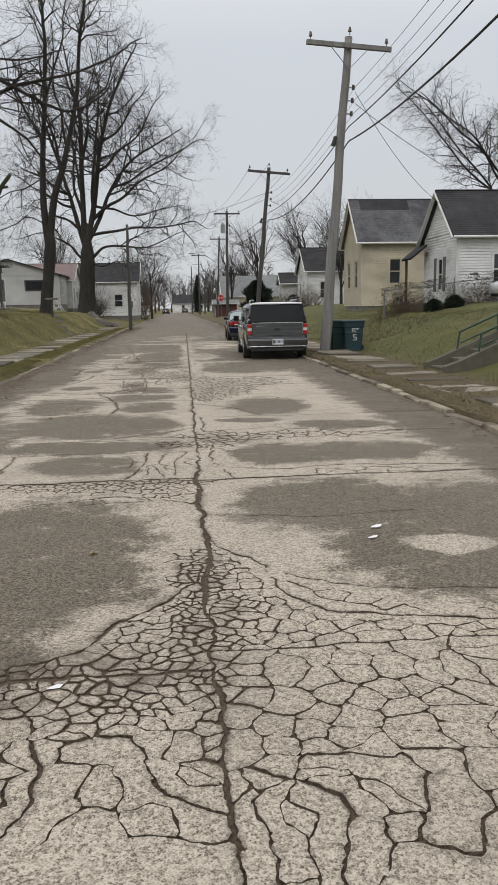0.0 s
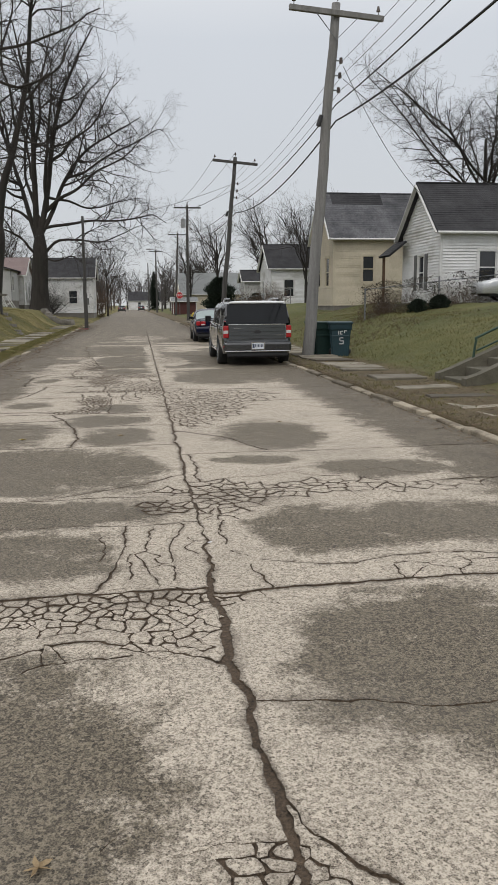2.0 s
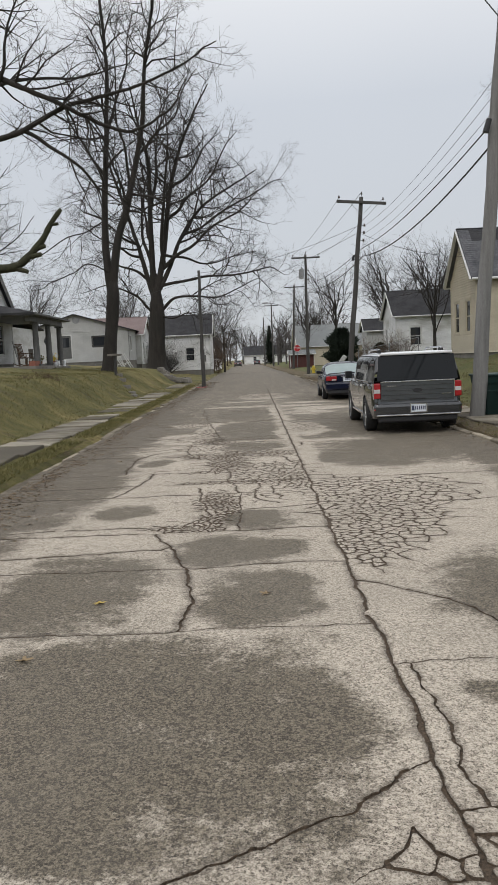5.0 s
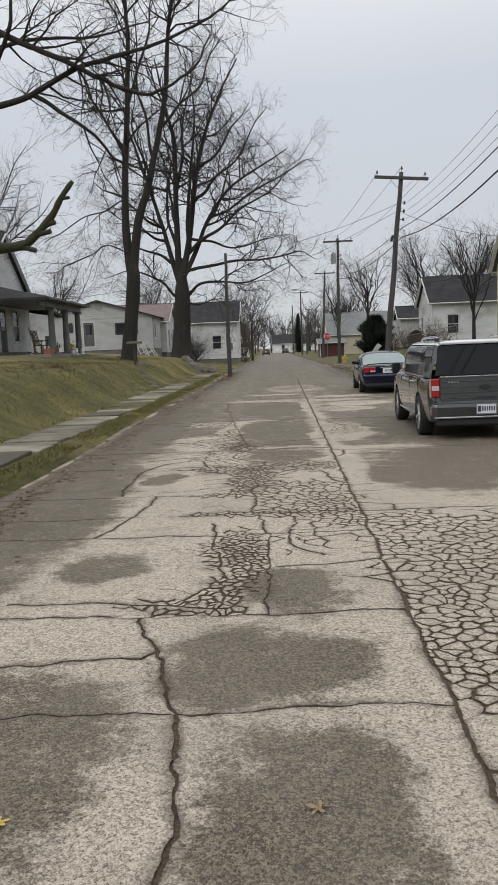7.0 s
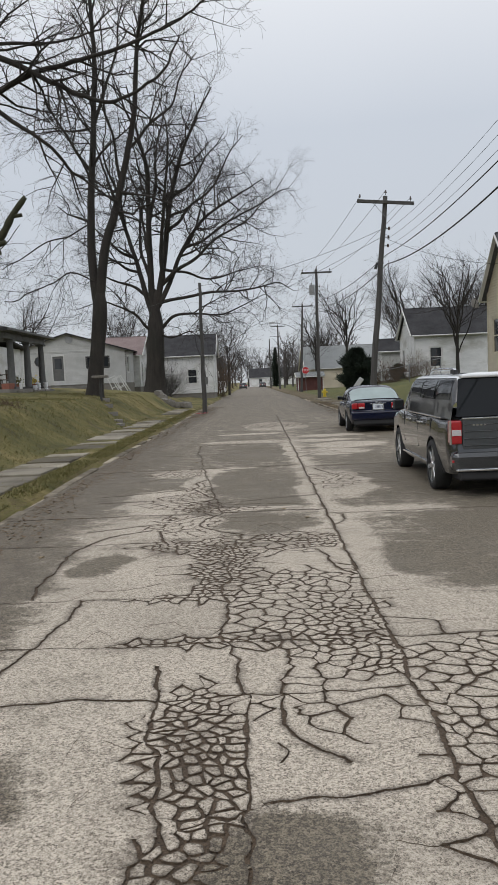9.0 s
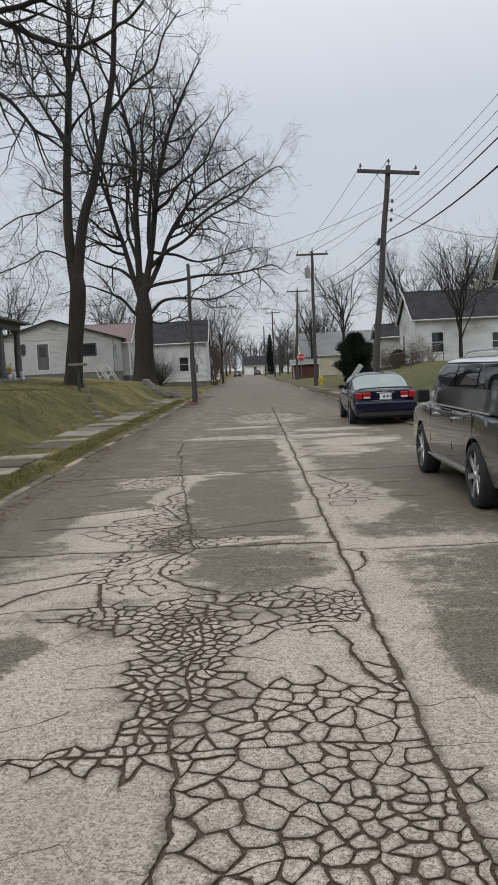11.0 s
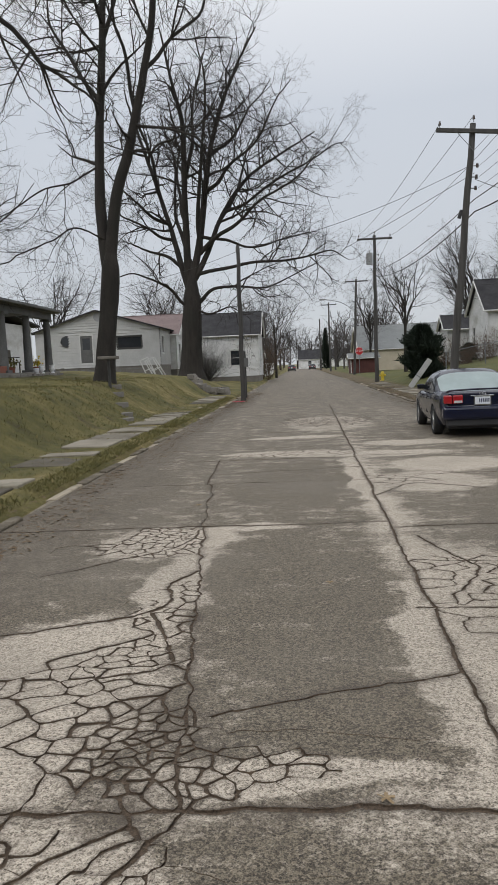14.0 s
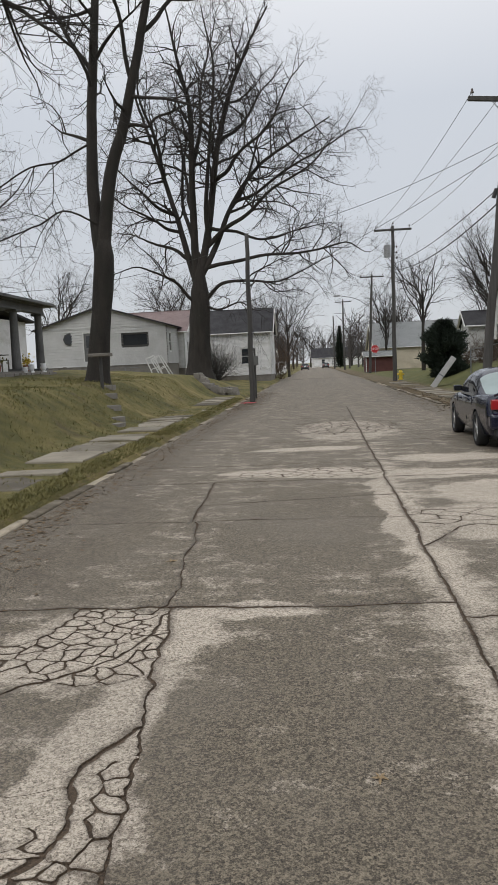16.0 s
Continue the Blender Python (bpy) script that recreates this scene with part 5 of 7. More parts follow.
# ---- signs, hydrant, dumped board and yard things ----
def stop_sign():
    th = thing("stop_sign", "red octagonal stop sign on a steel post", "sign", pose(6.05, 104.5, 0.05))
    part("post", box(-0.03, 0.03, 0.03, 0.07, -0.1, 3.1), M["iron"], th)
    for r, y, mm, nm in ((0.46, 0.0, "sign_white", "plate"), (0.43, -0.012, "sign_red", "face")):
        bm = bmesh.new()
        bmesh.ops.create_cone(bm, cap_ends=True, segments=8, radius1=r, radius2=r, depth=0.02, matrix=pose(0, y, 2.65, 90, 0, 0) @ Matrix.Rotation(radians(22.5), 4, "Z"))
        part(nm, bm, M[mm], th)
    cu = bpy.data.curves.new("lettering", "FONT")
    cu.body, cu.size, cu.align_x, cu.align_y, cu.extrude = "STOP", 0.36, "CENTER", "CENTER", 0.004
    cu.materials.append(M["sign_white"])
    ob = new("lettering", cu)
    ob.parent = th
    ob.matrix_local = pose(0, -0.03, 2.65, 90, 0, 0)


stop_sign()


def street_sign():
    th = thing("street_sign", "dark post with small street name blades", "sign", pose(-3.25, 57.5, 0.05))
    part("post", rod((0, 0, -0.1), (0, 0, 2.3), 0.05, 0.05, 8), M["dark_frame"], th)
    part("box", box(-0.16, 0.16, -0.12, 0.12, 1.5, 1.95, 0.02), M["shutter"], th)
    part("finial", rod((0, 0, 2.3), (0, 0, 2.65), 0.012, 0.012, 6), M["iron"], th)


street_sign()


def hydrant():
    th = thing("fire_hydrant", "small yellow fire hydrant on the verge", "hydrant", pose(5.55, 76, 0.06))
    part("barrel", rod((0, 0, 0), (0, 0, 0.55), 0.13, 0.12, 14), M["yellow"], th)
    part("bonnet", rod((0, 0, 0.55), (0, 0, 0.72), 0.16, 0.05, 14), M["yellow"], th)
    part("nozzle", rod((-0.24, 0, 0.42), (0.24, 0, 0.42), 0.06, 0.06, 10), M["yellow"], th)
    part("flange", rod((0, 0, 0.0), (0, 0, 0.06), 0.19, 0.19, 14), M["yellow"], th)


hydrant()
board = thing("dumped_board", "grey foam board leaning on the verge", "board", pose(5.35, 60, 0.10, 0, 36, -10))
part("board", box(-0.14, 0.14, -0.6, 0.6, 0.0, 1.75, 0.02), M["mattress"], board)
part("edge_band", box(-0.146, 0.146, -0.606, 0.606, 0.68, 0.74, 0.004), M["iron"], board)


def bird_bath():
    th = thing("yard_post", "dark post with a flat wooden top before the tree", "post", pose(-6.75, 43.6, height(-6.75, 43.6)))
    part("post", rod((0, 0, -0.15), (0, 0, 0.95), 0.055, 0.05, 8), M["dark_frame"], th)
    part("top", box(-0.32, 0.32, -0.2, 0.2, 0.92, 1.02, 0.02), M["wood_grey"], th)


bird_bath()
for i, (x, y) in enumerate([(-6.75, 44.2), (-6.45, 43.1), (-6.1, 42.0), (-5.7, 41.0), (-5.45, 40.2)]):
    st = thing("garden_stone_step", "rough pale stone step set in the bank", "step", pose(x, y, height(x, y) - 0.10, 0, 0, 20 * i), "stone steps")
    part("stone", stone(0.55, 0.3, 0.16, 300 + i, 0.4), M["block"], st)


def potted_plant(x, y, z, col, label):
    th = thing("potted_plant", label, "plant", pose(x, y, z), "porch pots")
    part("pot", rod((0, 0, 0), (0, 0, 0.22), 0.10, 0.14, 14), M["terracotta"], th)
    rng = random.Random(int(x * 100))
    vs, fs = [], []
    for k in range(120):
        c = Vector((rng.gauss(0, 0.11), rng.gauss(0, 0.11), 0.36 + rng.gauss(0, 0.09)))
        u, v = Vector((rng.gauss(0, 1), rng.gauss(0, 1), rng.gauss(0, 1))).normalized() * 0.05, Vector((rng.gauss(0, 1), rng.gauss(0, 1), rng.gauss(0, 1))).normalized() * 0.035
        b = len(vs)
        vs += [c - u, c + v, c + u, c - v]
        fs.append((b, b + 1, b + 2, b + 3))
    tagged(part("flower_mass", (vs, fs), M[col], th), kind="stuff")


potted_plant(-10.95, 48.7, 1.72, "yellow", "yellow flowers in a pot on the porch")
potted_plant(-11.05, 46.3, 1.72, "blade", "potted green plant on the porch")


def chair(m, label):
    th = thing("porch_chair", label, "chair", m, "porch chairs")
    part("seat", box(-0.24, 0.24, -0.22, 0.22, 0.42, 0.46, 0.01), M["wood_grey"], th)
    part("backrest", box(-0.24, 0.24, 0.19, 0.23, 0.5, 0.95, 0.01), M["wood_grey"], th)
    for x in (-0.21, 0.21):
        for y in (-0.19, 0.2):
            part("leg", box(x - 0.02, x + 0.02, y - 0.02, y + 0.02, 0, 0.42 if y < 0 else 0.6), M["wood_grey"], th)
        part("armrest", box(x - 0.03, x + 0.03, -0.22, 0.2, 0.62, 0.65, 0.006), M["wood_grey"], th)


chair(pose(-11.9, 46.3, 1.72, 0, 0, 100), "grey wooden porch chair")
chair(pose(-12.0, 48.9, 1.72, 0, 0, 80), "grey wooden porch chair")


def planter_wall():
    th = thing("planter_wall", "low block planter edge before the porch", "planter")
    rng = random.Random(2)
    for k in range(12):
        b = part("block", stone(0.3, 0.42, 0.24, 500 + k, 0.1), M["block"], th)
        b.location = (-10.45 + rng.uniform(-0.04, 0.04), 44.8 + k * 0.47, 1.42)


planter_wall()


# chain fence and leaning frames beside the bungalow
def wire_fence(points, h, label, pitch=0.12):
    th = thing("wire_fence", label, "fence", group="wire fences")
    mesh_paths = []
    for (x0, y0), (x1, y1) in zip(points, points[1:]):
        ln = math.hypot(x1 - x0, y1 - y0)
        n = max(1, int(ln / 2.2))
        for k in range(n + 1):
            x, y = x0 + (x1 - x0) * k / n, y0 + (y1 - y0) * k / n
            z = height(x, y)
            part("post", rod((x, y, z - 0.2), (x, y, z + h + 0.05), 0.03, 0.03, 7), M["iron"], th)
        z0, z1 = height(x0, y0), height(x1, y1)
        part("top_rail", tubes([([(x0, y0, z0 + h), (x1, y1, z1 + h)], [0.02, 0.02])], 6), M["iron"], th)
        m = int(ln / pitch)
        for k in range(-int(h / pitch), m):
            for sgn in (1, -1):
                a, b = (k * pitch, 0.05) if sgn > 0 else (k * pitch + h, 0.05)
                c, d = a + sgn * h, h
                if min(a, c) < 0 or max(a, c) > ln:
                    continue
                mesh_paths.append(([(x0 + (x1 - x0) * a / ln, y0 + (y1 - y0) * a / ln, z0 + (z1 - z0) * a / ln + b), (x0 + (x1 - x0) * c / ln, y0 + (y1 - y0) * c / ln, z0 + (z1 - z0) * c / ln + d)], [0.002, 0.002]))
    tagged(part("wire_mesh", tubes(mesh_paths, 3), M["iron"], th), kind="stuff")


wire_fence([(-18.6, 75.0), (-11.4, 75.0)], 1.0, "low galvanised wire fence before the bungalow", 0.2)
wire_fence([(8.2, 30.2), (14.0, 30.6)], 1.1, "wire fence overgrown with dead vines")
wire_fence([(7.6, 62.0), (12.8, 66.0)], 1.2, "galvanised wire fence on the lawn", 0.2)
for k, (x, tilt) in enumerate(((-11.6, 22), (-11.1, 28), (-10.9, 30))):
    fr = thing("old_window", "old white window frame leaning on the wall", "window", pose(x, 74.6 + 0.1 * k, height(x, 74.6) - 0.03, 0, -tilt, 15), "leaning old windows")
    bm = bmesh.new()
    for a in ((0, 0.08, 0, 1.7), (0.62, 0.7, 0, 1.7), (0.08, 0.62, 0, 0.08), (0.08, 0.62, 1.62, 1.7), (0.08, 0.62, 0.8, 0.86)):
        box(a[0], a[1], -0.03, 0.03, a[2], a[3], 0.004, bm)
    part("frame", bm, M["trim"], fr)


# grey boards, a cooling unit and porch clutter
for k in range(7):
    x = -18.9 + 0.42 * k
    bp = thing("fence_board", "weathered grey board standing before the bungalow", "board", pose(x, 74.7, height(x, 74.7), 0, (-4, 3, 0, 6, -3, 2, 9)[k], 0), "loose fence boards")
    part("board", box(-0.13, 0.13, -0.015, 0.015, -0.1, 1.0 + 0.12 * (k % 3), 0.004), M["wood_grey"], bp)
    part("nail_batten", box(-0.16, 0.16, 0.015, 0.045, 0.55, 0.62, 0.003), M["wood_grey"], bp)


def cooling_unit(x, y):
    th = thing("cooling_unit", "dark square cooling unit standing by the bungalow wall", "cooling unit", pose(x, y, height(x, y) - 0.02))
    part("casing", box(-0.38, 0.38, -0.3, 0.3, 0, 0.72, 0.02), M["shutter"], th)
    for k in range(8):
        part("louvre", box(-0.33, 0.33, -0.312, -0.298, 0.08 + 0.075 * k, 0.11 + 0.075 * k, 0.002), M["dark_frame"], th)
    part("fan_guard", rod((0, 0, 0.72), (0, 0, 0.74), 0.27, 0.25, 18), M["dark_frame"], th)


cooling_unit(-14.1, 75.4)


def rocking_chair(m, label):
    th = thing("rocking_chair", label, "chair", m, "porch chairs")
    part("seat", box(-0.26, 0.26, -0.24, 0.24, 0.40, 0.44, 0.012), M["wood_brown"], th)
    for k in range(5):
        part("back_slat", beam((-0.2 + 0.1 * k, 0.22, 0.44), (-0.2 + 0.1 * k, 0.40, 1.12), 0.05, 0.018), M["wood_brown"], th)
    part("top_rail", beam((-0.27, 0.40, 1.12), (0.27, 0.40, 1.12), 0.07, 0.03, 0.008), M["wood_brown"], th)
    for sx in (-0.24, 0.24):
        part("rocker", tubes([(smooth_path([(sx, -0.45, 0.12), (sx, -0.1, 0.03), (sx, 0.25, 0.04), (sx, 0.6, 0.16)], 9), [0.025] * 9)], 6), M["wood_brown"], th)
        for y in (-0.2, 0.2):
            part("leg", rod((sx, y, 0.04), (sx, y, 0.64 if y < 0 else 0.5), 0.022, 0.02, 8), M["wood_brown"], th)
        part("armrest", box(sx - 0.04, sx + 0.04, -0.28, 0.3, 0.63, 0.66, 0.008), M["wood_brown"], th)


rocking_chair(pose(-11.5, 45.4, 1.72, 0, 0, 70), "dark brown wooden rocking chair on the porch")
trough = thing("flower_trough", "long red-brown flower trough at the porch edge", "planter", pose(-10.85, 44.6, 1.72))
part("trough", box(-0.16, 0.16, -0.5, 0.5, 0, 0.24, 0.02), M["terracotta"], trough)
part("soil", box(-0.13, 0.13, -0.47, 0.47, 0.23, 0.25, 0.004), M["crack"], trough)
leaning = thing("leaning_board", "pale wooden board leaning on the porch wall", "board", pose(-13.0, 49.6, 1.72, 0, -14, 0))
part("board", box(-0.02, 0.02, -0.14, 0.14, 0, 1.5, 0.005), M["mattress"], leaning)
part("cross_batten", box(0.02, 0.045, -0.14, 0.14, 1.1, 1.18, 0.003), M["wood_grey"], leaning)
for x, y, h in ((-10.55, 48.1, 0.34), (-10.5, 49.2, 0.4), (-10.52, 47.4, 0.28)):
    orn = thing("garden_ornament", "small white garden ornament before the porch", "ornament", pose(x, y, height(x, y) - 0.01), "garden ornaments")
    part("base", rod((0, 0, 0), (0, 0, h * 0.3), 0.13, 0.10, 12), M["sign_white"], orn)
    part("urn", tubes([([(0, 0, h * k) for k in (0.28, 0.4, 0.6, 0.8, 1.0)], [0.05, 0.09, 0.12, 0.09, 0.11])], 12), M["sign_white"], orn)


# ---- shrubs, vines and hedges ----
def thicket(name, label, category, spots, stems, length, rad, mat, seed, spread=0.6, curl=0.22):
    """Tangled bare stems from several feet."""
    th = thing(name, label, category)
    rng = np.random.default_rng(seed)
    out = []
    for x, y in spots:
        z = height(x, y)
        for k in range(stems):
            d = np.array([rng.normal(0, spread), rng.normal(0, spread), 1.0])
            p = [np.array([x + rng.normal(0, 0.12), y + rng.normal(0, 0.12), z - 0.05])]
            ln = length * rng.uniform(0.5, 1.15)
            for i in range(7):
                d = d + rng.normal(0, curl, 3)
                d /= np.linalg.norm(d)
                p.append(p[-1] + d * ln / 7)
            out.append((p, np.linspace(rad, rad * 0.3, 8)))
            for j in (3, 4, 6):
                for _ in range(2):
                    q = [p[j]]
                    e = d + rng.normal(0, 0.7, 3)
                    for i in range(4):
                        e = e + rng.normal(0, 0.3, 3)
                        e /= np.linalg.norm(e)
                        q.append(q[-1] + e * ln * 0.09)
                    out.append((q, np.linspace(rad * 0.45, rad * 0.2, 5)))
    tagged(part("stem_mass", tubes(out, 3), M[mat], th), kind="stuff")
    return th


M["vine_leaf"] = mottled("dark_vine_leaf", (0.012, 0.013, 0.007), (0.07, 0.055, 0.03), 9, 60, 0.85, 0.0)
M["vine"] = mottled("dead_brown_vine", (0.045, 0.028, 0.018), (0.13, 0.085, 0.055), 5, 30, 0.95, 0.0)
hedge = thicket("vine_hedge", "dead brown vine hedge tangled on a wire fence", "hedge", [(8.2 + 0.28 * k, 30.25 + 0.02 * k) for k in range(21)], 16, 1.15, 0.006, "vine", 81, 0.3, 0.5)


def vine_leaves(parent):
    """Small dark leaves hanging in the vines, thinner towards the lower edge."""
    rng = np.random.default_rng(87)
    vs, fs = [], []
    for _ in range(5200):
        x = rng.uniform(8.1, 14.0)
        y = 30.25 + (x - 8.2) * 0.07 + rng.normal(0, 0.10)
        t = rng.uniform() ** 0.6
        if noise.noise(Vector((x * 2.1, t * 2.4, 4.4))) < rng.uniform(-0.5, 0.3):
            continue
        v, f = leaf_shape(x, y, height(x, y) + 0.1 + 1.1 * t, rng.uniform(0.02, 0.045), rng.uniform(0, 6.28), rng)
        k = len(vs)
        vs += [(p[0], p[1], p[2] + (p[0] - x) * rng.normal(0, 0.8)) for p in v]
        fs += [tuple(i + k for i in q) for q in f]
    tagged(part("leaf_mass", (vs, fs), M["vine_leaf"], parent), kind="stuff")


thicket("brush", "brown dead brush on the bank behind the bins", "shrub", [(6.3 + 0.5 * (k % 5), 25.0 + 1.1 * (k // 5)) for k in range(30)], 12, 0.32, 0.004, "vine", 82, 0.8, 0.5)
thicket("vine_post", "column of brown dead vines", "shrub", [(9.3, 31.5), (9.5, 31.7), (9.2, 31.8)], 36, 1.3, 0.007, "vine", 83, 0.25, 0.4)
thicket("twig_pile", "heap of dead brown twigs lying on the lawn bank", "twigs", [(-7.84, 32.48), (-7.34, 32.68), (-6.94, 32.48)], 20, 0.5, 0.007, "vine", 88, 1.5, 0.5)
thicket("bare_shrub", "pale bare many-stemmed shrub on the lawn", "shrub", [(-8.6, 84 + 0.3 * k) for k in range(4)], 45, 3.6, 0.016, "pole_dark", 84, 0.5, 0.12)
thicket("bare_hedge", "brown bare hedge before the small white house", "hedge", [(7.8 + 0.5 * k, 67.5 + 0.5 * (k % 3)) for k in range(10)], 22, 1.9, 0.014, "vine", 85, 0.35, 0.3)
thicket("scrub", "bare brown scrub beside the corner house", "shrub", [(-3.9 - 0.8 * k, 100 + 1.5 * (k % 4)) for k in range(7)], 26, 4.5, 0.024, "vine", 86, 0.35, 0.2)


def evergreen(x, y, z, h, w, label, seed, cone=False):
    th = thing("evergreen_bush", label, "bush", pose(x, y, z))
    rng = np.random.default_rng(seed)
    part("stem", rod((0, 0, -0.2), (0, 0, h * 0.8), 0.09, 0.03, 8), M["bark"], th)
    vs, fs = [], []
    for k in range(16000 if h > 2 else 5000):
        t = rng.uniform(0.02, 1) ** 0.9
        a = rng.uniform(0, 2 * math.pi)
        rim = w * ((1 - t) ** 0.9 if cone else math.sqrt(max(1 - (t - 0.35) ** 2 / 0.43, 0.02)))
        rim *= 0.82 + 1.05 * noise.noise(Vector((math.cos(a) * 1.9, math.sin(a) * 1.9, t * 4 + seed)))
        r = rim * rng.uniform(0.05, 1.06) ** 0.5
        c = np.array([r * math.cos(a), r * math.sin(a), t * h])
        out = np.array([math.cos(a), math.sin(a), 0.7]) + rng.normal(0, 0.5, 3)
        out /= np.linalg.norm(out)
        s = np.cross(out, rng.normal(0, 1, 3))
        s /= np.linalg.norm(s)
        ln, wd = rng.uniform(0.14, 0.42) * min(1, w), rng.uniform(0.02, 0.05) * min(1, w)
        b = len(vs)
        vs += [tuple(c - s * wd), tuple(c + s * wd), tuple(c + out * ln)]
        fs.append((b, b + 1, b + 2))
    tagged(part("foliage", (vs, fs), M["needle"], th), kind="stuff")


evergreen(6.95, 66, 0.3, 3.2, 1.12, "large dark evergreen bush on the verge", 91)
evergreen(5.6, 200, 0.0, 9.5, 1.6, "tall far spruce above the roofs", 92, True)
evergreen(10.6, 70.2, 1.3, 1.1, 0.55, "small clipped dark evergreen shrub", 93)
evergreen(10.95, 29.9, 1.12, 0.62, 0.36, "round dark shrub before the white house", 94)
evergreen(10.1, 29.9, 1.05, 0.55, 0.32, "round dark shrub before the white house", 95)


# ---- far bare woods ----
def far_woods():
    rng = np.random.default_rng(17)
    out = []
    spots = [(rng.uniform(-75, 85), rng.uniform(270, 340), rng.uniform(9, 17)) for _ in range(90)]
    spots += [(rng.uniform(-40, -5), rng.uniform(135, 230), rng.uniform(7, 12)) for _ in range(60)]
    spots += [(rng.uniform(24, 60), rng.uniform(100, 190), rng.uniform(7, 11)) for _ in range(40)]
    spots += [(rng.uniform(6, 20), rng.uniform(150, 250), rng.uniform(8, 13)) for _ in range(20)]
    for x, y, h in spots:
        p0 = np.array([x, y, -0.5])
        out.append(([p0, p0 + [0, 0, h * 0.45], p0 + [rng.normal(0, 0.4), 0, h * 0.9]], [0.22, 0.16, 0.04]))
        for k in range(26):
            t = rng.uniform(0.15, 0.85)
            a = rng.uniform(0, 2 * math.pi)
            b = p0 + [0, 0, h * t]
            ln = h * rng.uniform(0.2, 0.42) * (1.2 - t)
            e = b + np.array([math.cos(a) * ln * 0.8, math.sin(a) * ln * 0.5, ln * rng.uniform(0.3, 1.1)])
            out.append(([b, (b + e) / 2 + rng.normal(0, 0.15, 3), e], [0.085, 0.06, 0.03]))
            for j in range(3):
                f = (b + e) / 2 + (e - b) * rng.uniform(-0.3, 0.5)
                g = f + np.array([rng.normal(0, 0.9), rng.normal(0, 0.6), rng.uniform(0.1, 1.6)])
                out.append(([f, g], [0.04, 0.025]))
    ob = new("far_woods", mesh_of("far_woods", *tubes(out, 3)[:2], M["far_wood"]))
    tagged(ob, "hazy bare woods closing the far distance", "woods", kind="stuff")


far_woods()


# ---- rubble wall at the foot of the big tree, and a far white board fence ----
rubble = thing("rubble_wall", "low dark rubble stone wall at the bank", "wall")
rng_r = random.Random(12)
for k in range(34):
    t = k % 17 / 16
    x, y = -6.6 + 2.2 * t + rng_r.uniform(-0.1, 0.1), 61.5 - 2.0 * t + rng_r.uniform(-0.2, 0.2)
    b = part("stone", stone(rng_r.uniform(0.35, 0.6), rng_r.uniform(0.3, 0.45), rng_r.uniform(0.2, 0.3), 700 + k, 0.35), M["block"], rubble)
    b.location, b.rotation_euler = (x, y, height(x, y) - 0.08 + 0.2 * (k // 17)), (rng_r.uniform(-0.15, 0.15), rng_r.uniform(-0.15, 0.15), rng_r.uniform(0, 3))
fence = thing("board_fence", "far white board fence along the street", "fence")
for k in range(24):
    part("board", box(-5.06, -5.0, 118.2 + k * 1.3, 119.45 + k * 1.3, -0.05, 1.9, 0.01), M["white_siding"], fence)
M["red_cloth"] = mottled("faded_red_cloth", (0.35, 0.04, 0.05), (0.55, 0.10, 0.11), 8, 60, 0.9, 0.2, 0.01)
rag_v = [(0.55 * (i / 9 - 0.5) + 0.03 * math.sin(7 * j), 0.4 * (j / 7 - 0.5) + 0.03 * math.sin(5 * i), 0.02 + 0.05 * abs(math.sin(1.3 * i + 0.9 * j))) for j in range(8) for i in range(10)]
rag = new("red_cloth", mesh_of("red_cloth", rag_v, [(j * 10 + i, j * 10 + i + 1, j * 10 + i + 11, j * 10 + i + 10) for j in range(7) for i in range(9)], M["red_cloth"], True))
rag.matrix_world = pose(-3.2, 52.5, 0.0, 0, 0, 25)
tagged(rag, "crumpled faded red cloth lying in the gutter", "cloth")


# ---- bare trees ----
def grow(out, rng, p, d, length, r, level, spec, lift):
    """One branch and its children; out collects (points, radii) by level."""
    n = max(3, int(length / spec["step"][level]) + 1)
    pts, rad, dirs = [np.array(p)], [r], []
    d = np.array(d, float)
    d /= np.linalg.norm(d)
    for i in range(n):
        d = d + rng.normal(0, spec["bend"][level], 3) + np.array([0, 0, lift])
        d /= np.linalg.norm(d)
        pts.append(pts[-1] + d * length / n)
        rad.append(max(r * (1 - 0.80 * (i + 1) / n), 0.0035))
        dirs.append(d.copy())
    out[min(level, len(out) - 1)].append((pts, rad))
    children(out, rng, pts, rad, level, spec)


def children(out, rng, pts, rad, level, spec):
    if level >= spec["levels"]:
        return
    pts = np.asarray(pts)
    seg = np.linalg.norm(np.diff(pts, axis=0), axis=1)
    length = seg.sum()
    count = max(1, int(round(length * spec["per_m"][level] * rng.uniform(0.8, 1.2))))
    cum = np.concatenate([[0], np.cumsum(seg)]) / length
    for k in range(count):
        t = rng.uniform(spec["from"][level], 1.0)
        i = min(int(np.searchsorted(cum, t)) - 1, len(seg) - 1)
        i = max(i, 0)
        f = (t - cum[i]) / max(cum[i + 1] - cum[i], 1e-6)
        p = pts[i] + (pts[i + 1] - pts[i]) * f
        ax = (pts[i + 1] - pts[i]) / seg[i]
        side = rng.normal(0, 1, 3)
        side -= ax * side.dot(ax)
        side /= np.linalg.norm(side)
        a = radians(rng.uniform(*spec["angle"][level]))
        d = ax * math.cos(a) + side * math.sin(a)
        ln = spec["len"][level] * rng.uniform(0.55, 1.25) * (1.15 - 0.6 * t)
        rr = min(rad[i] * 0.62, spec["rad"][level] * rng.uniform(0.7, 1.2))
        grow(out, rng, p, d, ln, rr, level + 1, spec, spec["lift"][level + 1])


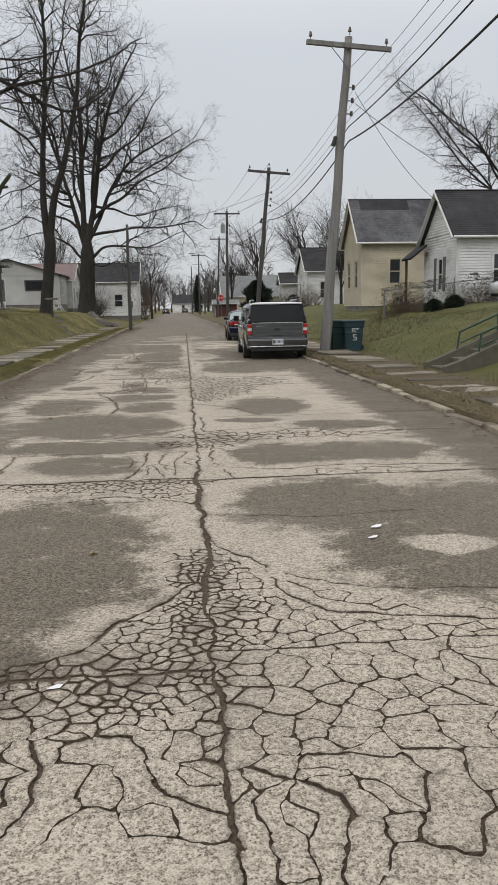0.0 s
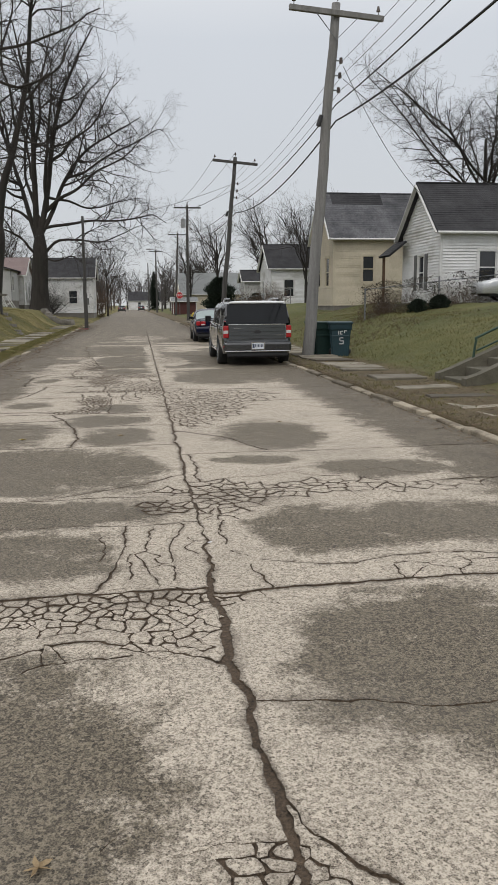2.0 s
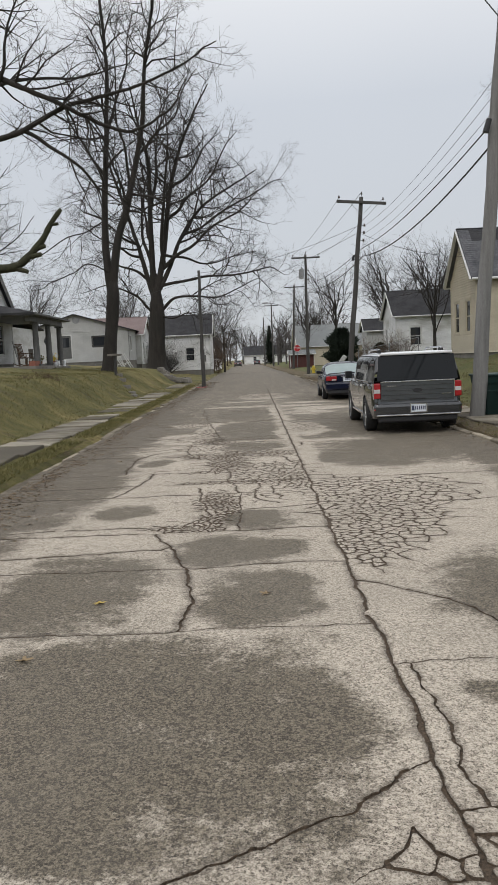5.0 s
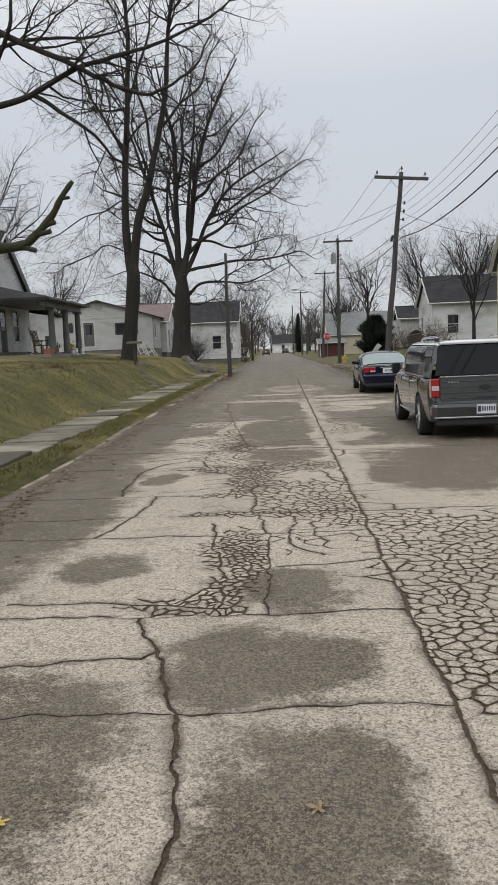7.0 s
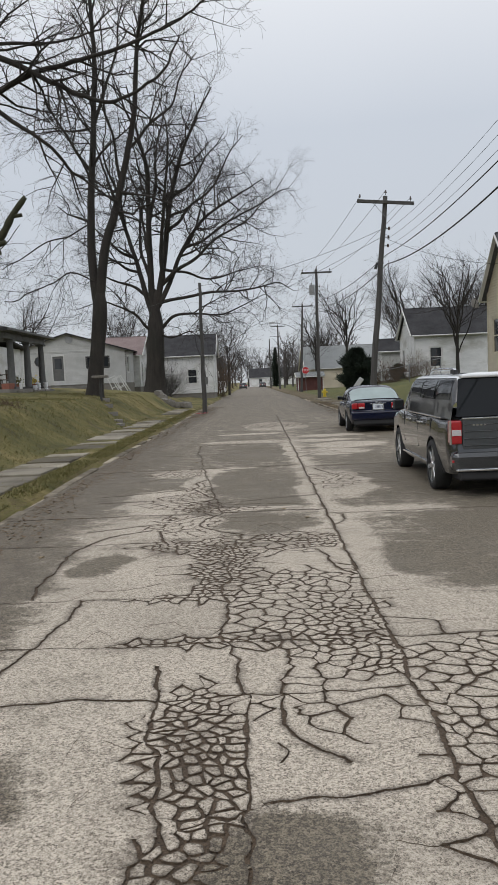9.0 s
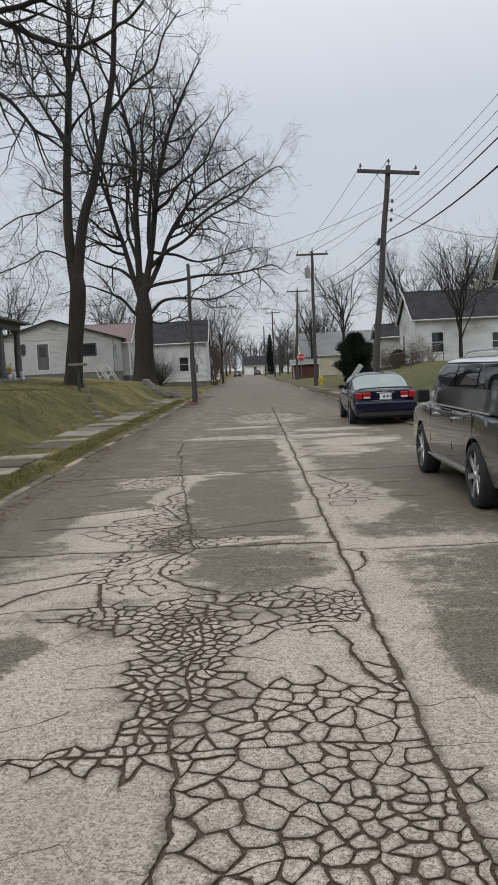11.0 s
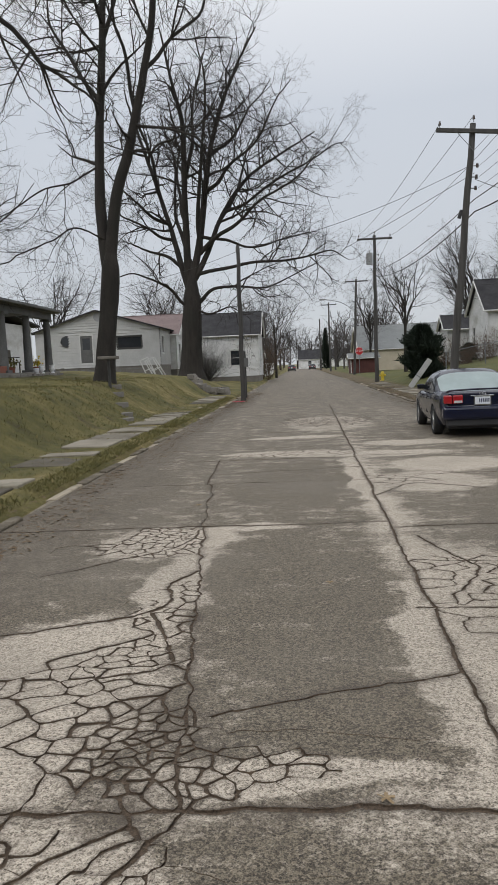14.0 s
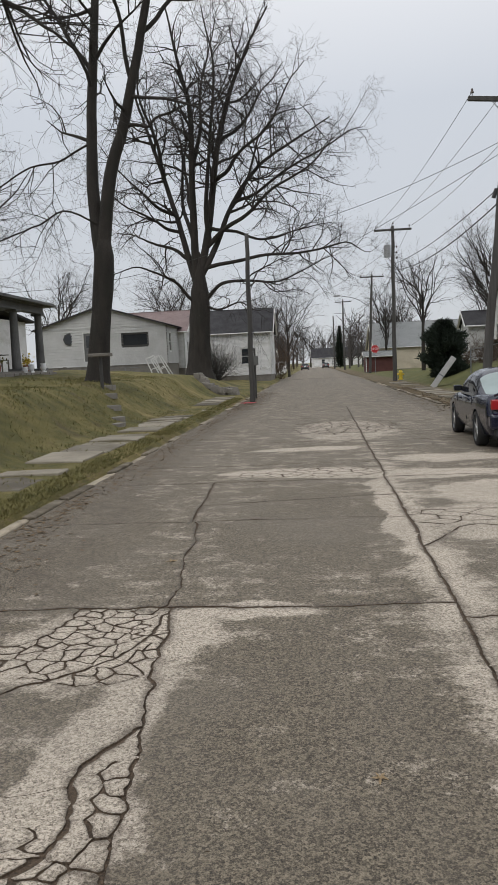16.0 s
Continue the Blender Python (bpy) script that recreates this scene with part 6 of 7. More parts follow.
SPEC = dict(levels=4, step=(0.9, 0.7, 0.5, 0.33, 0.25), bend=(0.10, 0.17, 0.20, 0.22, 0.24), per_m=(0.75, 1.4, 2.3, 3.0), angle=((30, 62), (30, 65), (30, 70), (25, 70)),
            len=(5.2, 2.7, 1.25, 0.6), rad=(0.075, 0.030, 0.013, 0.0075), lift=(0.03, 0.05, 0.04, 0.02, 0.0), **{"from": (0.22, 0.2, 0.15, 0.1)})


def tree(name, label, base, trunk, limbs, seed, spec=SPEC, scale_r=1.0, group="bare street trees"):
    """trunk: (points, radii) from the base; limbs: (points, first radius); everything else grows from them."""
    rng = np.random.default_rng(seed)
    th = thing(name, label, "tree", pose(0, 0, 0), group)
    out = [[], [], [], [], []]
    tp, tr = trunk
    path = smooth_path(tp, 14)
    rr = np.interp(np.linspace(0, 1, 14), np.linspace(0, 1, len(tr)), tr)
    v, f, _ = tubes([(path, rr)], 16)
    for i in range(len(v)):
        k = noise.noise(Vector(v[i]) * 2.2) * 0.06
        v[i] += (v[i] - path[min(i // 16, 13)]) * k * 2.0
    part("trunk", (v, f, True), M["bark"], th)
    for pts, r in limbs:
        n = max(12, len(pts) * 5)
        sp = smooth_path(pts, n)
        wob = np.cumsum(rng.normal(0, 0.03, (n, 3)), axis=0)
        u = np.linspace(0, 1, n)[:, None]
        ph = rng.uniform(0, 6.28, 3)
        sp = sp + wob * u + np.sin(u * rng.uniform(9, 15) + ph) * 0.10 * np.minimum(u * 4, 1) * (r < 0.2)
        ra = np.linspace(r, max(r * 0.16, 0.02), n)
        # each limb leaves the wood that is nearest to its foot
        wood = np.vstack([path] + [q[0] for q in out[0]])
        near = wood[((wood - sp[0]) ** 2).sum(axis=1).argmin()]
        sp = sp + (near - sp[0]) * (1 - u) ** 3
        out[0].append((sp, ra))
        children(out, rng, sp, ra, 0, spec)
    for limb in out[0]:
        part("limb", tubes([limb], 9), M["bark"], th)
    tagged(part("crown", tubes(out[1] + out[2], 5), M["bark"], th), kind="stuff")
    tagged(part("fine_crown", tubes(out[3] + out[4], 3), M["twig"], th), kind="stuff")
    return th


def limb3(pts, y, swing=0.0):
    """A limb from (x, z) points at depth y, swinging away in depth by swing at its tip."""
    n = len(pts) - 1
    return [(x, y + swing * (i / n) ** 1.2, z) for i, (x, z) in enumerate(pts)]


Y1 = 45.3
tree("tree", "tall forked bare tree on the grass bank", (-7.1, Y1, 1.2),
     ([(-7.42, Y1, 0.8), (-7.33, Y1, 1.5), (-7.12, Y1, 3.2), (-6.9, Y1, 5.1), (-6.87, Y1, 6.1)], [0.56, 0.37, 0.31, 0.33, 0.08]),
     [(limb3([(-6.85, 4.9), (-7.05, 6.4), (-7.1, 8.1), (-7.0, 10.3), (-6.8, 13.0), (-6.7, 16), (-6.9, 19.5), (-6.6, 22)], Y1, 1.0), 0.235),
      (limb3([(-6.8, 5.0), (-6.45, 7.5), (-5.95, 9.0), (-5.6, 10.4), (-5.0, 12.6), (-4.6, 15.5), (-4.0, 18.5), (-3.9, 21)], Y1, -0.6), 0.225),
      (limb3([(-7.05, 8.6), (-8.2, 8.0), (-9.4, 7.4), (-10.6, 6.6)], Y1, -1.5), 0.035), (limb3([(-6.0, 9.0), (-4.9, 9.1), (-4.0, 9.6)], Y1, -0.5), 0.06),
      (limb3([(-6.9, 6.2), (-8.2, 6.5), (-9.4, 5.6), (-10.4, 5.2)], Y1, -1.8), 0.032), (limb3([(-7.0, 11), (-8.4, 13), (-9.4, 15.5)], Y1, 1.5), 0.075),
      (limb3([(-6.9, 13), (-5.9, 15.6), (-5.4, 19)], Y1, 2), 0.08), (limb3([(-5.3, 11.5), (-3.6, 13.6), (-2.4, 16.4)], Y1, 1.5), 0.075),
      (limb3([(-5.6, 10.2), (-6.0, 13.0), (-5.8, 16.2)], Y1, -2), 0.07)], 11,
     dict(SPEC, per_m=(1.2, 1.8, 2.4, 2.2), len=(3.4, 2.2, 1.2, 0.6), rad=(0.06, 0.030, 0.014, 0.0085), bend=(0.1, 0.22, 0.27, 0.29, 0.30), lift=(0.0, 0.012, 0.006, 0.0, 0.0)))
Y2 = 71.5
tree("tree", "huge spreading bare tree beside the bungalow", (-7.9, Y2, 1.3),
     ([(-8.0, Y2, 0.8), (-7.95, Y2, 1.6), (-7.85, Y2, 3.6), (-7.7, Y2, 6.2), (-7.6, Y2, 9.0)], [1.1, 0.80, 0.70, 0.62, 0.06]),
     [(limb3([(-7.9, 6.2), (-8.4, 8.4), (-9.0, 11.2), (-10.2, 15.4), (-11.2, 18.6), (-11.8, 21)], Y2, 1.5), 0.25),
      (limb3([(-7.7, 7.0), (-7.75, 12.1), (-7.7, 17.3), (-8.2, 20.2), (-9.0, 23.7)], Y2, -1.0), 0.28),
      (limb3([(-7.5, 6.8), (-6.8, 10.5), (-6.1, 15.6), (-5.3, 18.9), (-4.2, 21.5), (-2.7, 24.4)], Y2, 1.0), 0.28),
      (limb3([(-7.0, 9.4), (-5.3, 10.6), (-3.3, 11.8), (-0.9, 13.0), (1.4, 14.6)], Y2, -2.0), 0.17)] + [
      (limb3([(-7.4, 5.6), (-6.3, 6.7), (-4.7, 6.9), (-2.1, 6.9), (0.9, 7.9)], Y2, -1.5), 0.15),
      (limb3([(-8.4, 8.6), (-9.3, 9.2), (-10.6, 9.8), (-11.9, 10.4), (-13.4, 10.6)], Y2, 2.0), 0.14),
      (limb3([(-7.4, 7.2), (-6.4, 9.3), (-5.4, 11.9), (-3.6, 14.5), (-1.0, 16.2), (1.0, 17.4)], Y2, 2.0), 0.22),
      (limb3([(-8.2, 5.6), (-9.2, 6.9), (-10.6, 8.0), (-13.1, 7.6)], Y2, -2.5), 0.13)] + [
      (limb3([(-8.3, 9.6), (-8.7, 12), (-8.9, 16.5), (-9.8, 20)], Y2, 4.0), 0.16), (limb3([(-7.2, 9.6), (-6.9, 13), (-5.9, 18), (-6.2, 22.5)], Y2, -4.0), 0.18),
      (limb3([(-7.0, 10.3), (-5.6, 10.2), (-3.6, 9.8), (-1.4, 10.4), (1.2, 10.9)], Y2, 2.5), 0.13), (limb3([(-6.4, 13.6), (-4.8, 14.6), (-2.6, 16.5), (-0.6, 19.4)], Y2, -3.0), 0.15),
      (limb3([(-9.0, 11.4), (-10.2, 12.0), (-11.4, 13.2), (-12.9, 15.4)], Y2, -3.0), 0.13), (limb3([(-7.4, 5.2), (-6.2, 5.2), (-4.8, 5.4), (-3.4, 4.9)], Y2, -2.5), 0.09)] + [
      (limb3([(-7.2, 7.8), (-4.8, 8.4), (-1.6, 8.6), (1.6, 9.2), (3.2, 8.6)], Y2, 0.5), 0.14), (limb3([(-5.5, 12.2), (-3.6, 12.8), (-0.8, 14.4), (1.6, 15.6), (3.0, 16.4)], Y2, 1.0), 0.12),
      (limb3([(-8.8, 10.4), (-10.4, 11.0), (-12.2, 12.2), (-14.0, 13.0)], Y2, 0.0), 0.12), (limb3([(-9.6, 13.6), (-10.0, 16.0), (-10.6, 19.0), (-10.2, 22.0)], Y2, -2.0), 0.14),
      (limb3([(-6.1, 15.6), (-4.6, 17.0), (-3.0, 19.5), (-1.6, 21.5)], Y2, 3.0), 0.13), (limb3([(-7.7, 14.0), (-7.2, 17.0), (-6.9, 20.0), (-6.0, 24.5)], Y2, 2.0), 0.16),
      (limb3([(-7.7, 11.6), (-8.3, 13.5), (-8.2, 17.0), (-7.4, 21.0)], Y2, 3.0), 0.14), (limb3([(-5.6, 11.6), (-4.4, 13.4), (-3.8, 16.2), (-2.4, 18.6)], Y2, 3.5), 0.13)], 23,
     dict(SPEC, per_m=(1.2, 1.75, 2.2, 1.7), len=(4.2, 2.4, 1.2, 0.6), rad=(0.105, 0.046, 0.022, 0.012), bend=(0.1, 0.22, 0.27, 0.29, 0.30), lift=(0.0, 0.012, 0.006, 0.0, 0.0), angle=((35, 75), (35, 75), (35, 80), (30, 80)), **{"from": (0.30, 0.2, 0.15, 0.1)}))
Y3 = 34.0
overhang = tree("tree", "bare tree with overhanging limbs and a sawn mossy stub", (-11.8, Y3, 1.4),
     ([(-11.9, Y3, 1.0), (-11.8, Y3, 1.9), (-11.7, Y3, 5.0), (-11.2, Y3, 9.0), (-10.8, Y3, 13.0)], [0.62, 0.46, 0.42, 0.36, 0.2]),
     [(limb3([(-11.3, 8.6), (-9.9, 9.6), (-8.8, 9.7), (-7.7, 9.9), (-6.4, 10.4), (-4.9, 10.8), (-3.5, 11.2), (-2.3, 11.7), (-1.0, 12.5)], Y3, 0.0), 0.13),
      (limb3([(-11.0, 12.2), (-9.6, 12.2), (-8.2, 11.3), (-7.4, 10.9), (-6.2, 10.4), (-5.0, 9.7), (-4.1, 9.2), (-3.3, 9.4), (-2.6, 10.1), (-2.2, 10.9)], Y3 - 0.5, 0.0), 0.12),
      (limb3([(-7.9, 9.85), (-7.1, 9.4), (-6.3, 8.7), (-5.6, 8.0), (-5.0, 7.6), (-4.4, 6.9)], Y3, 0.4), 0.075),
      (limb3([(-10.9, 10.6), (-9.7, 11.1), (-8.6, 11.6), (-7.5, 11.9), (-5.9, 12.0), (-4.2, 12.4)], Y3 + 1.0, 1.0), 0.10),
      (limb3([(-9.1, 9.7), (-8.7, 10.6), (-8.2, 11.6), (-7.7, 12.5), (-7.0, 14.0)], Y3, -1.0), 0.10),
      (limb3([(-11.0, 12.0), (-9.0, 14.0), (-6.5, 15.5), (-4.0, 17.5)], Y3, 1.0), 0.13), (limb3([(-10.9, 12.6), (-10.2, 16), (-9.0, 20)], Y3, 0.0), 0.14)], 37,
     dict(SPEC, per_m=(1.3, 2.0, 2.6, 2.4), len=(2.7, 1.5, 0.8, 0.45), rad=(0.045, 0.022, 0.012, 0.007), levels=4, bend=(0.1, 0.22, 0.27, 0.29, 0.30), lift=(0.0, 0.012, 0.006, 0.0, 0.0)))
sp = smooth_path([(-11.6, 33.6, 4.6), (-10.7, 33.4, 5.0), (-8.9, 33.3, 5.0), (-8.2, 33.3, 5.05), (-7.8, 33.3, 5.3), (-7.2, 33.3, 5.9), (-6.9, 33.3, 6.4), (-6.5, 33.3, 6.9)], 22)
M["mossy_bark"] = mottled("mossy_bark", (0.014, 0.014, 0.008), (0.058, 0.058, 0.028), 5, 16, 0.95, 1.0, 0.02)
part("sawn_stub", tubes([(sp, np.linspace(0.2, 0.07, 22) * (1 + 0.12 * np.sin(np.arange(22) * 2.3)))], 10), M["mossy_bark"], overhang, "mossy sawn-off limb")
for a, b, r in (((-7.75, 33.3, 5.35), (-7.25, 33.2, 5.42), 0.075), ((-7.5, 33.3, 5.6), (-7.1, 33.25, 5.7), 0.07), ((-8.2, 33.3, 5.0), (-7.75, 33.2, 4.86), 0.075), ((-6.85, 33.3, 6.4), (-6.62, 33.3, 6.42), 0.05)):
    part("stub_knot", rod(a, b, r * 1.2, r, 9), M["mossy_bark"], overhang)

FAR = dict(SPEC, levels=3, per_m=(1.2, 1.6, 1.8), len=(3.0, 1.6, 0.9), rad=(0.05, 0.024, 0.013), step=(1.2, 0.9, 0.7, 0.5), lift=(0.03, 0.07, 0.05, 0.02))


def far_tree(x, y, z, h, seed, label, w=0.32, spec=FAR):
    rng = np.random.default_rng(seed)
    r = h * 0.013
    limbs = []
    for k in range(12):
        a = rng.uniform(0, 2 * math.pi)
        t = h * rng.uniform(0.16, 0.6)
        e = np.array([math.cos(a), math.sin(a)]) * h * w * rng.uniform(0.4, 1.1)
        limbs.append(([(x, y, z + t), (x + e[0] * 0.45, y + e[1] * 0.45, z + t + (h - t) * 0.4), (x + e[0], y + e[1], z + t + (h - t) * rng.uniform(0.65, 1.0))], r * 0.45))
    return tree("tree", label, (x, y, z), ([(x, y, z - 0.3), (x, y, z + h * 0.3), (x + rng.normal(0, 0.1), y, z + h * 0.65)], [r * 1.4, r, r * 0.4]), limbs, seed, spec)


far_tree(21.0, 48, 1.6, 14.5, 51, "broad bare tree rising behind the white house", 0.5, dict(SPEC, per_m=(2.2, 2.4, 2.5, 1.4), len=(2.5, 1.6, 0.9, 0.5), rad=(0.05, 0.026, 0.014, 0.010), levels=4, bend=(0.1, 0.22, 0.27, 0.29, 0.30), lift=(0.0, 0.012, 0.006, 0.0, 0.0)))
far_tree(14.4, 86, 0.9, 11.5, 52, "slender bare tree behind the small white house")
far_tree(18.5, 84, 0.9, 10.0, 53, "bare tree behind the small white house")
far_tree(22.5, 88, 0.9, 11.0, 54, "bare tree beyond the cream house")
far_tree(10.5, 100, 0.4, 12.0, 55, "upright bare tree near the corner")
far_tree(14.7, 68.6, 1.3, 8.6, 56, "slender many-stemmed bare tree before the small white house", 0.32)
far_tree(-12.6, 96, 0.5, 9.0, 57, "bare tree behind the bungalow", 0.5)
far_tree(-3.4, 112, 0.2, 9.5, 58, "dark bare tree beside the corner house", 0.5)
far_tree(-20, 60, 1.7, 13, 59, "pale bare tree beyond the porch roof", 0.4)
for i, (x, y, h) in enumerate([(8.5, 118, 11), (16.5, 96, 10.5), (26, 92, 12), (20.5, 100, 11.5), (-16, 104, 11), (-24, 92, 11), (-6.5, 128, 11), (12.5, 142, 12), (30, 110, 12), (-5.5, 215, 11), (-1.5, 280, 14), (3.6, 290, 14), (9.5, 225, 12), (14, 190, 11)]):
    far_tree(x, y, 0.3, h, 70 + i, "bare tree in the yards behind the houses", 0.38)


# ---- grass and leaf litter ----
def build_grass():
    rng = np.random.default_rng(31)
    vs, fs = [], []
    for n, xa, xb, ya, yb, hgt in ((34000, -4.15, -3.72, 8.5, 56, 0.042), (38000, -9.5, -5.15, 11, 55, 0.055), (4000, -5.2, -4.1, 9, 50, 0.045), (4000, 3.76, 4.15, 7, 30, 0.04), (26000, 5.2, 10.5, 8, 36, 0.06), (1500, 4.1, 5.2, 8, 30, 0.04)):
        xs, ys = rng.uniform(xa, xb, n), ya + (yb - ya) * rng.uniform(0, 1, n) ** 1.4
        for x, y in zip(xs, ys):
            if noise.noise(Vector((x * 1.3, y * 1.3, 5.5))) < rng.uniform(-0.6, 0.25):
                continue
            z = height(x, y) - 0.006
            a = rng.uniform(0, 6.283)
            h = hgt * rng.uniform(0.5, 1.4)
            w = rng.uniform(0.004, 0.009) * (1 + 0.03 * max(y - 10, 0))
            lean = rng.normal(0, 0.6 * h, 2)
            dx, dy = math.cos(a) * w, math.sin(a) * w
            b = len(vs)
            vs += [(x - dx, y - dy, z), (x + dx, y + dy, z), (x + lean[0], y + lean[1], z + h)]
            fs.append((b, b + 1, b + 2))
    tagged(new("grass", mesh_of("grass", vs, fs, M["blade"])), "short winter grass on the verges and banks", "grass", kind="stuff")


def leaf_shape(x, y, z, s, a, rng):
    """A curled leaf of six corners."""
    ca, sa = math.cos(a), math.sin(a)
    pts = [(-1, 0, 0.1), (-0.3, 0.45, 0.25 * rng.uniform(0, 1)), (0.5, 0.4, 0.3 * rng.uniform(0, 1)), (1, 0, 0.3 * rng.uniform(0, 1)), (0.5, -0.4, 0.25 * rng.uniform(0, 1)), (-0.3, -0.45, 0.2 * rng.uniform(0, 1)), (0.05, 0, 0.0)]
    vs = [(x + s * (px * ca - py * sa), y + s * (px * sa + py * ca), z + s * pz + 0.003) for px, py, pz in pts]
    return vs, [(0, 6, 1), (1, 6, 2), (2, 6, 3), (3, 6, 4), (4, 6, 5), (5, 6, 0)]


def build_litter():
    rng = np.random.default_rng(41)
    vs, fs = [], []

    def drop(n, fx, ya, yb, power=1.3, s0=0.022):
        for _ in range(n):
            y = ya + (yb - ya) * rng.uniform() ** power
            x = fx(y)
            z = height(x, y) if abs(x) > 3.75 else (0.002 if abs(x) < 3.57 else 0.1)
            v, f = leaf_shape(x, y, z, s0 * rng.uniform(0.6, 1.6), rng.uniform(0, 6.28), rng)
            k = len(vs)
            vs.extend(v)
            fs.extend(tuple(i + k for i in q) for q in f)

    drop(5200, lambda y: -3.42 + rng.normal(0.05, 0.2 + 0.1 * math.sin(y)), 13, 60)
    drop(1500, lambda y: 3.5 + rng.normal(0.1, 0.18), 7, 50)
    drop(3800, lambda y: 4.5 + rng.normal(0, 0.45), 7, 26)
    drop(1300, lambda y: -5.15 + rng.normal(0, 0.2), 14, 55)
    drop(1500, lambda y: 5.5 + rng.normal(0, 0.25), 9, 26)
    drop(2600, lambda y: 4.2 + rng.normal(0, 0.55), 40, 62, 1.0, 0.035)
    drop(900, lambda y: -3.2 + rng.normal(0, 0.4), 48, 64, 1.0, 0.035)
    drop(500, lambda y: rng.uniform(-9, -5.5), 15, 50)
    drop(500, lambda y: rng.uniform(5.5, 9), 9, 34)
    drop(5200, lambda y: rng.uniform(5.4, 11.0), 24.5, 42, 1.0, 0.035)
    tagged(new("leaf_litter", mesh_of("leaf_litter", vs, fs, M["leaf"])), "brown dead leaf litter along the kerbs", "leaves", kind="stuff")
    M["leaf_pale"] = mottled("dry_tan_leaf", (0.20, 0.14, 0.075), (0.36, 0.27, 0.16), 30, 200, 0.9, 0.0)
    M["leaf_yellow"] = mottled("yellow_leaf", (0.42, 0.30, 0.07), (0.58, 0.44, 0.14), 30, 200, 0.8, 0.0)

    def oak_leaf(x, y, s, a, mat, label):
        n = 22
        ring = []
        for k in range(n):
            t = 2 * math.pi * k / n
            r = s * (0.62 + 0.38 * math.cos(5 * t)) * (1 + 0.15 * rng.normal())
            ring.append((r * math.cos(t), r * 0.75 * math.sin(t), 0.006 + 0.25 * s * abs(math.sin(t)) * rng.uniform(0.2, 1)))
        v = [(0, 0, 0.004)] + ring
        me = mesh_of("fallen_leaf", v, [(0, 1 + k, 1 + (k + 1) % n) for k in range(n)], M[mat])
        ob = new("fallen_leaf", me)
        ob.matrix_world = pose(x, y, 0.0, 0, 0, a)
        tagged(ob, label, "leaf", "loose leaves on the road")

    oak_leaf(-1.52, 11.55, 0.055, 30, "leaf_yellow", "yellow dead leaf lying on the road")
    for x, y, s in ((-0.42, 11.6, 0.05), (-0.55, 4.55, 0.045), (-1.75, 10.6, 0.06), (0.05, 20.55, 0.05), (-0.2, 21.2, 0.05), (-0.3, 24.0, 0.045), (-1.7, 27.3, 0.055), (1.6, 12.3, 0.05), (-2.6, 19.0, 0.05)):
        oak_leaf(x, y, s, x * 313 % 360, "leaf_pale", "dry tan leaf lying on the road")
    for x, y, s in ((1.28, 4.85, 0.05), (1.2, 4.62, 0.04), (-0.52, 2.86, 0.035), (0.2, 7.35, 0.02)):
        ob = new("paper_scrap", mesh_of("paper_scrap", *leaf_shape(0, 0, 0.004, s, 0.4, rng), M["sign_white"]))
        ob.matrix_world = pose(x, y, 0.0)
        tagged(ob, "small white paper scrap on the road", "litter", "paper scraps")


build_grass()
build_litter()
vine_leaves(hedge)


# ---- broken road surface: every fragment is a piece with its own edges ----
def clip(poly, nx, ny, c, mark="cut"):
    """Keeps the part of a convex polygon where nx*x + ny*y <= c; vertices carry the mark of the edge that leaves them."""
    out = []
    k = len(poly)
    for i in range(k):
        (x0, y0, e0), (x1, y1, _) = poly[i], poly[(i + 1) % k]
        d0, d1 = nx * x0 + ny * y0 - c, nx * x1 + ny * y1 - c
        if d0 <= 0:
            out.append((x0, y0, e0))
        if (d0 <= 0) != (d1 <= 0):
            t = d0 / (d0 - d1)
            out.append((x0 + (x1 - x0) * t, y0 + (y1 - y0) * t, e0 if d0 > 0 else mark))
    return out


def centre(y):
    return 0.085 + 0.0105 * y


# cross joints on the left and right half, and where the surface is broken small: (x, y, half width, half length, pieces per square metre)
LEFT_JOINTS = [-4.0, 0.6, 2.95, 6.57, 7.86, 8.64, 10.96, 12.35, 13.6, 15.6, 16.4, 17.47, 19.5, 21.15, 26.1, 28.9, 31.5, 33.2, 36.6, 39.5, 43.0, 48.0]
RIGHT_JOINTS = [-4.0, 1.0, 3.1, 6.5, 8.8, 10.35, 14.6, 16.4, 20.8, 25.85, 29.2, 31.6, 36.4, 41.0, 48.0]
BROKEN_NEAR = [(0.1, 3.65, 0.24, 0.95, 190), (-0.4, 2.85, 0.62, 0.26, 140), (-0.1, 3.3, 0.3, 0.35, 130), (0.95, 2.75, 1.1, 0.62, 24), (0.5, 2.1, 0.7, 0.5, 14), (-0.55, 2.2, 0.5, 0.35, 7), (0.55, 3.45, 0.45, 0.45, 40),
               (-0.5, 6.36, 0.85, 0.2, 160), (-1.8, 6.42, 0.7, 0.14, 110), (-0.05, 6.05, 0.14, 0.34, 120), (-0.4, 5.9, 0.6, 0.22, 13), (1.0, 8.75, 1.05, 0.36, 46), (0.33, 8.3, 0.25, 0.5, 60), (2.3, 8.7, 0.5, 0.3, 22),
               (-0.25, 7.3, 0.34, 0.5, 11), (-0.1, 8.3, 0.24, 0.26, 70), (1.6, 6.65, 0.8, 0.2, 14)]
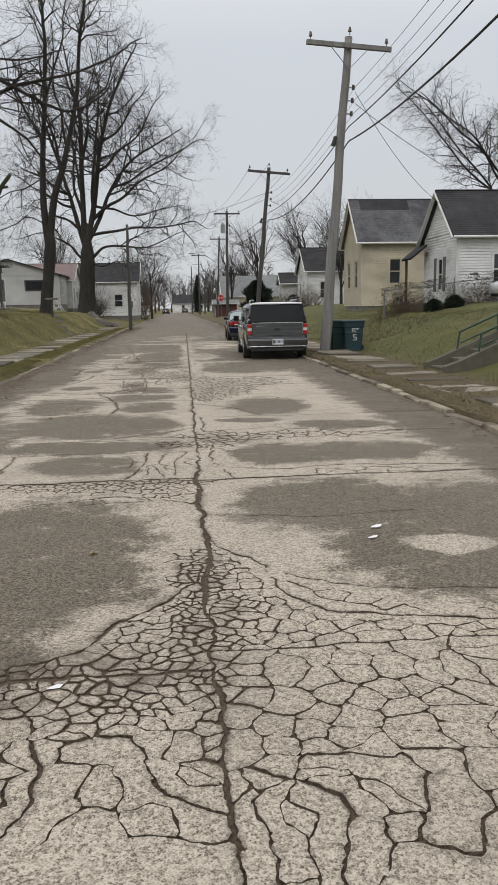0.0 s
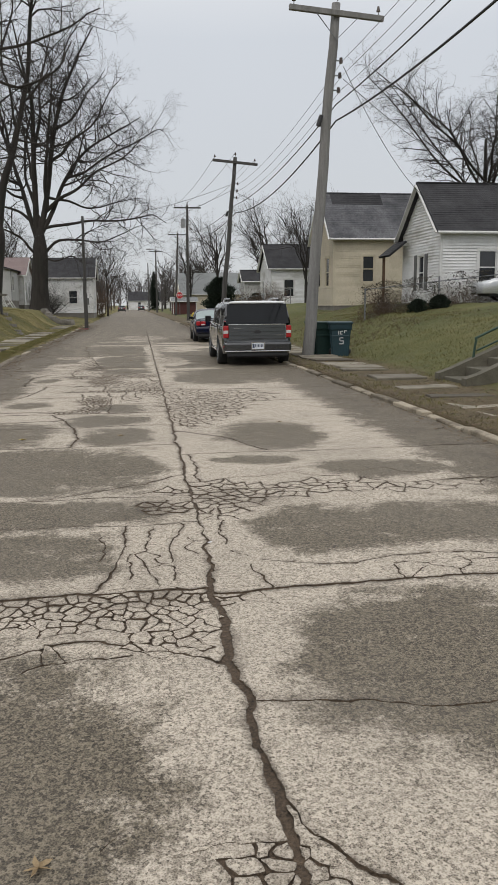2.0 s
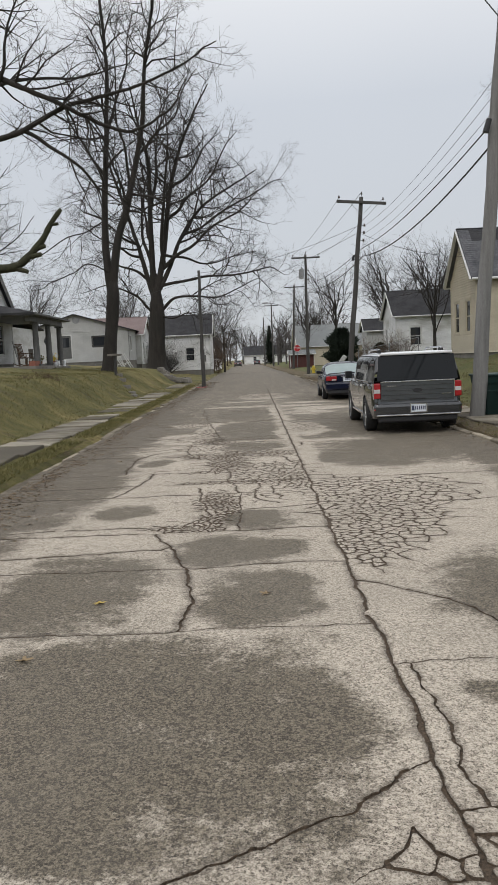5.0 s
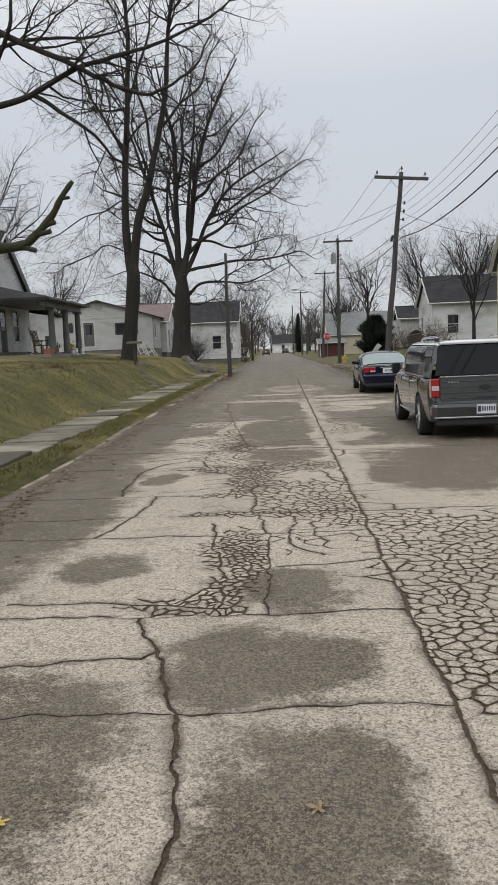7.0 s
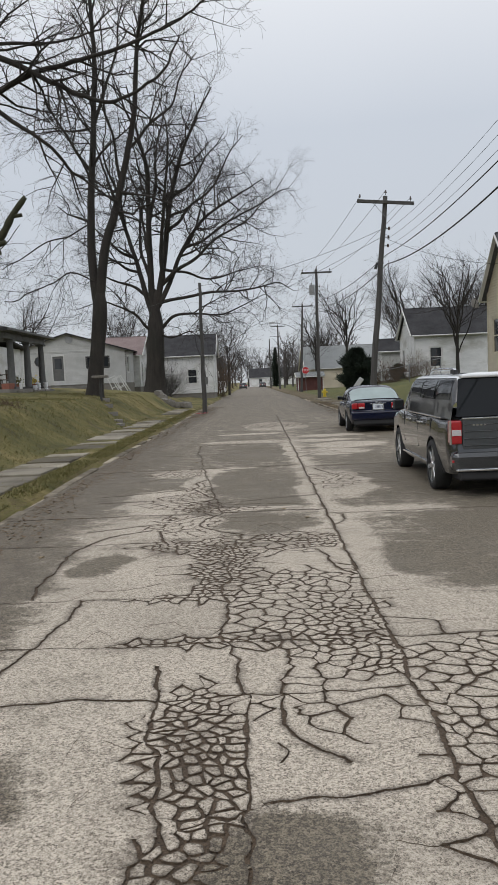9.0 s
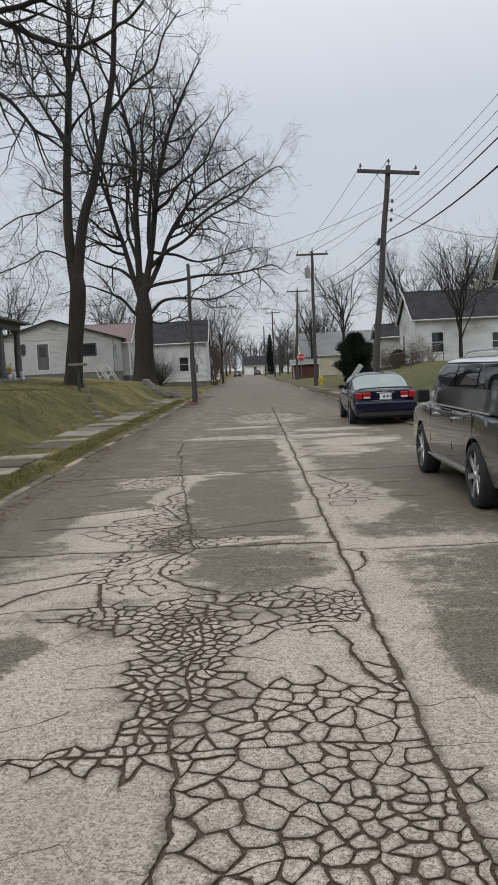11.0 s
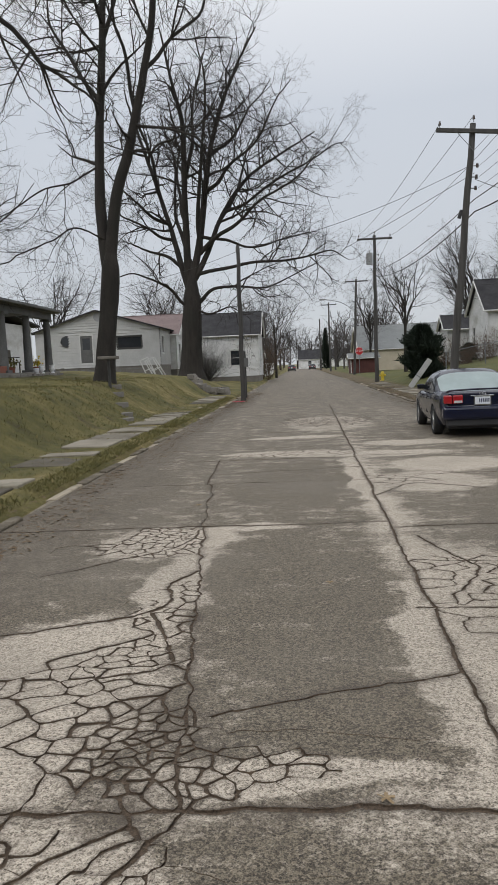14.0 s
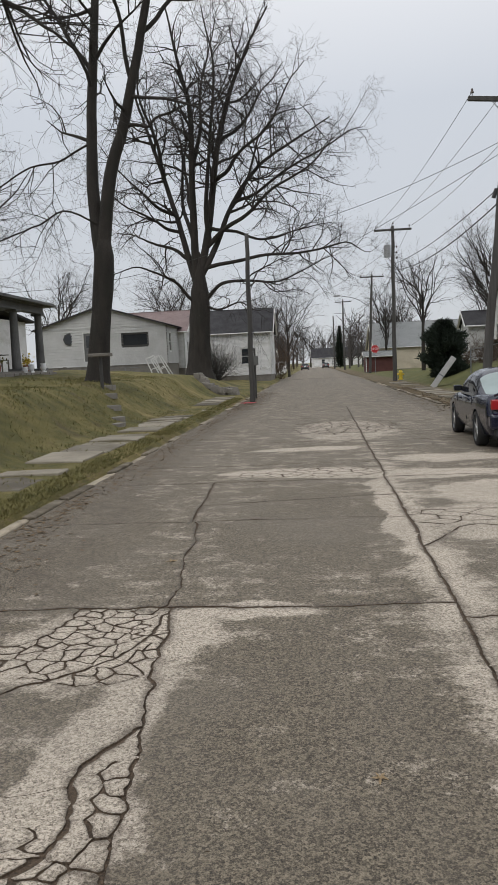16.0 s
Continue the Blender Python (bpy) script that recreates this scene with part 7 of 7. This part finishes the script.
BROKEN_MID = [(0.8, 14.6, 0.62, 1.9, 46), (0.42, 13.2, 0.24, 1.2, 75), (1.5, 15.5, 0.6, 0.9, 22), (-0.85, 14.7, 0.2, 1.1, 190), (-1.15, 13.82, 0.4, 0.22, 95), (-0.2, 17.3, 0.55, 1.0, 48), (0.08, 16.8, 0.25, 0.9, 80),
              (-0.85, 18.6, 0.28, 1.05, 130), (-0.88, 15.2, 0.26, 0.45, 80), (-0.5, 16.45, 0.85, 0.17, 95), (-0.3, 15.5, 0.3, 0.6, 14), (-0.4, 19.2, 0.7, 0.42, 20), (-1.35, 19.25, 0.5, 0.28, 66)]
BROKEN_FAR = [(-1.1, 17.45, 0.8, 0.13, 80), (-0.3, 19.6, 0.65, 0.18, 62), (0.06, 19.3, 0.2, 0.36, 120), (-1.2, 21.6, 0.28, 0.45, 90), (-1.55, 22.0, 0.6, 0.8, 15), (-0.75, 21.42, 0.4, 0.24, 75), (-1.85, 25.5, 0.5, 0.6, 46),
              (-1.38, 23.2, 0.2, 1.0, 34), (-1.3, 20.5, 0.5, 0.6, 20), (0.2, 40.0, 1.3, 2.2, 14), (-0.5, 32.2, 1.3, 0.5, 12), (0.8, 29.0, 0.5, 0.6, 10), (0.7, 23.8, 0.5, 1.0, 6)]
BROKEN = BROKEN_NEAR + BROKEN_MID + BROKEN_FAR
# long single cracks: half width, then the turns
RUNS_NEAR = [(0.007, (0.18, 4.7), (0.46, 4.12), (0.61, 3.6), (1.0, 3.4), (1.9, 3.25), (3.4, 3.2)), (0.005, (0.48, 4.07), (1.1, 3.77), (2.2, 3.6)), (0.012, (0.04, 3.91), (-0.34, 3.44), (-0.53, 3.11), (-1.6, 2.96)),
             (0.006, (-0.9, 2.33), (-0.25, 2.47), (-0.1, 2.17), (0.05, 2.07)), (0.007, (-0.58, 2.62), (-0.51, 2.16), (-0.56, 1.95)), (0.009, (0.08, 2.33), (0.46, 2.07), (0.47, 1.87), (0.4, 1.65)),
             (0.006, (0.47, 2.28), (0.72, 2.22), (0.65, 1.92)), (0.006, (0.21, 2.12), (0.21, 1.8)), (0.006, (0.36, 8.26), (0.33, 7.18), (0.8, 6.87), (1.5, 6.95), (2.6, 6.75)), (0.004, (0.34, 7.23), (0.47, 6.56))]
RUNS_NEXT = [(0.006, (-0.33, 7.75), (-0.36, 7.22), (-0.52, 6.6)), (0.005, (0.04, 7.85), (-0.06, 7.36), (-0.05, 6.6)), (0.005, (-0.26, 7.15), (-0.14, 6.6)), (0.006, (-1.1, 5.8), (-0.53, 5.99), (-0.2, 5.83)),
             (0.006, (-0.26, 5.95), (0.06, 5.75)), (0.006, (-0.9, 8.7), (-0.4, 8.95), (0.15, 9.4)), (0.005, (0.35, 11.7), (0.7, 11.4), (1.0, 10.7)), (0.005, (0.3, 10.3), (0.28, 9.2)), (0.005, (-1.7, 7.8), (-1.6, 6.7)),
             (0.004, (0.2, 5.35), (1.0, 5.2), (1.6, 5.25))]
RUNS_MID = [(0.009, (-2.3, 17.6), (-2.34, 18.8), (-2.15, 19.8), (-1.6, 20.2)), (0.008, (-2.6, 13.85), (-1.53, 13.84), (-0.87, 13.7)), (0.010, (-0.87, 13.65), (-1.1, 15.75)), (0.009, (-1.38, 13.62), (-0.91, 14.3)),
            (0.006, (-0.84, 14.52), (0.2, 14.7)), (0.007, (-2.4, 12.85), (-1.2, 12.97)), (0.008, (-2.1, 15.65), (-1.95, 16.5), (-1.85, 17.4)), (0.011, (-1.58, 21.0), (-1.56, 19.9), (-1.43, 19.3)),
            (0.009, (-0.93, 21.2), (-1.18, 20.5), (-1.0, 20.05), (-0.78, 19.8)), (0.008, (-0.55, 18.6), (-0.2, 18.95), (0.1, 19.0)), (0.010, (0.05, 18.9), (0.12, 18.3), (0.25, 17.9)), (0.008, (-0.4, 16.4), (-0.42, 15.3), (-0.2, 14.9))]
RUNS_FAR = [(0.011, (-2.6, 22.95), (-1.49, 23.39), (-1.49, 24.05), (-1.32, 24.4)), (0.011, (-2.3, 22.3), (-1.3, 22.43), (-1.35, 22.95), (-1.44, 23.35)), (0.008, (-1.9, 22.6), (-1.46, 23.0)), (0.006, (0.5, 23.5), (0.8, 24.3), (0.6, 25.2)),
            (0.006, (0.32, 23.4), (1.4, 23.3)), (0.005, (0.35, 24.6), (1.6, 24.4)), (0.007, (-2.3, 24.6), (-1.6, 25.3), (-1.5, 26.0)), (0.005, (-0.9, 21.9), (0.2, 22.3)), (0.008, (-2.2, 20.3), (-1.6, 20.6), (-1.2, 21.0)),
            (0.006, (0.5, 20.8), (0.45, 20.4), (0.32, 20.1)), (0.006, (0.4, 27.6), (0.9, 28.4), (1.6, 28.0)), (0.005, (-1.4, 29.9), (0.3, 30.2))]
RUNS = RUNS_NEAR + RUNS_NEXT + RUNS_MID + RUNS_FAR


def density(x, y):
    d = 2.4 if y < 19.5 else 1.6
    for bx, by, rx, ry, k in BROKEN:
        if abs(x - bx) > 1.7 * rx or abs(y - by) > 1.7 * ry:
            continue
        q = math.hypot((x - bx) / rx, (y - by) / ry) + noise.noise(Vector((x * 2.3, y * 2.3, 1.7))) * 0.35
        if q < 1.25:
            d = max(d, k * (1 - sm(0.8, 1.25, q)) + 2.0)
    return d


def earthy(x, y):
    """How far the cracks are washed out and filled with earth, 0 to 1."""
    return max(1 - sm(0.6, 1.4, math.hypot((x - a) / rx, (y - b) / ry)) for a, b, rx, ry in DIRTY)


def wobble(x, y, k=1.0):
    a = noise.noise_vector(Vector((x * 2.2, y * 2.2, 0.3))) * 0.06 + noise.noise_vector(Vector((x * 7.5, y * 7.5, 4.2))) * 0.028 + noise.noise_vector(Vector((x * 20, y * 20, 8.4))) * 0.012 + noise.noise_vector(Vector((x * 52, y * 52, 1.4))) * 0.006
    return x + a.x * k, y + a.y * k


def gap_at(x, y, mark, dens):
    """Half the width of the crack along an edge."""
    h = noise.noise(Vector((x * 5.7, y * 5.7, 12.3))) * 0.5 + noise.noise(Vector((x * 31.7, y * 31.7, 2.9))) * 0.5
    if mark == "mid":
        return 0.006 + 0.003 * sm(8, 14, y) + 0.011 * h + 0.010 * sm(3.2, 4.4, y) * (1 - sm(6.3, 7.2, y))
    if mark == "long":
        return 0.006 + 0.010 * h
    if mark == "cross":
        wide = 0.007 if abs(y - 21.1) < 0.3 or abs(y - 6.5) < 0.3 or abs(y - 2.95) < 0.1 else 0.004 if abs(y - 26.0) < 0.3 else 0.0
        return 0.0025 + wide + 0.002 * sm(8, 14, y) + 0.008 * h
    if mark == "kerb":
        return -0.02
    if isinstance(mark, float):
        return max(0.0008, mark * (0.45 + 0.4 * sm(6, 13, y) + 1.0 * h))
    if dens < 5.0:
        return -0.012
    w = earthy(x, y)
    return max(0.0004, 0.0010 + 0.0026 * sm(5, 11, y) - 0.0008 * sm(18, 21, y) + 0.005 * h + 0.0022 * w) if h > -0.5 - 0.4 * w else -0.012


# longitudinal cracks of the left half: from (y, x) to (y, x)
LONG = [(10.96, -0.93, 12.35, -1.0), (12.35, -1.0, 13.6, -1.38), (13.6, -0.6, 15.6, -0.62), (15.6, -0.65, 16.4, -0.72), (16.4, -0.75, 17.47, -0.8), (17.47, -0.8, 19.5, -0.74),
        (21.15, -0.97, 26.1, -1.48), (26.1, -1.5, 28.9, -1.7), (28.9, -1.75, 31.5, -1.9)]


def slabs():
    """The slabs between the joints, as convex polygons with marked edges."""
    split = {y0: (a, b) for y0, a, _, b in LONG}
    for side, joints in ((-1, LEFT_JOINTS), (1, RIGHT_JOINTS)):
        for y0, y1 in zip(joints, joints[1:]):
            if side < 0 and y0 in split:
                a, b = split[y0]
                yield [(-3.6, y0, "cross"), (a, y0, "long"), (b, y1, "cross"), (-3.6, y1, "kerb")]
                yield [(a, y0, "cross"), (centre(y0), y0, "mid"), (centre(y1), y1, "cross"), (b, y1, "long")]
            elif side < 0:
                yield [(-3.6, y0, "cross"), (centre(y0), y0, "mid"), (centre(y1), y1, "cross"), (-3.6, y1, "kerb")]
            else:
                yield [(centre(y0), y0, "cross"), (3.6, y0, "kerb"), (3.6, y1, "cross"), (centre(y1), y1, "mid")]


def run_seeds():
    """Pairs of seeds on both sides of every long crack: the border between the two sides follows it."""
    out, line = [], []
    for r, (w, *turns) in enumerate(RUNS):
        total = sum(math.dist(a, b) for a, b in zip(turns, turns[1:]))
        path = smooth_path([(*p, 0) for p in turns], max(4, int(total / 0.11)))
        for i in range(len(path)):
            a, b = path[max(i - 1, 0)], path[min(i + 1, len(path) - 1)]
            ln = math.hypot(b[0] - a[0], b[1] - a[1]) + 1e-9
            nx, ny = -(b[1] - a[1]) / ln, (b[0] - a[0]) / ln
            for side in (1, -1):
                out.append((path[i][0] + nx * 0.045 * side, path[i][1] + ny * 0.045 * side, (r, side, w)))
            line.append((path[i][0], path[i][1]))
    return out, np.array(line)


def road_pieces():
    rng = np.random.default_rng(5)
    pieces = []
    pairs, line = run_seeds()
    for slab in slabs():
        xs, ys = [p[0] for p in slab], [p[1] for p in slab]
        x0, x1, y0, y1 = min(xs), max(xs), min(ys), max(ys)
        k = len(slab)

        def inside(x, y, edge=0.01):
            return all((slab[(a + 1) % k][0] - slab[a][0]) * (y - slab[a][1]) - (slab[(a + 1) % k][1] - slab[a][1]) * (x - slab[a][0]) > edge for a in range(k))

        seeds = [p for p in pairs if y0 < p[1] < y1 and inside(p[0], p[1])]
        near = line[(line[:, 1] > y0 - 0.3) & (line[:, 1] < y1 + 0.3)]
        # darts that keep a distance set by how finely the surface is broken
        top = 400.0
        placed_x, placed_y = [], []
        for _ in range(int((x1 - x0) * (y1 - y0) * top)):
            x, y = rng.uniform(x0, x1), rng.uniform(y0, y1)
            d = density(x, y) * (1 if y < 34 else 0.6)
            if rng.uniform() * top > d * 3.6 or not inside(x, y, 0.0):
                continue
            gap = 0.52 / math.sqrt(d)
            if len(near) and ((near - (x, y)) ** 2).sum(axis=1).min() < 0.075 ** 2:
                continue
            if placed_x and ((np.array(placed_x) - x) ** 2 + (np.array(placed_y) - y) ** 2).min() < gap * gap:
                continue
            placed_x.append(x)
            placed_y.append(y)
            seeds.append((x, y, None))
        if not seeds:
            seeds = [((x0 + x1) / 2, (y0 + y1) / 2, None)]
        s = np.array([(p[0], p[1]) for p in seeds])
        for i, (sx, sy, own) in enumerate(seeds):
            cell = list(slab)
            d2 = ((s - (sx, sy)) ** 2).sum(axis=1)
            reach = 1e9
            for j in np.argsort(d2)[1:]:
                if d2[j] > reach:
                    break
                tx, ty = s[j]
                cell = clip(cell, tx - sx, ty - sy, (tx * tx + ty * ty - sx * sx - sy * sy) / 2, int(j))
                if len(cell) < 3:
                    break
                reach = 4.0 * max((x - sx) ** 2 + (y - sy) ** 2 for x, y, _ in cell)
            if len(cell) < 3:
                continue
            dens = density(sx, sy)
            n = len(cell)
            big = [(sx + 9 * c, sy + 9 * d, (0.0, 0.0)) for c, d in ((-1, -1), (1, -1), (1, 1), (-1, 1))]
            for a in range(n):
                (ax, ay, mark), (bx, by, _) = cell[a], cell[(a + 1) % n]
                ln = math.hypot(bx - ax, by - ay)
                if ln < 1e-5:
                    continue
                nx, ny = (by - ay) / ln, -(bx - ax) / ln
                mx, my = (ax + bx) / 2, (ay + by) / 2
                if isinstance(mark, int):
                    other = seeds[mark][2]
                    if own and other and own[0] == other[0]:
                        g = -0.012 if own[1] == other[1] else gap_at(mx, my, own[2], dens)
                    else:
                        g = gap_at(mx, my, "cut", min(density(mx + (ax - mx) * 0.8, my + (ay - my) * 0.8), density(mx + (bx - mx) * 0.8, my + (by - my) * 0.8)))
                else:
                    g = gap_at(mx, my, mark, dens)
                big = clip(big, nx, ny, nx * ax + ny * ay - g, (max(0.0, g), 0.5 if mark == "mid" else 0.0))
                if len(big) < 3:
                    break
            if len(big) >= 3:
                pieces.append((sx, sy, dens, rounded(big, 0.16 if dens > 8 else 0.0)))
    return pieces


def rounded(poly, share):
    """Cuts the corners that lie between two open cracks."""
    if not share:
        return poly
    out, k = [], len(poly)
    for a in range(k):
        (px, py, (pg, _)), (x, y, tag), (qx, qy, _) = poly[a - 1], poly[a], poly[(a + 1) % k]
        if pg > 0 and tag[0] > 0:
            f0, f1 = (min(share, 0.016 / (math.dist(c, (x, y)) + 1e-6)) for c in ((px, py), (qx, qy)))
            out.append((x + (px - x) * f0, y + (py - y) * f0, (min(pg, tag[0]), 0.0)))
            out.append((x + (qx - x) * f1, y + (qy - y) * f1, tag))
        else:
            out.append((x, y, tag))
    return out


def piece_mesh(poly, z, step, rng):
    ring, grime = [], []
    k = len(poly)
    for a in range(k):
        (x0, y0, (gap, calm)), (x1, y1, _) = poly[a], poly[(a + 1) % k]
        before = poly[a - 1][2][0]
        n = max(1, int(math.hypot(x1 - x0, y1 - y0) / step + 0.5))
        for i in range(n):
            yi = y0 + (y1 - y0) * i / n
            ring.append(wobble(x0 + (x1 - x0) * i / n, yi, 1 - calm * sm(7.5, 11, yi)))
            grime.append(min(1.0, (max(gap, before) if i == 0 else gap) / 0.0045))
    n = len(ring)
    lip = 0.0046
    cx, cy = sum(p[0] for p in ring) / n, sum(p[1] for p in ring) / n
    vs = []
    for x, y in ring:
        d = math.hypot(x - cx, y - cy) + 1e-6
        q = max(0.0, 1 - lip * (0.1 + 1.5 * rng.uniform() ** 2 + 1.1 * max(0.0, noise.noise(Vector((x * 4.1, y * 4.1, 9.0))))) / d)
        vs.append((cx + (x - cx) * q, cy + (y - cy) * q, z))
    vs += [(x, y, -0.016) for x, y in ring]
    inner = []
    for x, y, _ in vs[:n]:
        d = math.hypot(x - cx, y - cy) + 1e-6
        band = 0.028 + 0.07 * max(0.0, 0.4 + noise.noise(Vector((x * 6.3, y * 6.3, 3.1))))
        q = 1 - min(0.36, band / d)
        inner.append((cx + (x - cx) * q, cy + (y - cy) * q, z + 0.001))
    vs += inner
    fs = [tuple(range(2 * n, 3 * n))] + [((i + 1) % n + 2 * n, i + 2 * n, i, (i + 1) % n) for i in range(n)]
    fs += [((i + 1) % n, i, n + i, n + (i + 1) % n) for i in range(n)]
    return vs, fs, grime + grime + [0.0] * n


def build_road():
    pieces = road_pieces()
    near = sorted((p for p in pieces if p[2] > 6 and 2.0 < p[1] < 24), key=lambda p: abs(p[0]) + 0.1 * p[1])[:290]
    chosen = {id(p) for p in near}
    rng = np.random.default_rng(8)
    vs, fs, idx, soils = [], [], [], []

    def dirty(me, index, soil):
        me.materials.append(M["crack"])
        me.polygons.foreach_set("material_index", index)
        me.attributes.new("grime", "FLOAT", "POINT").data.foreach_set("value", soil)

    for p in pieces:
        z = -0.0008 * rng.uniform() - (0.004 * rng.uniform() if p[2] > 20 else 0)
        small = p[2] > 5
        v, f, g = piece_mesh(p[3], z, (0.022 if p[1] < 10 else 0.032) if p[1] < 27 else 0.2, rng)
        n = len(v) // 3
        mark = [0] * (n + 1) + [1] * (len(f) - n - 1)
        if id(p) in chosen:
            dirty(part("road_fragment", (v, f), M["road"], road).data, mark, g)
        else:
            k = len(vs)
            vs += v
            idx += mark
            soils += g
            fs += [tuple(i + k for i in q) for q in f]
    rest = part("road_slabs", (vs, fs), M["road"], road)
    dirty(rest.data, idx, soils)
    tagged(rest, kind="stuff")


build_road()
